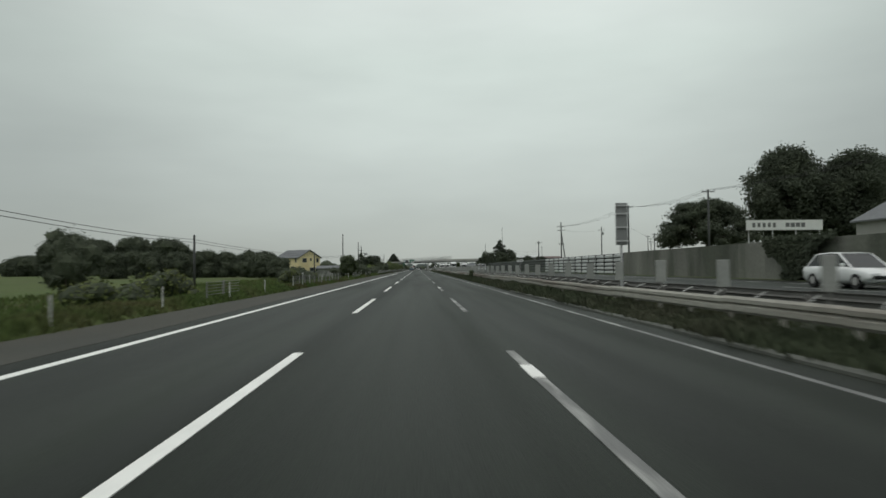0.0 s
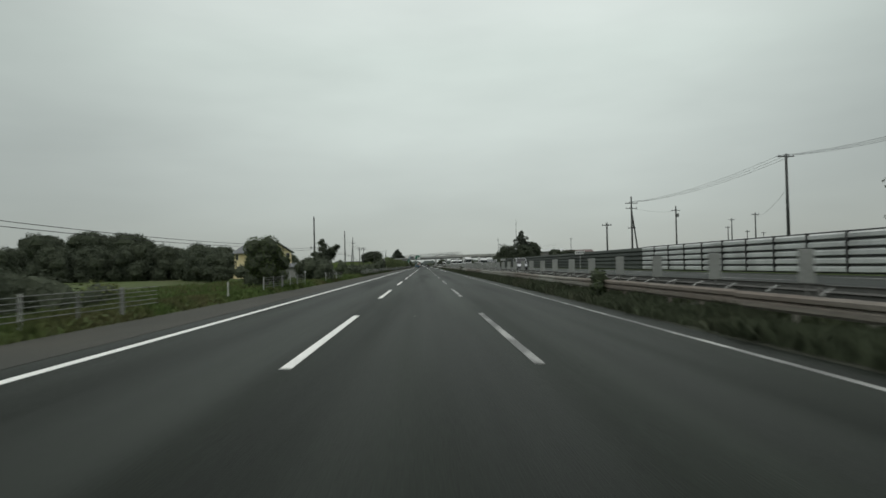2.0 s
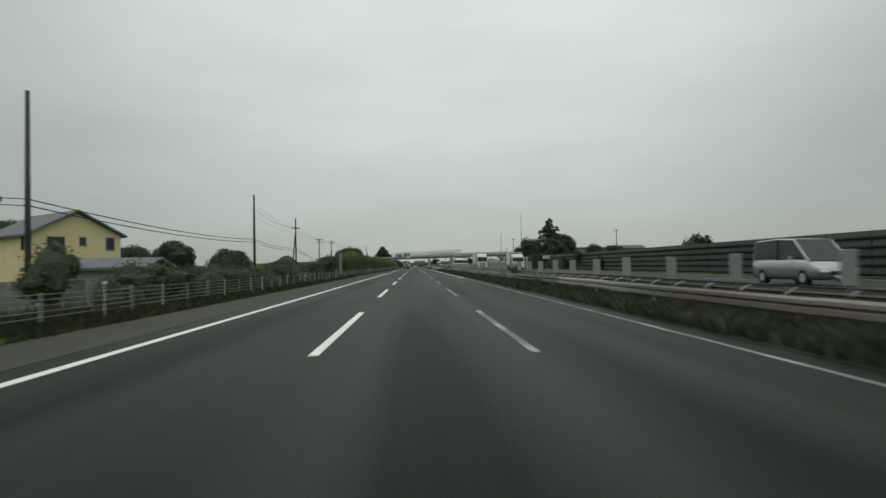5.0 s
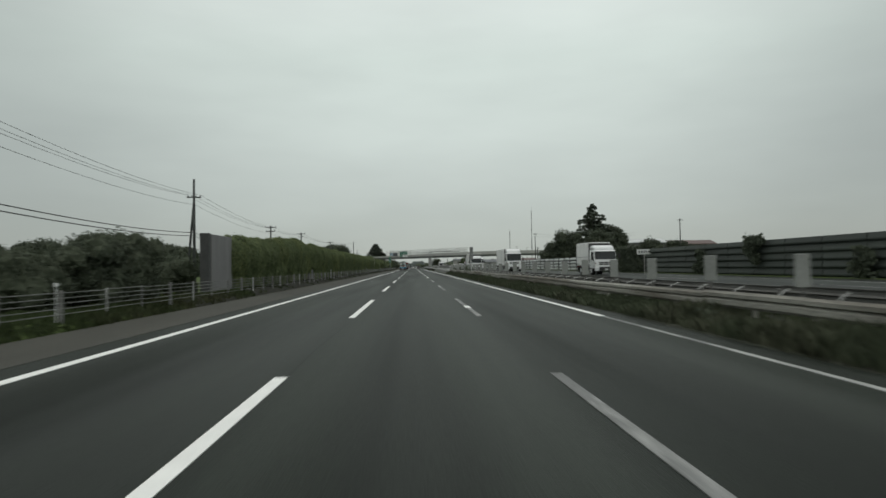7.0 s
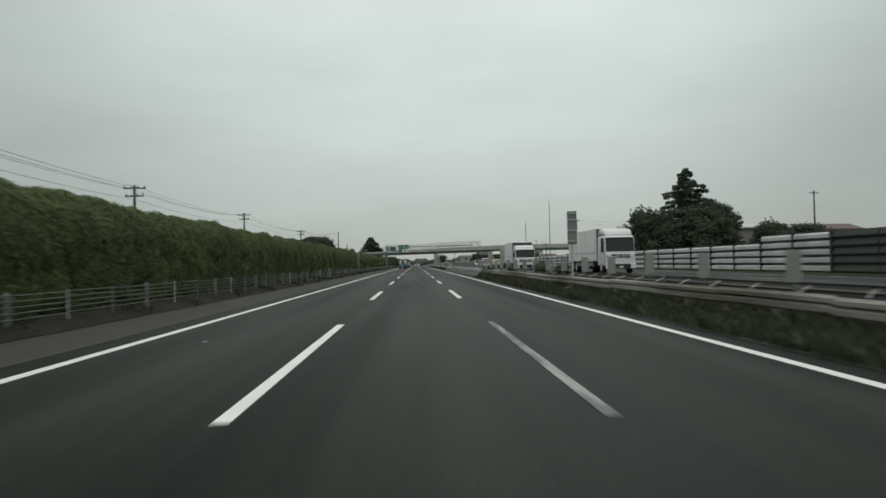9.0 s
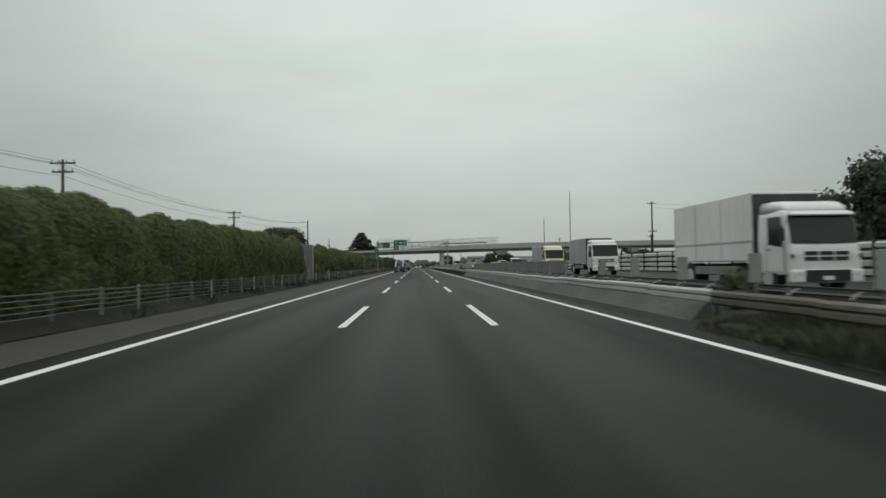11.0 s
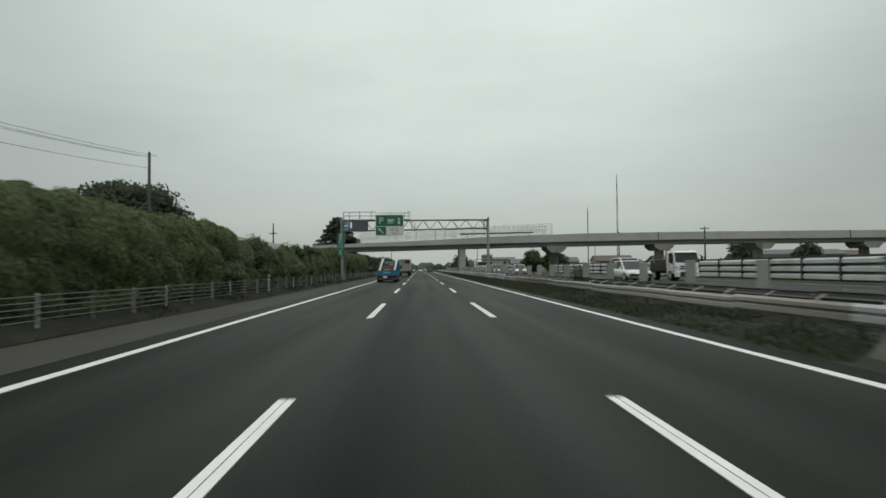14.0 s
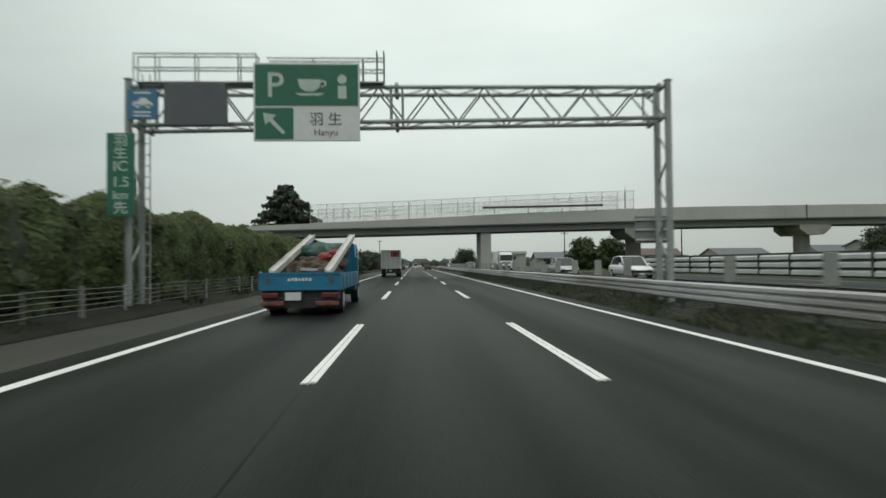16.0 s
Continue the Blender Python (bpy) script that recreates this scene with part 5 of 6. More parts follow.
part("sign_board", bm, "darksteel", bridge, "long thin dark board on the parapet")
for x in (9, 13, 17, 21):
    bm = bmesh.new()
    tube(bm, (x, -0.1, 7.9), (x, 0.2, 7.3), 0.04, n=6)
    part("bracket", bm, "darksteel", bridge)
bm = bmesh.new()
loft(bm, [[(-90, 488, -1), (-16.5, 484, -0.2), (-16.5, 504, -0.2), (-90, 502, -1)], [(-90, 492, 4.0), (-20, 490.5, 5.0), (-20, 497, 5.0), (-90, 498, 4.0)]])
solid("embankment", bm, "turf", "grassy embankment carrying the overpass road", "embankment", "structure")

# ---- sign gantry ----
gantry = thing("sign_gantry", "grey-green steel truss gantry carrying green motorway signs", "gantry", (0, 432.4, 0))
XL, XR = -8.55, 7.02


def chord_low(x):
    return 5.47 + 0.22 * (x - XL) / (XR - XL)


def chord_top(x):
    return 6.57 + 0.02 * (x - XL) / (XR - XL)


for y0 in (-0.45, 0.45):
    for fz in (chord_low, chord_top):
        bm = bmesh.new()
        tube(bm, (XL, y0, fz(XL)), (XR, y0, fz(XR)), 0.062, n=10)
        part("chord", bm, "steelgreen", gantry, smooth=True)
bay = 1.53
nb = 10
for y0 in (-0.45, 0.45):
    for i in range(nb):
        x0 = XL + 0.2 + i * bay
        bm = bmesh.new()
        tube(bm, (x0, y0, chord_low(x0)), (x0 + bay / 2, y0, chord_top(x0)), 0.028, n=6)
        tube(bm, (x0 + bay / 2, y0, chord_top(x0)), (x0 + bay, y0, chord_low(x0 + bay)), 0.028, n=6)
        part("diagonal", bm, "steelgreen", gantry)
for fz in (chord_low, chord_top):
    for i in range(nb * 2):
        x0 = XL + 0.2 + i * bay / 2
        bm = bmesh.new()
        s = -0.45 if i % 2 else 0.45
        tube(bm, (x0, s, fz(x0)), (x0 + bay / 2, -s, fz(x0 + bay / 2)), 0.02, n=6)
        part("lacing", bm, "steelgreen", gantry)
for x in (-0.95, XR - 0.25, XL + 0.3):
    for y0 in (-0.45, 0.45):
        bm = bmesh.new()
        for fz in (chord_low, chord_top):
            tube(bm, (x - 0.05, y0, fz(x)), (x + 0.05, y0, fz(x)), 0.13, n=12)
        tube(bm, (x - 0.17, y0, chord_low(x)), (x - 0.17, y0, chord_top(x)), 0.032, n=6)
        tube(bm, (x + 0.17, y0, chord_low(x)), (x + 0.17, y0, chord_top(x)), 0.032, n=6)
        part("flange_joint", bm, "steelgreen", gantry)
for x in (XL, XR):
    for y0 in (-0.45, 0.45):
        bm = bmesh.new()
        tube(bm, (x, y0, 0.05), (x, y0, 6.78 if y0 < 0 else 6.72), 0.10, n=12)
        tube(bm, (x, y0, 6.78 if y0 < 0 else 6.72), (x, y0, 6.81 if y0 < 0 else 6.75), 0.13, n=12)
        part("leg", bm, "steelgreen", gantry, smooth=False)
    for k in range(6):
        z = 0.6 + k * 0.8
        bm = bmesh.new()
        s = -0.45 if k % 2 else 0.45
        tube(bm, (x, s, z), (x, -s, z + 0.8), 0.03, n=6)
        part("leg_brace", bm, "steelgreen", gantry)
    bm = bmesh.new()
    rbox(bm, x - 0.3, x + 0.3, -0.75, 0.75, -0.1, 0.1, 0.02)
    part("footing", bm, "concrete", gantry, "concrete footing")
# walkway rails
bm = bmesh.new()
box(bm, XL + 0.3, -1.3, -0.72, -0.42, 6.645, 6.67)
part("walkway", bm, "galv", gantry, "steel grating walkway")
for y0 in (-0.72, -0.42):
    bm = bmesh.new()
    for z in (7.05, 7.45):
        tube(bm, (XL + 0.25, y0, z), (-4.9, y0, z), 0.022, n=6)
    tube(bm, (-4.6, y0, 7.33), (-1.3, y0, 7.33), 0.022, n=6)
    tube(bm, (-4.6, y0, 7.0), (-1.3, y0, 7.0), 0.022, n=6)
    part("handrail", bm, "steelgreen", gantry)
    for x in (-8.3, -7.7, -6.6, -5.4, -4.9, -3.3, -1.9, -1.5, -1.3):
        bm = bmesh.new()
        tube(bm, (x, y0, 6.68), (x, y0, 7.46 if x < -4.8 else (7.55 if x > -1.6 else 7.34)), 0.022, n=6)
        part("baluster", bm, "steelgreen", gantry)
bm = bmesh.new()
for x in (-8.52, -8.30):
    tube(bm, (x, 0.45, 0.1), (x, 0.45, 7.2), 0.022, n=6)
for k in range(20):
    tube(bm, (-8.52, 0.45, 0.5 + 0.33 * k), (-8.30, 0.45, 0.5 + 0.33 * k), 0.014, n=5)
part("ladder", bm, "galv", gantry, "slim steel ladder")


def lettering(text, x, y, z, size, mt, parent, align="CENTER", sx=1.0):
    cu = bpy.data.curves.new("lettering", "FONT")
    cu.body, cu.size, cu.align_x, cu.align_y, cu.extrude = text, size, align, "CENTER", 0.004
    cu.offset = 0.006 * size
    tmp = new("lettering_source", cu)
    dg = bpy.context.evaluated_depsgraph_get()
    me = bpy.data.meshes.new_from_object(tmp.evaluated_get(dg))
    bpy.data.objects.remove(tmp)
    bpy.data.curves.remove(cu)
    me.materials.clear()
    me.materials.append(M[mt])
    ob = new("lettering", me)
    ob.parent = parent
    ob.matrix_basis = pose(x, y, z, 90, 0, 0) @ Matrix.Diagonal((sx, 1, 1, 1))
    return ob


def plate(name, x0, x1, z0, z1, y, mt, parent, label="", th=0.06, r=0.012):
    b2 = bmesh.new()
    rbox(b2, x0, x1, y, y + th, z0, z1, r)
    return part(name, b2, mt, parent, label)


YS = -0.95
big = plate("sign", -4.93, -1.97, 4.93, 7.13, YS, "signwhite", gantry, "large green and white rest area sign", 0.09)
plate("green_field", -4.88, -2.02, 5.92, 7.08, YS - 0.012, "signgreen", big, th=0.01, r=0.002)
plate("arrow_field", -4.88, -3.82, 4.98, 5.86, YS - 0.012, "signgreen", big, th=0.01, r=0.002)
lettering("P", -4.33, YS - 0.016, 6.47, 0.98, "signsymbol", big)
bm = bmesh.new()
prism(bm, [(-3.70, 6.66), (-3.02, 6.66), (-3.10, 6.42), (-3.25, 6.32), (-3.48, 6.32), (-3.63, 6.42)], "y", YS - 0.02, YS - 0.013)
prism(bm, [(-3.78, 6.27), (-2.95, 6.27), (-3.1, 6.20), (-3.62, 6.20)], "y", YS - 0.02, YS - 0.013)
prism(bm, [(-3.03, 6.62), (-2.90, 6.62), (-2.90, 6.48), (-3.06, 6.42), (-3.05, 6.46), (-2.95, 6.50), (-2.95, 6.58), (-3.03, 6.58)], "y", YS - 0.02, YS - 0.013)
part("cup_symbol", bm, "signsymbol", big)
bm = bmesh.new()
prism(bm, [(-2.46 + 0.13 * math.cos(k * math.pi / 8), 6.66 + 0.13 * math.sin(k * math.pi / 8)) for k in range(16)], "y", YS - 0.02, YS - 0.013)
prism(bm, [(-2.58, 6.48), (-2.34, 6.48), (-2.34, 6.12), (-2.58, 6.12)], "y", YS - 0.02, YS - 0.013)
part("information_symbol", bm, "signsymbol", big)
bm = bmesh.new()
prism(bm, [(-4.66, 5.72), (-4.30, 5.66), (-4.40, 5.56), (-4.05, 5.18), (-4.12, 5.11), (-4.49, 5.48), (-4.60, 5.38)], "y", YS - 0.02, YS - 0.013)
part("arrow", bm, "signsymbol", big)
lettering("羽 生", -2.92, YS - 0.004, 5.52, 0.40, "ink", big)
lettering("Hanyu", -2.92, YS - 0.004, 5.16, 0.26, "ink", big)
plate("display_board", -7.40, -5.70, 5.38, 6.56, YS + 0.03, "signdark", gantry, "blank dark grey display board", 0.25)
blue = plate("blue_sign", -8.38, -7.56, 5.54, 6.38, YS, "signblue", gantry, "small blue sign with a white vehicle symbol")
bm = bmesh.new()
prism(bm, [(-8.24, 5.92), (-8.20, 6.02), (-8.08, 6.05), (-8.0, 6.14), (-7.86, 6.14), (-7.78, 6.04), (-7.70, 6.02), (-7.68, 5.92)], "y", YS - 0.008, YS - 0.001)
for xx in (-8.1, -7.82):
    prism(bm, [(xx + 0.06 * math.cos(k * math.pi / 6), 5.91 + 0.06 * math.sin(k * math.pi / 6)) for k in range(12)], "y", YS - 0.008, YS - 0.001)
part("vehicle_symbol", bm, "signwhite", blue)
for z in (6.28, 5.74, 5.64):
    bm = bmesh.new()
    box(bm, -8.2, -7.74, YS - 0.008, YS - 0.001, z - 0.022, z + 0.022)
    part("text_bar", bm, "signwhite", blue)
vert = plate("exit_sign", -8.96, -8.20, 2.86, 5.18, YS + 0.05, "signgreen", gantry, "tall narrow green exit distance sign")
for tx, z, s, k in (("羽", 4.95, 0.36, 1.1), ("生", 4.60, 0.36, 1.1), ("IC", 4.24, 0.40, 1.1), ("1.5", 3.80, 0.40, 1.0), ("km", 3.44, 0.34, 1.0), ("先", 3.08, 0.38, 1.1)):
    lettering(tx, -8.58, YS + 0.046, z, s, "signsymbol", vert, sx=k)
plate("sign_back", 6.35, 7.55, 2.03, 2.87, 0.62, "signgrey", gantry, "grey back of a sign for the other carriageway", 0.05)
for z in (2.14, 2.45, 2.76):
    bm = bmesh.new()
    box(bm, 6.35, 7.55, 0.57, 0.62, z - 0.03, z + 0.03)
    part("stiffener", bm, "galv", gantry)

# ---- vehicles ----


def wheel(parent, x, y, r, w, rim="galv"):
    b2 = bmesh.new()
    tube(b2, (x - w / 2, y, r), (x + w / 2, y, r), r, n=20)
    wh = part("wheel", b2, "rubber", parent)
    b2 = bmesh.new()
    tube(b2, (x - w / 2 - 0.012, y, r), (x + w / 2 + 0.012, y, r), r * 0.56, n=16)
    part("rim", b2, rim, wh)
    return wh


def panel(name, bm_fn, mt, parent, label=""):
    b2 = bmesh.new()
    bm_fn(b2)
    return part(name, b2, mt, parent, label)


def pbox(name, parent, mt, x0, x1, y0, y1, z0, z1, label="", r=0.0):
    b2 = bmesh.new()
    (rbox(b2, x0, x1, y0, y1, z0, z1, r) if r else box(b2, x0, x1, y0, y1, z0, z1))
    return part(name, b2, mt, parent, label)


def cab(parent, y0, y1, w, h, mt, z0=0.55, fairing=0.0):
    """A cab-over truck cab that faces +y, with its front at y1."""
    hw = w / 2
    zb = z0 + (h - z0) * 0.44
    b2 = bmesh.new()
    sec = [(y0, 1.0, h), (y0 + 0.1, 1.0, h), (y1 - 0.62, 1.0, h), (y1 - 0.40, 0.985, h - 0.05), (y1 - 0.30, 0.975, h - 0.14), (y1 - 0.12, 0.965, zb + 0.12), (y1 - 0.05, 0.95, zb - 0.06), (y1 - 0.02, 0.92, zb - 0.25)]
    loft(b2, [[(-hw * k * 0.97, y, z0), (hw * k * 0.97, y, z0), (hw * k, y, z0 + 0.1), (hw * k, y, z0 + 0.55 * (hi - z0)), (hw * k * 0.975, y, hi - 0.16), (hw * k * 0.94, y, hi - 0.04), (hw * k * 0.86, y, hi), (-hw * k * 0.86, y, hi), (-hw * k * 0.94, y, hi - 0.04), (-hw * k * 0.975, y, hi - 0.16), (-hw * k, y, z0 + 0.55 * (hi - z0)), (-hw * k, y, z0 + 0.1)] for y, k, hi in sec])
    c = part("cab", b2, mt, parent, smooth=False)
    # wide wrapped windscreen
    b2 = bmesh.new()
    rows2 = []
    for z, y in ((zb + 0.06, y1 - 0.085), (zb + 0.5 * (h - 0.16 - zb), y1 - 0.185), (h - 0.17, y1 - 0.285)):
        rows2.append([(hw * f, y - 0.03 * abs(f) ** 4 + 0.02, z) for f in (-0.91, -0.8, -0.5, 0, 0.5, 0.8, 0.91)] + [(hw * f, y - 0.07, z) for f in (0.91, 0.8, 0.5, 0, -0.5, -0.8, -0.91)])
    loft(b2, rows2)
    ws = part("windscreen", b2, "carglass", c)
    for s in (-1, 1):
        b2 = bmesh.new()
        tube(b2, (s * 0.1 * hw, y1 - 0.035, zb + 0.07), (s * 0.62 * hw, y1 - 0.06, zb + 0.16), 0.012, n=5)
        part("wiper", b2, "chassis", ws)
        b2 = bmesh.new()
        prism(b2, [(y1 - 1.2, zb + 0.06), (y1 - 0.42, zb - 0.04), (y1 - 0.50, h - 0.24), (y1 - 0.58, h - 0.2), (y1 - 1.2, h - 0.2)], "x", s * hw * 0.985 - 0.02, s * hw * 0.985 + 0.02)
        part("side_window", b2, "carglass", c)
        for yy in (y1 - 1.27, y1 - 0.30):
            pbox("door_seam", c, "chassis", min(s * hw * 0.99, s * (hw * 0.99 + 0.016)), max(s * hw * 0.99, s * (hw * 0.99 + 0.016)), yy - 0.008, yy + 0.008, z0 + 0.08, zb + 0.1)
        pbox("door_handle", c, "chassis", min(s * hw, s * (hw + 0.02)), max(s * hw, s * (hw + 0.02)), y1 - 1.2, y1 - 1.05, zb - 0.12, zb - 0.08, r=0.006)
        m2 = pbox("mirror", c, "chassis", s * (hw + 0.20) - 0.09, s * (hw + 0.20) + 0.09, y1 - 0.10, y1 - 0.03, zb + 0.12, zb + 0.52, r=0.025)
        b2 = bmesh.new()
        tube(b2, (s * hw * 0.95, y1 - 0.22, h - 0.32), (s * (hw + 0.2), y1 - 0.06, zb + 0.50), 0.014, n=6)
        part("mirror_arm", b2, "chassis", c)
        pbox("headlight", c, "lampclear", s * hw * 0.74 - 0.17, s * hw * 0.74 + 0.17, y1 - 0.02, y1 + 0.055, z0 - 0.06, z0 + 0.10, r=0.03)
        pbox("turn_lamp", c, "lamporange", s * hw * 0.93 - 0.05, s * hw * 0.93 + 0.05, y1 - 0.06, y1 + 0.02, zb - 0.36, zb - 0.24, r=0.02)
    for z in (zb - 0.22, zb - 0.38):
        for k in (-1, 0, 1):
            pbox("grille_slot", c, "chassis", k * hw * 0.42 - hw * 0.185, k * hw * 0.42 + hw * 0.185, y1 - 0.03, y1 + 0.006, z - 0.055, z + 0.05, r=0.012)
    bp2 = pbox("bumper", c, mt, -hw * 0.97, hw * 0.97, y1 - 0.25, y1 + 0.05, z0 - 0.24, z0 + 0.14, r=0.05)
    pbox("air_intake", bp2, "chassis", -hw * 0.62, hw * 0.62, y1 + 0.04, y1 + 0.056, z0 - 0.21, z0 + 0.13, r=0.006)
    pbox("plate", bp2, "signwhite", -0.16, 0.16, y1 + 0.056, y1 + 0.066, z0 - 0.16, z0 - 0.04)
    b2 = bmesh.new()
    prism(b2, [(y1 - 0.34, h - 0.13), (y1 - 0.14, h - 0.20), (y1 - 0.12, h - 0.16), (y1 - 0.34, h - 0.06)], "x", -hw * 0.86, hw * 0.86)
    part("sun_visor", b2, mt, c)
    if fairing:
        f = fairing
        b2 = bmesh.new()
        loft(b2, [[(-hw * a * 0.96, y, h - 0.06), (hw * a * 0.96, y, h - 0.06), (hw * a * 0.95, y, h + f * k * 0.6), (hw * a * 0.88, y, h + f * k * 0.92), (hw * a * 0.74, y, h + f * k), (-hw * a * 0.74, y, h + f * k), (-hw * a * 0.88, y, h + f * k * 0.92), (-hw * a * 0.95, y, h + f * k * 0.6)] for y, a, k in ((y0 + 0.05, 1.0, 1.0), (y1 - 1.2, 1.0, 0.99), (y1 - 0.95, 0.98, 0.93), (y1 - 0.75, 0.95, 0.78), (y1 - 0.58, 0.91, 0.5), (y1 - 0.46, 0.86, 0.12))])
        part("roof_fairing", b2, mt, c, smooth=True)
    return c


def box_truck(at, turn, length, w, h, cab_h, cab_mt, box_mt, label, fairing=0.3, wheel_r=0.48, red=False):
    """A box truck that faces +y; its rear bumper is at y = 0."""
    t = thing("box_truck", label, "truck", at, turn)
    hw = w / 2
    cl = 2.1 if length > 9 else 1.75
    yb = length - cl - 0.34
    pbox("chassis", t, "chassis", -0.45, 0.45, 0.25, length - 0.4, 0.62, 0.92)
    b = pbox("cargo_box", t, box_mt, -hw, hw, 0, yb, 1.0, h, r=0.04)
    for s in (-1, 1):
        n = 3
        for k in range(1, n):
            pbox("seam", b, "galv", min(s * hw, s * (hw + 0.012)), max(s * hw, s * (hw + 0.012)), k * yb / n - 0.02, k * yb / n + 0.02, 1.05, h - 0.06)
        pbox("lower_rail", b, "galv", min(s * hw, s * (hw + 0.02)), max(s * hw, s * (hw + 0.02)), 0.02, yb - 0.02, 1.62, 1.68)
        pbox("side_guard", t, "signgrey", min(s * hw * 0.95, s * hw), max(s * hw * 0.95, s * hw), 2.9 if length > 9 else 2.0, yb - 1.0, 0.55, 0.85)
    for s in (-1, 1):
        d = pbox("rear_door", b, box_mt, s * hw * 0.48 - hw * 0.46, s * hw * 0.48 + hw * 0.46, -0.035, 0.0, 1.06, h - 0.07, r=0.01)
        for k in (-0.5, 0.5):
            pbox("lock_rod", d, "galv", s * hw * 0.48 + k * hw * 0.5 - 0.018, s * hw * 0.48 + k * hw * 0.5 + 0.018, -0.065, -0.03, 1.1, h - 0.12)
        pbox("tail_lamp", t, "lampred", s * hw * 0.72 - 0.24, s * hw * 0.72 + 0.24, -0.02, 0.05, 0.72, 0.86, r=0.015)
        pbox("mud_flap", t, "rubber", s * hw * 0.72 - 0.26, s * hw * 0.72 + 0.26, 0.5, 0.53, 0.2, 0.75)
    if red:
        pbox("red_marking", b, "red", 0.05, hw * 0.9, -0.05, -0.036, h - 0.85, h - 0.15)
    pbox("rear_bumper", t, "chassis", -hw * 0.95, hw * 0.95, 0.0, 0.1, 0.45, 0.62, r=0.02)
    pbox("plate", t, "signwhite", -0.2, 0.2, -0.02, 0.0, 0.66, 0.84)
    pbox("front_panel", b, "darksteel", -hw * 0.97, hw * 0.97, yb, yb + 0.05, 1.1, h - 0.08)
    cab(t, length - cl, length, w * 0.98, cab_h, cab_mt, 0.6, fairing)
    ys2 = (1.6, 2.75) if length > 9 else (1.5,)
    for s in (-1, 1):
        for y in ys2:
            wheel(t, s * (hw - 0.28), y, wheel_r, 0.5)
        wheel(t, s * (hw - 0.18), length - 1.25, wheel_r, 0.28)
    return t


def car(at, turn, mt, label, length=4.5, w=1.74, h=1.48, kind="sedan"):
    """A passenger car that faces +y; its rear is at y = 0."""
    t = thing("car" if kind == "sedan" else "van", label, "car" if kind == "sedan" else "van", at, turn)
    hw = w / 2
    L = length
    belt = h * 0.60
    if kind == "sedan":
        low = [(0.0, 0.80, 0.42, belt * 0.92), (0.12, 0.95, 0.26, belt * 1.0), (0.9, 1.0, 0.20, belt * 1.03), (L * 0.55, 1.0, 0.20, belt), (L * 0.70, 1.0, 0.20, belt * 0.97), (L - 0.45, 0.97, 0.22, belt * 0.84), (L - 0.10, 0.88, 0.26, belt * 0.70), (L, 0.74, 0.36, belt * 0.56)]
        up = [(0.35, 0.78, belt * 1.0), (0.95, 0.80, h * 0.97), (L * 0.40, 0.80, h), (L * 0.55, 0.79, h * 0.97), (L * 0.74, 0.84, belt * 0.97)]
    else:
        belt = h * 0.54
        low = [(0.0, 0.90, 0.35, belt), (0.1, 0.97, 0.24, belt), (0.8, 1.0, 0.22, belt), (L * 0.6, 1.0, 0.22, belt), (L - 0.75, 1.0, 0.22, belt * 0.98), (L - 0.25, 0.95, 0.25, belt * 0.80), (L, 0.80, 0.34, belt * 0.62)]
        up = [(0.06, 0.90, belt * 1.0), (0.22, 0.88, h * 0.97), (L * 0.40, 0.88, h), (L * 0.66, 0.86, h * 0.97), (L * 0.87, 0.90, belt * 0.97)]
    b2 = bmesh.new()
    loft(b2, [[(-hw * k * 0.86, y, lo), (hw * k * 0.86, y, lo), (hw * k, y, lo + 0.18), (hw * k, y, hi - 0.12), (hw * k * 0.93, y, hi), (-hw * k * 0.93, y, hi), (-hw * k, y, hi - 0.12), (-hw * k, y, lo + 0.18)] for y, k, lo, hi in low])
    bmesh.ops.bevel(b2, geom=[e for e in b2.edges if e.calc_face_angle(0.0) > 0.35], offset=0.05, segments=2, affect="EDGES", profile=0.5)
    body = part("body", b2, mt, t, smooth=True)
    b2 = bmesh.new()
    loft(b2, [[(-hw * 0.92, y, belt * 0.9), (hw * 0.92, y, belt * 0.9), (hw * k, y, max(z, belt * 0.92) - 0.03), (hw * k * 0.9, y, max(z, belt * 0.92) - 0.012), (-hw * k * 0.9, y, max(z, belt * 0.92) - 0.012), (-hw * k, y, max(z, belt * 0.92) - 0.03)] for y, k, z in up])
    part("glasshouse", b2, "carglass", t)
    b2 = bmesh.new()
    loft(b2, [[(-hw * k, y, z - 0.05), (hw * k, y, z - 0.05), (hw * k * 0.9, y, z + 0.012), (-hw * k * 0.9, y, z + 0.012)] for y, k, z in up[1:4]])
    roof = part("roof", b2, mt, t)
    ps = [up[0], up[1], up[2], up[3], up[4]]
    for s in (-1, 1):
        for a, c in ((ps[0], ps[1]), (ps[4], ps[3])):
            b2 = bmesh.new()
            tube(b2, (s * hw * 0.90, a[0], belt * 0.95), (s * hw * c[1] * 0.99, c[0], c[2] - 0.04), 0.045, n=6)
            part("pillar", b2, mt, t)
        b2 = bmesh.new()
        tube(b2, (s * hw * 0.93, L * 0.42, belt * 0.95), (s * hw * 0.81 if kind == "sedan" else s * hw * 0.885, L * 0.42, h - 0.05), 0.03, n=6)
        part("pillar", b2, "chassis", t)
        pbox("headlight", t, "lampclear", s * hw * 0.66 - 0.17, s * hw * 0.66 + 0.17, L - 0.16, L - 0.02, belt * 0.52, belt * 0.70, r=0.03)
        pbox("tail_lamp", t, "lampred", s * hw * 0.72 - 0.13, s * hw * 0.72 + 0.13, -0.015, 0.1, belt * 0.62, belt * 0.88, r=0.03)
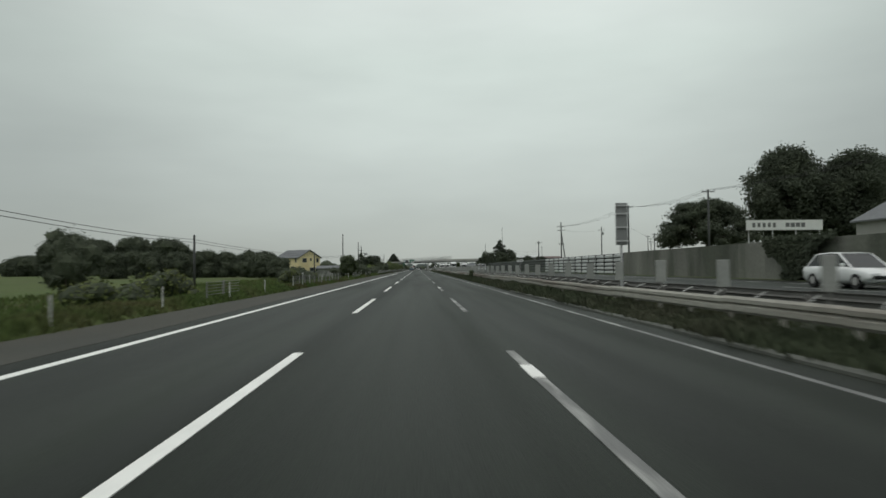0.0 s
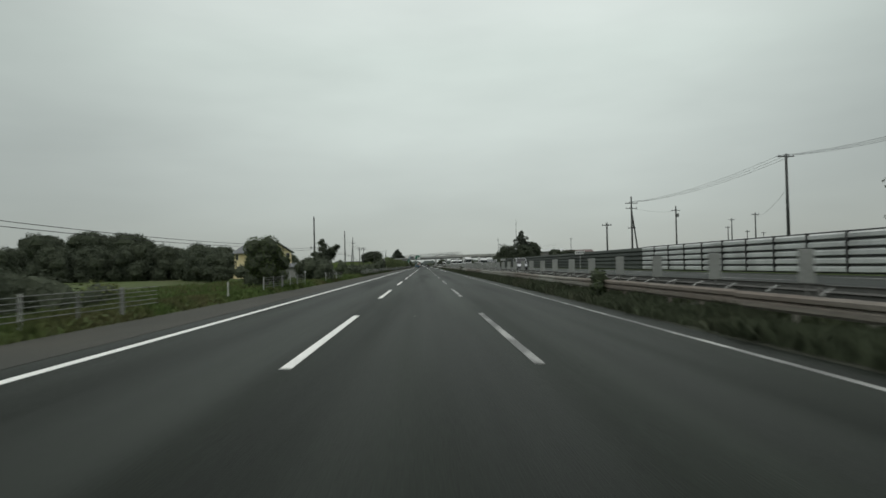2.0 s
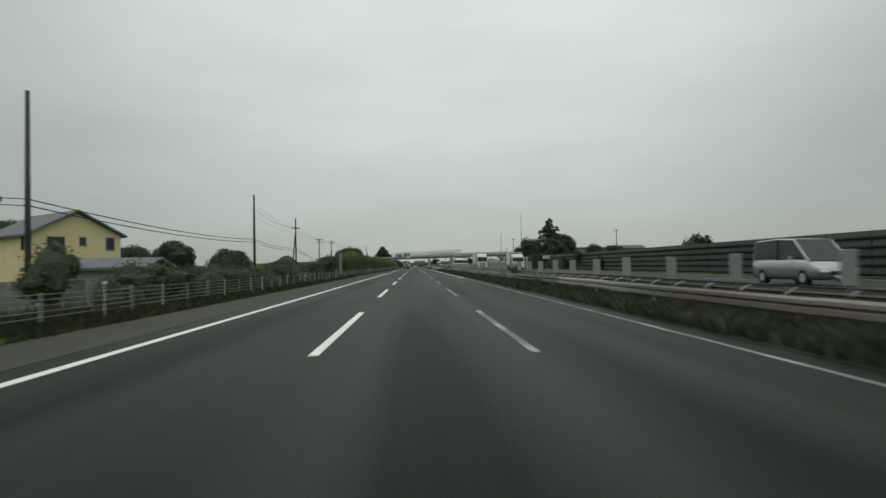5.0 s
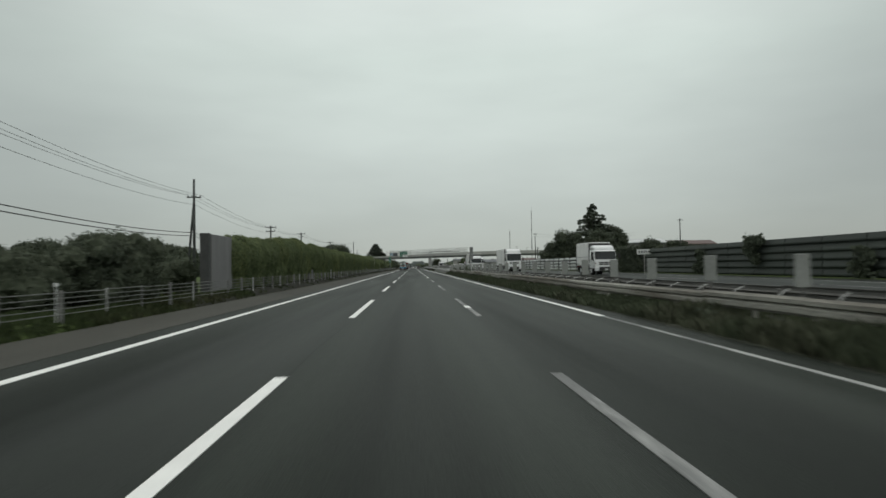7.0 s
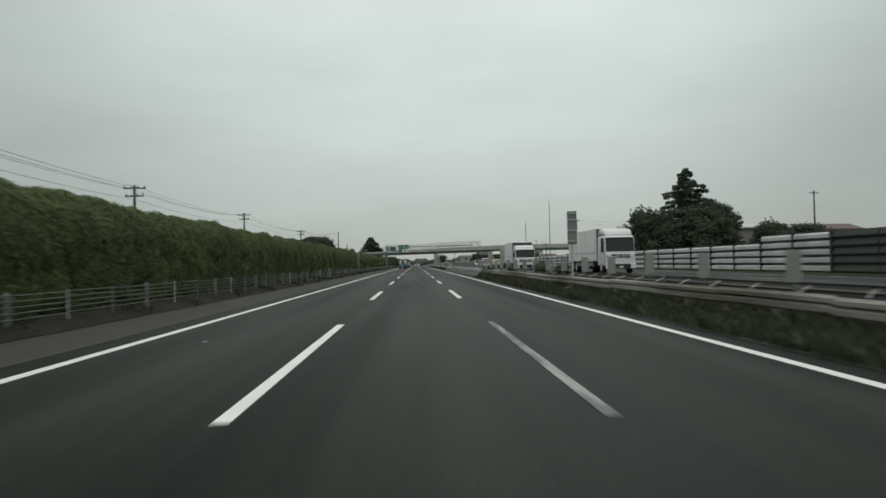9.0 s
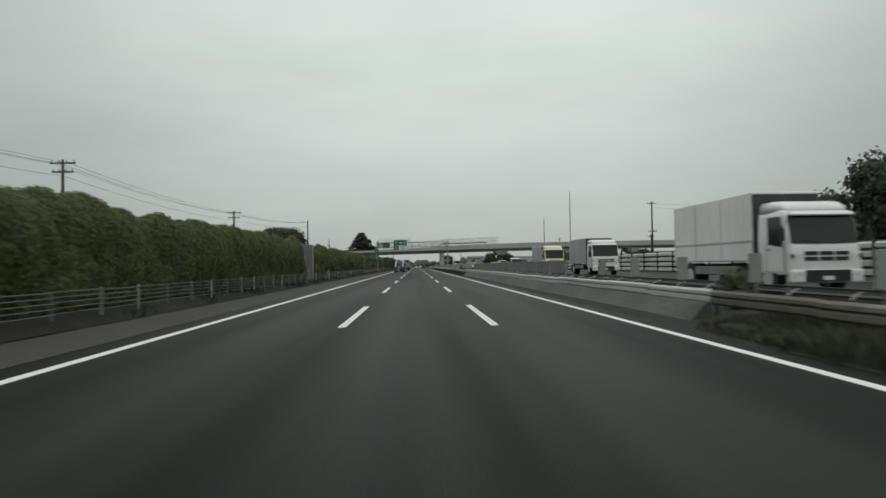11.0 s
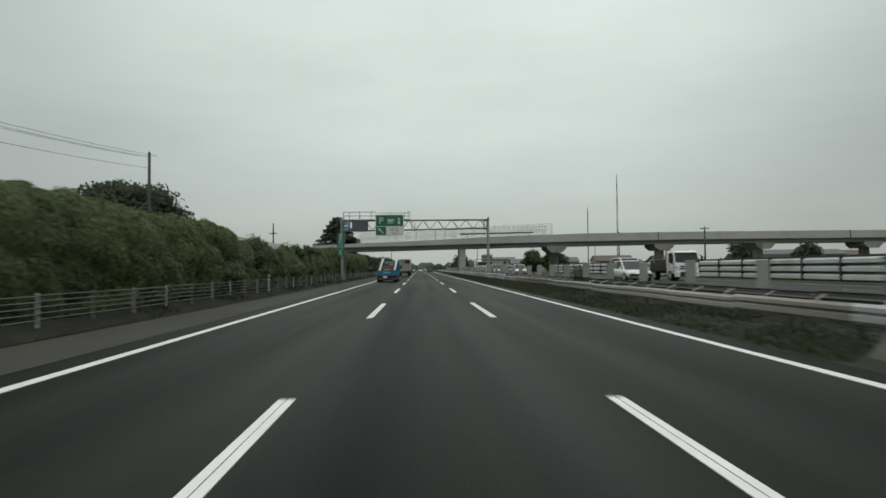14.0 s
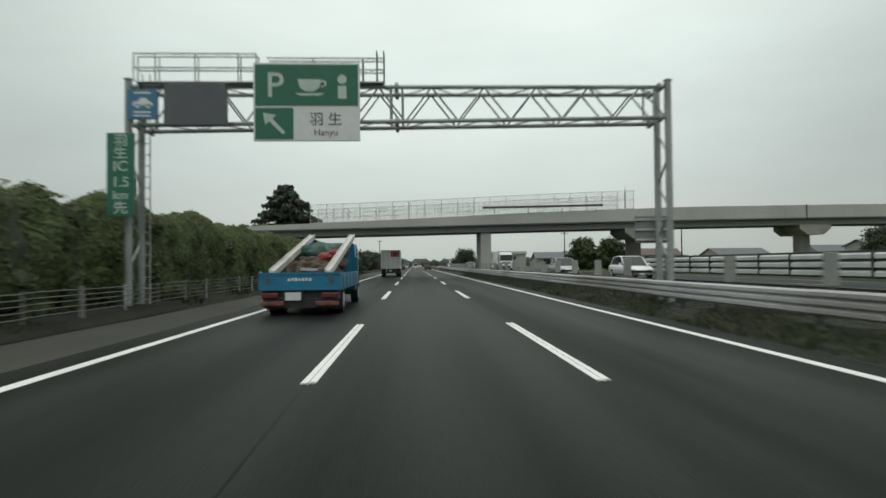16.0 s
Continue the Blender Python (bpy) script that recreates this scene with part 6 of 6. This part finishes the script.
        pbox("mirror", t, mt, s * (hw + 0.08) - 0.08, s * (hw + 0.08) + 0.08, L * 0.66, L * 0.66 + 0.1, belt, belt + 0.14, r=0.03)
    pbox("grille", t, "chassis", -hw * 0.4, hw * 0.4, L - 0.06, L + 0.004, belt * 0.42, belt * 0.56)
    pbox("plate", t, "signwhite", -0.16, 0.16, L - 0.01, L + 0.012, belt * 0.30, belt * 0.40)
    pbox("plate", t, "signwhite", -0.16, 0.16, -0.02, 0.01, belt * 0.5, belt * 0.62)
    r = 0.31
    for s in (-1, 1):
        for y in (L * 0.19, L * 0.81):
            wheel(t, s * (hw - 0.1), y, r, 0.22, "galv")
    return t


# the blue flatbed in the next lane
flat = thing("flatbed_truck", "blue flatbed truck with pale loading ramps and tarpaulin cargo", "truck", (-3.78, 432.1, 0))
HW = 1.18
pbox("chassis", flat, "chassis", -0.42, 0.42, 0.15, 8.0, 0.48, 0.74)
pbox("rear_frame", flat, "chassis", -1.08, 1.08, 0.08, 0.9, 0.46, 0.73)
bed = pbox("bed_floor", flat, "chassis", -HW + 0.02, HW - 0.02, 0.05, 6.05, 0.72, 0.80)
gate = pbox("tailgate", flat, "blue", -HW, HW, 0.0, 0.06, 0.74, 1.25, "blue painted steel tailgate", r=0.012)
pbox("gate_lip", gate, "blue", -HW, HW, -0.025, 0.0, 1.19, 1.25)
pbox("gate_lip", gate, "blue", -HW, HW, -0.02, 0.0, 0.74, 0.79)
for x in (-HW + 0.28, HW - 0.28):
    b = bmesh.new()
    tube(b, (x, -0.03, 1.03), (x, 0.0, 1.03), 0.07, n=12)
    part("round_badge", b, "brownload", gate)
for k in range(7):
    pbox("text_bar", gate, "signwhite", -0.34 + 0.1 * k, -0.27 + 0.1 * k, -0.008, -0.001, 1.0 + 0.012 * (k % 2), 1.075 + 0.01 * (k % 3))
for s in (-1, 1):
    g = pbox("side_gate", flat, "blue", min(s * HW, s * (HW - 0.05)), max(s * HW, s * (HW - 0.05)), 0.07, 6.05, 0.74, 1.22, r=0.01)
    for k in range(5):
        pbox("hinge_rib", g, "blue", min(s * HW, s * (HW + 0.02)), max(s * HW, s * (HW + 0.02)), 0.5 + k * 1.1, 0.58 + k * 1.1, 0.76, 1.2)
    pbox("tail_lamp", flat, "lampred", s * 0.86 - 0.24, s * 0.86 + 0.24, -0.01, 0.06, 0.52, 0.66, r=0.015)
    pbox("reflector", flat, "lamporange", s * 0.78 - 0.33, s * 0.78 + 0.33, -0.02, 0.03, 0.30, 0.42, r=0.01)
    pbox("mud_flap", flat, "rubber", s * 0.86 - 0.25, s * 0.86 + 0.25, 0.75, 0.78, 0.14, 0.6)
    for y in (1.35,):
        wheel(flat, s * 0.88, y, 0.40, 0.46)
    wheel(flat, s * 0.95, 7.1, 0.40, 0.26)
    b = bmesh.new()
    x0 = s * 0.80
    loft(b, [[(x0 - 0.10, 0.10, 1.16), (x0 + 0.10, 0.10, 1.16), (x0 + 0.10, 0.10, 1.30), (x0 - 0.10, 0.10, 1.30)], [(x0 - 0.10, 7.8, 2.52), (x0 + 0.10, 7.8, 2.52), (x0 + 0.10, 7.8, 2.68), (x0 - 0.10, 7.8, 2.68)]])
    rp = part("loading_ramp", b, "ramp", flat, "long pale steel loading ramp")
    for e in (-0.09, 0.09):
        b = bmesh.new()
        loft(b, [[(x0 + e - 0.015, y, z), (x0 + e + 0.015, y, z), (x0 + e + 0.015, y, z + 0.05), (x0 + e - 0.015, y, z + 0.05)] for y, z in ((0.10, 1.29), (7.8, 2.67))])
        part("ramp_edge", b, "ramp", rp)
pbox("plate_holder", flat, "chassis", -0.5, 0.1, 0.02, 0.05, 0.42, 0.74)
pbox("plate", flat, "signwhite", -0.42, 0.03, -0.005, 0.02, 0.45, 0.68)
pbox("rear_bumper", flat, "chassis", -1.05, 1.05, 0.06, 0.14, 0.22, 0.5, r=0.015)
pbox("headboard", flat, "blue", -HW, HW, 6.0, 6.06, 0.8, 1.75)
bm = bmesh.new()
for k in range(5):
    box(bm, -HW + 0.1 + k * 0.52, -HW + 0.14 + k * 0.52, 6.0, 6.05, 1.2, 2.2)
part("headboard_bars", bm, "blue", flat)
for name, mt, lumps in (
        ("tarpaulin", "tarp", ((-0.5, 5.0, 1.85, 0.55), (0.35, 5.1, 1.9, 0.55), (0.0, 4.7, 1.8, 0.6), (-0.2, 5.4, 1.95, 0.5))),
        ("cargo_bundle", "brownload", ((0.1, 3.4, 1.35, 0.5), (0.55, 3.9, 1.5, 0.45), (-0.5, 3.6, 1.3, 0.55), (-0.3, 4.2, 1.5, 0.5), (0.4, 3.0, 1.15, 0.5), (-0.4, 2.8, 1.1, 0.5))),
        ("red_bundle", "red", ((0.25, 3.5, 1.72, 0.26), (0.55, 4.0, 1.86, 0.22)))):
    for i, (x, y, z, r) in enumerate(lumps):
        cargo = bmesh.new()
        lump(cargo, (x, y, z), r, 0.6, i + len(name), 0.5, 3)
        part(name, cargo, mt, flat, "crumpled green tarpaulin" if mt == "tarp" else "", smooth=True)
cab(flat, 6.3, 8.2, 2.1, 2.3, "blue", 0.5)
pbox("pale_box", flat, "signwhite", -0.35, 0.15, 2.2, 2.6, 1.28, 1.36)

# other traffic
box_truck((-3.35, 495.0, 0), 0, 9.5, 2.4, 3.3, 2.9, "carwhite", "boxwhite", "white box truck with a red marking on its rear doors", red=True)
Z = 0.40
box_truck((15.8, 296.2, Z), 180, 12.0, 2.45, 3.6, 2.95, "carwhite", "boxwhite", "large white box truck with a roof fairing", fairing=0.55)
box_truck((11.7, 312.2, Z), 180, 8.4, 2.2, 3.2, 2.5, "carwhite", "boxwhite", "white medium box truck on the opposite carriageway")
box_truck((17.3, 246.5, Z), 180, 6.5, 2.1, 3.0, 2.3, "carwhite", "boxwhite", "small white box truck on the opposite carriageway", fairing=0.4, wheel_r=0.4)
box_truck((16.2, 371.0, Z), 180, 8.6, 2.3, 3.15, 2.8, "cream", "boxgrey", "grey box truck with a cream cab", fairing=0.35)
box_truck((15.9, 348.6, Z), 180, 8.2, 2.35, 3.2, 2.7, "carwhite", "boxgrey", "grey box truck on the opposite carriageway", fairing=0.3)
car((18.9, 28.6, Z), 180, "carwhite", "white estate car on the opposite carriageway", 4.7, 1.76, 1.52)
car((15.4, 157.5, Z), 180, "silver", "silver people carrier on the opposite carriageway", 4.7, 1.72, 1.85, "van")
car((17.3, 419.8, Z), 180, "carwhite", "white van with dark windows on the opposite carriageway", 4.3, 1.66, 1.78, "van")
car((14.6, 410.4, Z), 180, "carwhite", "white low car on the opposite carriageway", 4.5, 1.78, 1.45)
car((13.2, 361.2, Z), 180, "silver", "silver car on the opposite carriageway", 4.5, 1.74, 1.46)
car((18.3, 499.0, Z), 180, "carwhite", "white car near the overpass", 4.5, 1.74, 1.48)
car((13.9, 458.6, Z), 180, "carwhite", "white car near the overpass", 4.5, 1.74, 1.48)
lt = thing("light_truck", "white light flatbed truck with a dark load", "truck", (18.5, 412.6, Z), 180)
pbox("chassis", lt, "chassis", -0.4, 0.4, 0.1, 4.8, 0.5, 0.7)
for s in (-1, 1):
    pbox("side_gate", lt, "chassis", min(s * 0.92, s * 0.88), max(s * 0.92, s * 0.88), 0.0, 3.2, 0.7, 1.3, r=0.01)
    wheel(lt, s * 0.75, 0.9, 0.36, 0.35)
    wheel(lt, s * 0.78, 4.0, 0.36, 0.24)
pbox("bed", lt, "chassis", -0.9, 0.9, 0.0, 3.2, 0.66, 0.74)
for x0, x1, z0, z1 in ((-0.88, -0.82, 0.74, 2.2), (0.82, 0.88, 0.74, 2.2), (-0.88, 0.88, 2.14, 2.2), (-0.88, 0.88, 1.6, 1.65)):
    pbox("frame_bar", lt, "red", x0, x1, 3.12, 3.18, z0, z1)
pbox("load", lt, "chassis", -0.75, 0.75, 0.4, 3.0, 0.75, 1.55, r=0.08)
cab(lt, 3.3, 4.95, 1.75, 2.15, "carwhite", 0.5)
for x, y, mt, k in ((0.1, 640, "carwhite", "van"), (3.5, 600, "chassis", "sedan"), (-3.6, 590, "chassis", "sedan"), (0.0, 760, "silver", "sedan"), (-3.6, 700, "carwhite", "van"), (3.5, 820, "carwhite", "van"), (-3.6, 840, "chassis", "van")):
    car((x, y, 0), 0, mt, "car driving far ahead on the motorway" if k == "sedan" else "van driving far ahead on the motorway", kind=k, h=1.48 if k == "sedan" else 1.95)
for x, y, mt in ((12.0, 560, "carwhite"), (15.5, 600, "silver"), (15.5, 545, "carwhite"), (12.0, 640, "carwhite"), (12, 470, "silver")):
    car((x, y, Z), 180, mt, "oncoming car far off on the opposite carriageway", h=1.5)
box_truck((14.7, 530, Z), 180, 9, 2.3, 3.2, 2.7, "carwhite", "boxwhite", "white box truck beyond the overpass")
box_truck((15.6, 690, Z), 180, 9, 2.3, 3.4, 2.8, "carwhite", "boxwhite", "white box truck far off on the opposite carriageway")

# ---- houses and boards ----


def house(x, y, w, d, eave, ridge, wall_mt, roof_mt, label, turn=0.0, z=-0.6, wins=(), along="x", storeys=2):
    t = thing("house", label, "house", (x, y, z), turn)
    pbox("wall", t, wall_mt, -w / 2, w / 2, -d / 2, d / 2, -0.3, eave - z)
    e, r, o = eave - z, ridge - z, 0.45
    bm2 = bmesh.new()
    if along == "x":
        prism(bm2, [(-d / 2, e), (d / 2, e), (0, r - 0.12)], "x", -w / 2 + 0.01, w / 2 - 0.01)
    else:
        prism(bm2, [(-w / 2, e), (w / 2, e), (0, r - 0.12)], "y", -d / 2 + 0.01, d / 2 - 0.01)
    part("gable", bm2, wall_mt, t)
    for s in (-1, 1):
        bm2 = bmesh.new()
        if along == "x":
            prism(bm2, [(0, r), (s * (d / 2 + o), e - 0.2), (s * (d / 2 + o), e - 0.02), (0, r + 0.18)], "x", -w / 2 - o, w / 2 + o)
        else:
            prism(bm2, [(0, r), (s * (w / 2 + o), e - 0.2), (s * (w / 2 + o), e - 0.02), (0, r + 0.18)], "y", -d / 2 - o, d / 2 + o)
        part("roof", bm2, roof_mt, t)
    for face, u, v, ww, hh in wins:
        if face == "front":
            f = pbox("window", t, "housewall", u - ww / 2 - 0.07, u + ww / 2 + 0.07, -d / 2 - 0.05, -d / 2 + 0.02, v - z - hh / 2 - 0.07, v - z + hh / 2 + 0.07)
            for s in (-1, 1):
                pbox("pane", f, "houseglass", u + s * ww / 4 - ww / 4 + 0.03, u + s * ww / 4 + ww / 4 - 0.03, -d / 2 - 0.07, -d / 2 - 0.05, v - z - hh / 2, v - z + hh / 2)
        else:
            s = 1
            f = pbox("window", t, "housewall", w / 2 - 0.02, w / 2 + 0.05, u - ww / 2 - 0.07, u + ww / 2 + 0.07, v - z - hh / 2 - 0.07, v - z + hh / 2 + 0.07)
            pbox("pane", f, "houseglass", w / 2 + 0.05, w / 2 + 0.07, u - ww / 2, u + ww / 2, v - z - hh / 2, v - z + hh / 2)
    return t


house(-34.5, 194.1, 9.5, 8.0, 4.8, 6.9, "yellowwall", "slate", "yellow rendered two-storey house with a grey gabled roof", -40, along="x", wins=(("front", -3.3, 3.9, 0.6, 1.1), ("front", 3.6, 4.0, 0.6, 1.1), ("front", -2.6, 1.3, 1.3, 1.2), ("right", -1.8, 4.0, 1.4, 1.1), ("right", 0.5, 4.2, 0.5, 0.7), ("right", 3.0, 4.0, 0.7, 1.1), ("right", 1.0, 1.2, 1.6, 1.3)))
pbox_shed = house(-22.5, 178, 7.5, 5, 1.7, 2.2, "housewall", "slate", "low pale shed with a flat grey roof", 0, along="x")
house(57.5, 346, 10, 7, 6.5, 7.3, "housewall", "louvre", "low building with a pale roof above the noise wall", 0, z=0, along="x")
house(69.5, 346, 11, 7, 6.0, 6.8, "housewall", "redroof", "low building with a brownish red roof above the noise wall", 0, z=0, along="x")
house(54, 66, 10, 9, 6.2, 8.6, "housewall", "slate", "white-walled house with a grey gabled roof", 90, z=0)
for i, (x, y, w, e, r, mt) in enumerate(((74, 616, 14, 5.2, 7.6, "redroof"), (92, 600, 16, 4.8, 7.0, "slate"), (116, 590, 15, 5.4, 7.6, "slate"), (54, 620, 14, 5.0, 7.0, "slate"), (136, 570, 12, 5.8, 8.0, "redroof"), (33, 570, 9, 3.8, 5.4, "slate"), (-60, 620, 12, 6, 8, "slate"), (146, 520, 12, 6.5, 8.8, "slate"), (104, 545, 26, 6.2, 7.6, "slate"), (40, 700, 16, 8, 9, "slate"))):
    e, r = e * 0.72, r * 0.74
    house(x, y, w, 9, e, r, "housewall", mt, "house with a %s roof beyond the noise wall" % ("brownish red" if mt == "redroof" else "grey tiled"), 8 * math.sin(i * 2.0), z=0, wins=(("front", -w * 0.25, e * 0.7, 1.6, 1.2), ("front", w * 0.2, e * 0.7, 1.6, 1.2)))
# pale board fence
t = thing("board_fence", "pale weathered board fence round a yard", "fence", (-25.0, 150, -0.5))
b = bmesh.new()
rbox(b, 0.03, 0.97, -0.03, 0.03, 0.15, 1.55, 0.01)
bd = finish(b, "board", "oldboard")
b = bmesh.new()
tube(b, (0, 0.05, 0), (0, 0.05, 1.6), 0.04, n=6)
bp = finish(b, "post", "galv")
for i in range(17):
    if i not in (6, 12):
        share("board", bd, t, (i * 0.72, i * 0.70, 0), 44)
    share("post", bp, t, (i * 0.72, i * 0.70, 0))
# slatted sign back beside the fence
t = thing("roadside_board", "dark slatted back of a roadside board on two posts", "road sign", (-10.2, 120.2, 0.0))
for x in (-0.34, 0.3):
    pbox("post", t, "galv", x - 0.035, x + 0.035, -0.04, 0.04, -0.1, 2.5)
for k in range(5):
    pbox("slat", t, "farrail", -0.55, 0.53, -0.10, -0.04, 1.30 + k * 0.25, 1.52 + k * 0.25)
t = thing("round_sign", "small round white sign on a slim white post", "road sign", (-11.5, 126.7, 0.0))
b = bmesh.new()
tube(b, (0, 0, 0), (0, 0, 1.45), 0.032, n=8)
part("post", b, "signwhite", t)
b = bmesh.new()
tube(b, (0, -0.05, 1.45), (0, -0.03, 1.45), 0.17, n=20)
pl = part("disc", b, "signwhite", t)
b = bmesh.new()
tube(b, (0, -0.056, 1.45), (0, -0.05, 1.45), 0.11, n=16)
part("disc_face", b, "signgrey", pl)
# banner board behind the wall
t = thing("banner_board", "white banner board with dark lettering above the wall", "sign", (52.9, 91.5, 0))
pbox("board", t, "signwhite", -5.6, 5.6, 0, 0.1, 6.35, 7.8)
for x in (-5.2, -1.7, 1.7, 5.2):
    pbox("post", t, "galv", x - 0.06, x + 0.06, 0.1, 0.22, 0, 7.7)
for k in range(9):
    x = -4.7 + k * 0.75 + (1.1 if k > 4 else 0)
    pbox("text_bar", t, "ink", x, x + (0.42 if k < 5 else 0.6), -0.012, -0.001, 6.75 + 0.05 * (k % 2), 7.4)
# small white sign on the far verge
t = thing("verge_sign", "small white sign on a post beside the noise wall", "road sign", (24.0, 151, 0.4))
pbox("panel", t, "signwhite", -0.78, 0.78, 0, 0.04, 2.2, 2.75)
b = bmesh.new()
tube(b, (0, 0.06, 0), (0, 0.06, 2.6), 0.04, n=8)
part("post", b, "galv", t)
for k in range(5):
    pbox("text_bar", t, "ink", -0.6 + 0.25 * k, -0.43 + 0.25 * k, -0.01, -0.001, 2.38, 2.58)
copy_thing(t, pose(24.0, 249.0, 0.1))
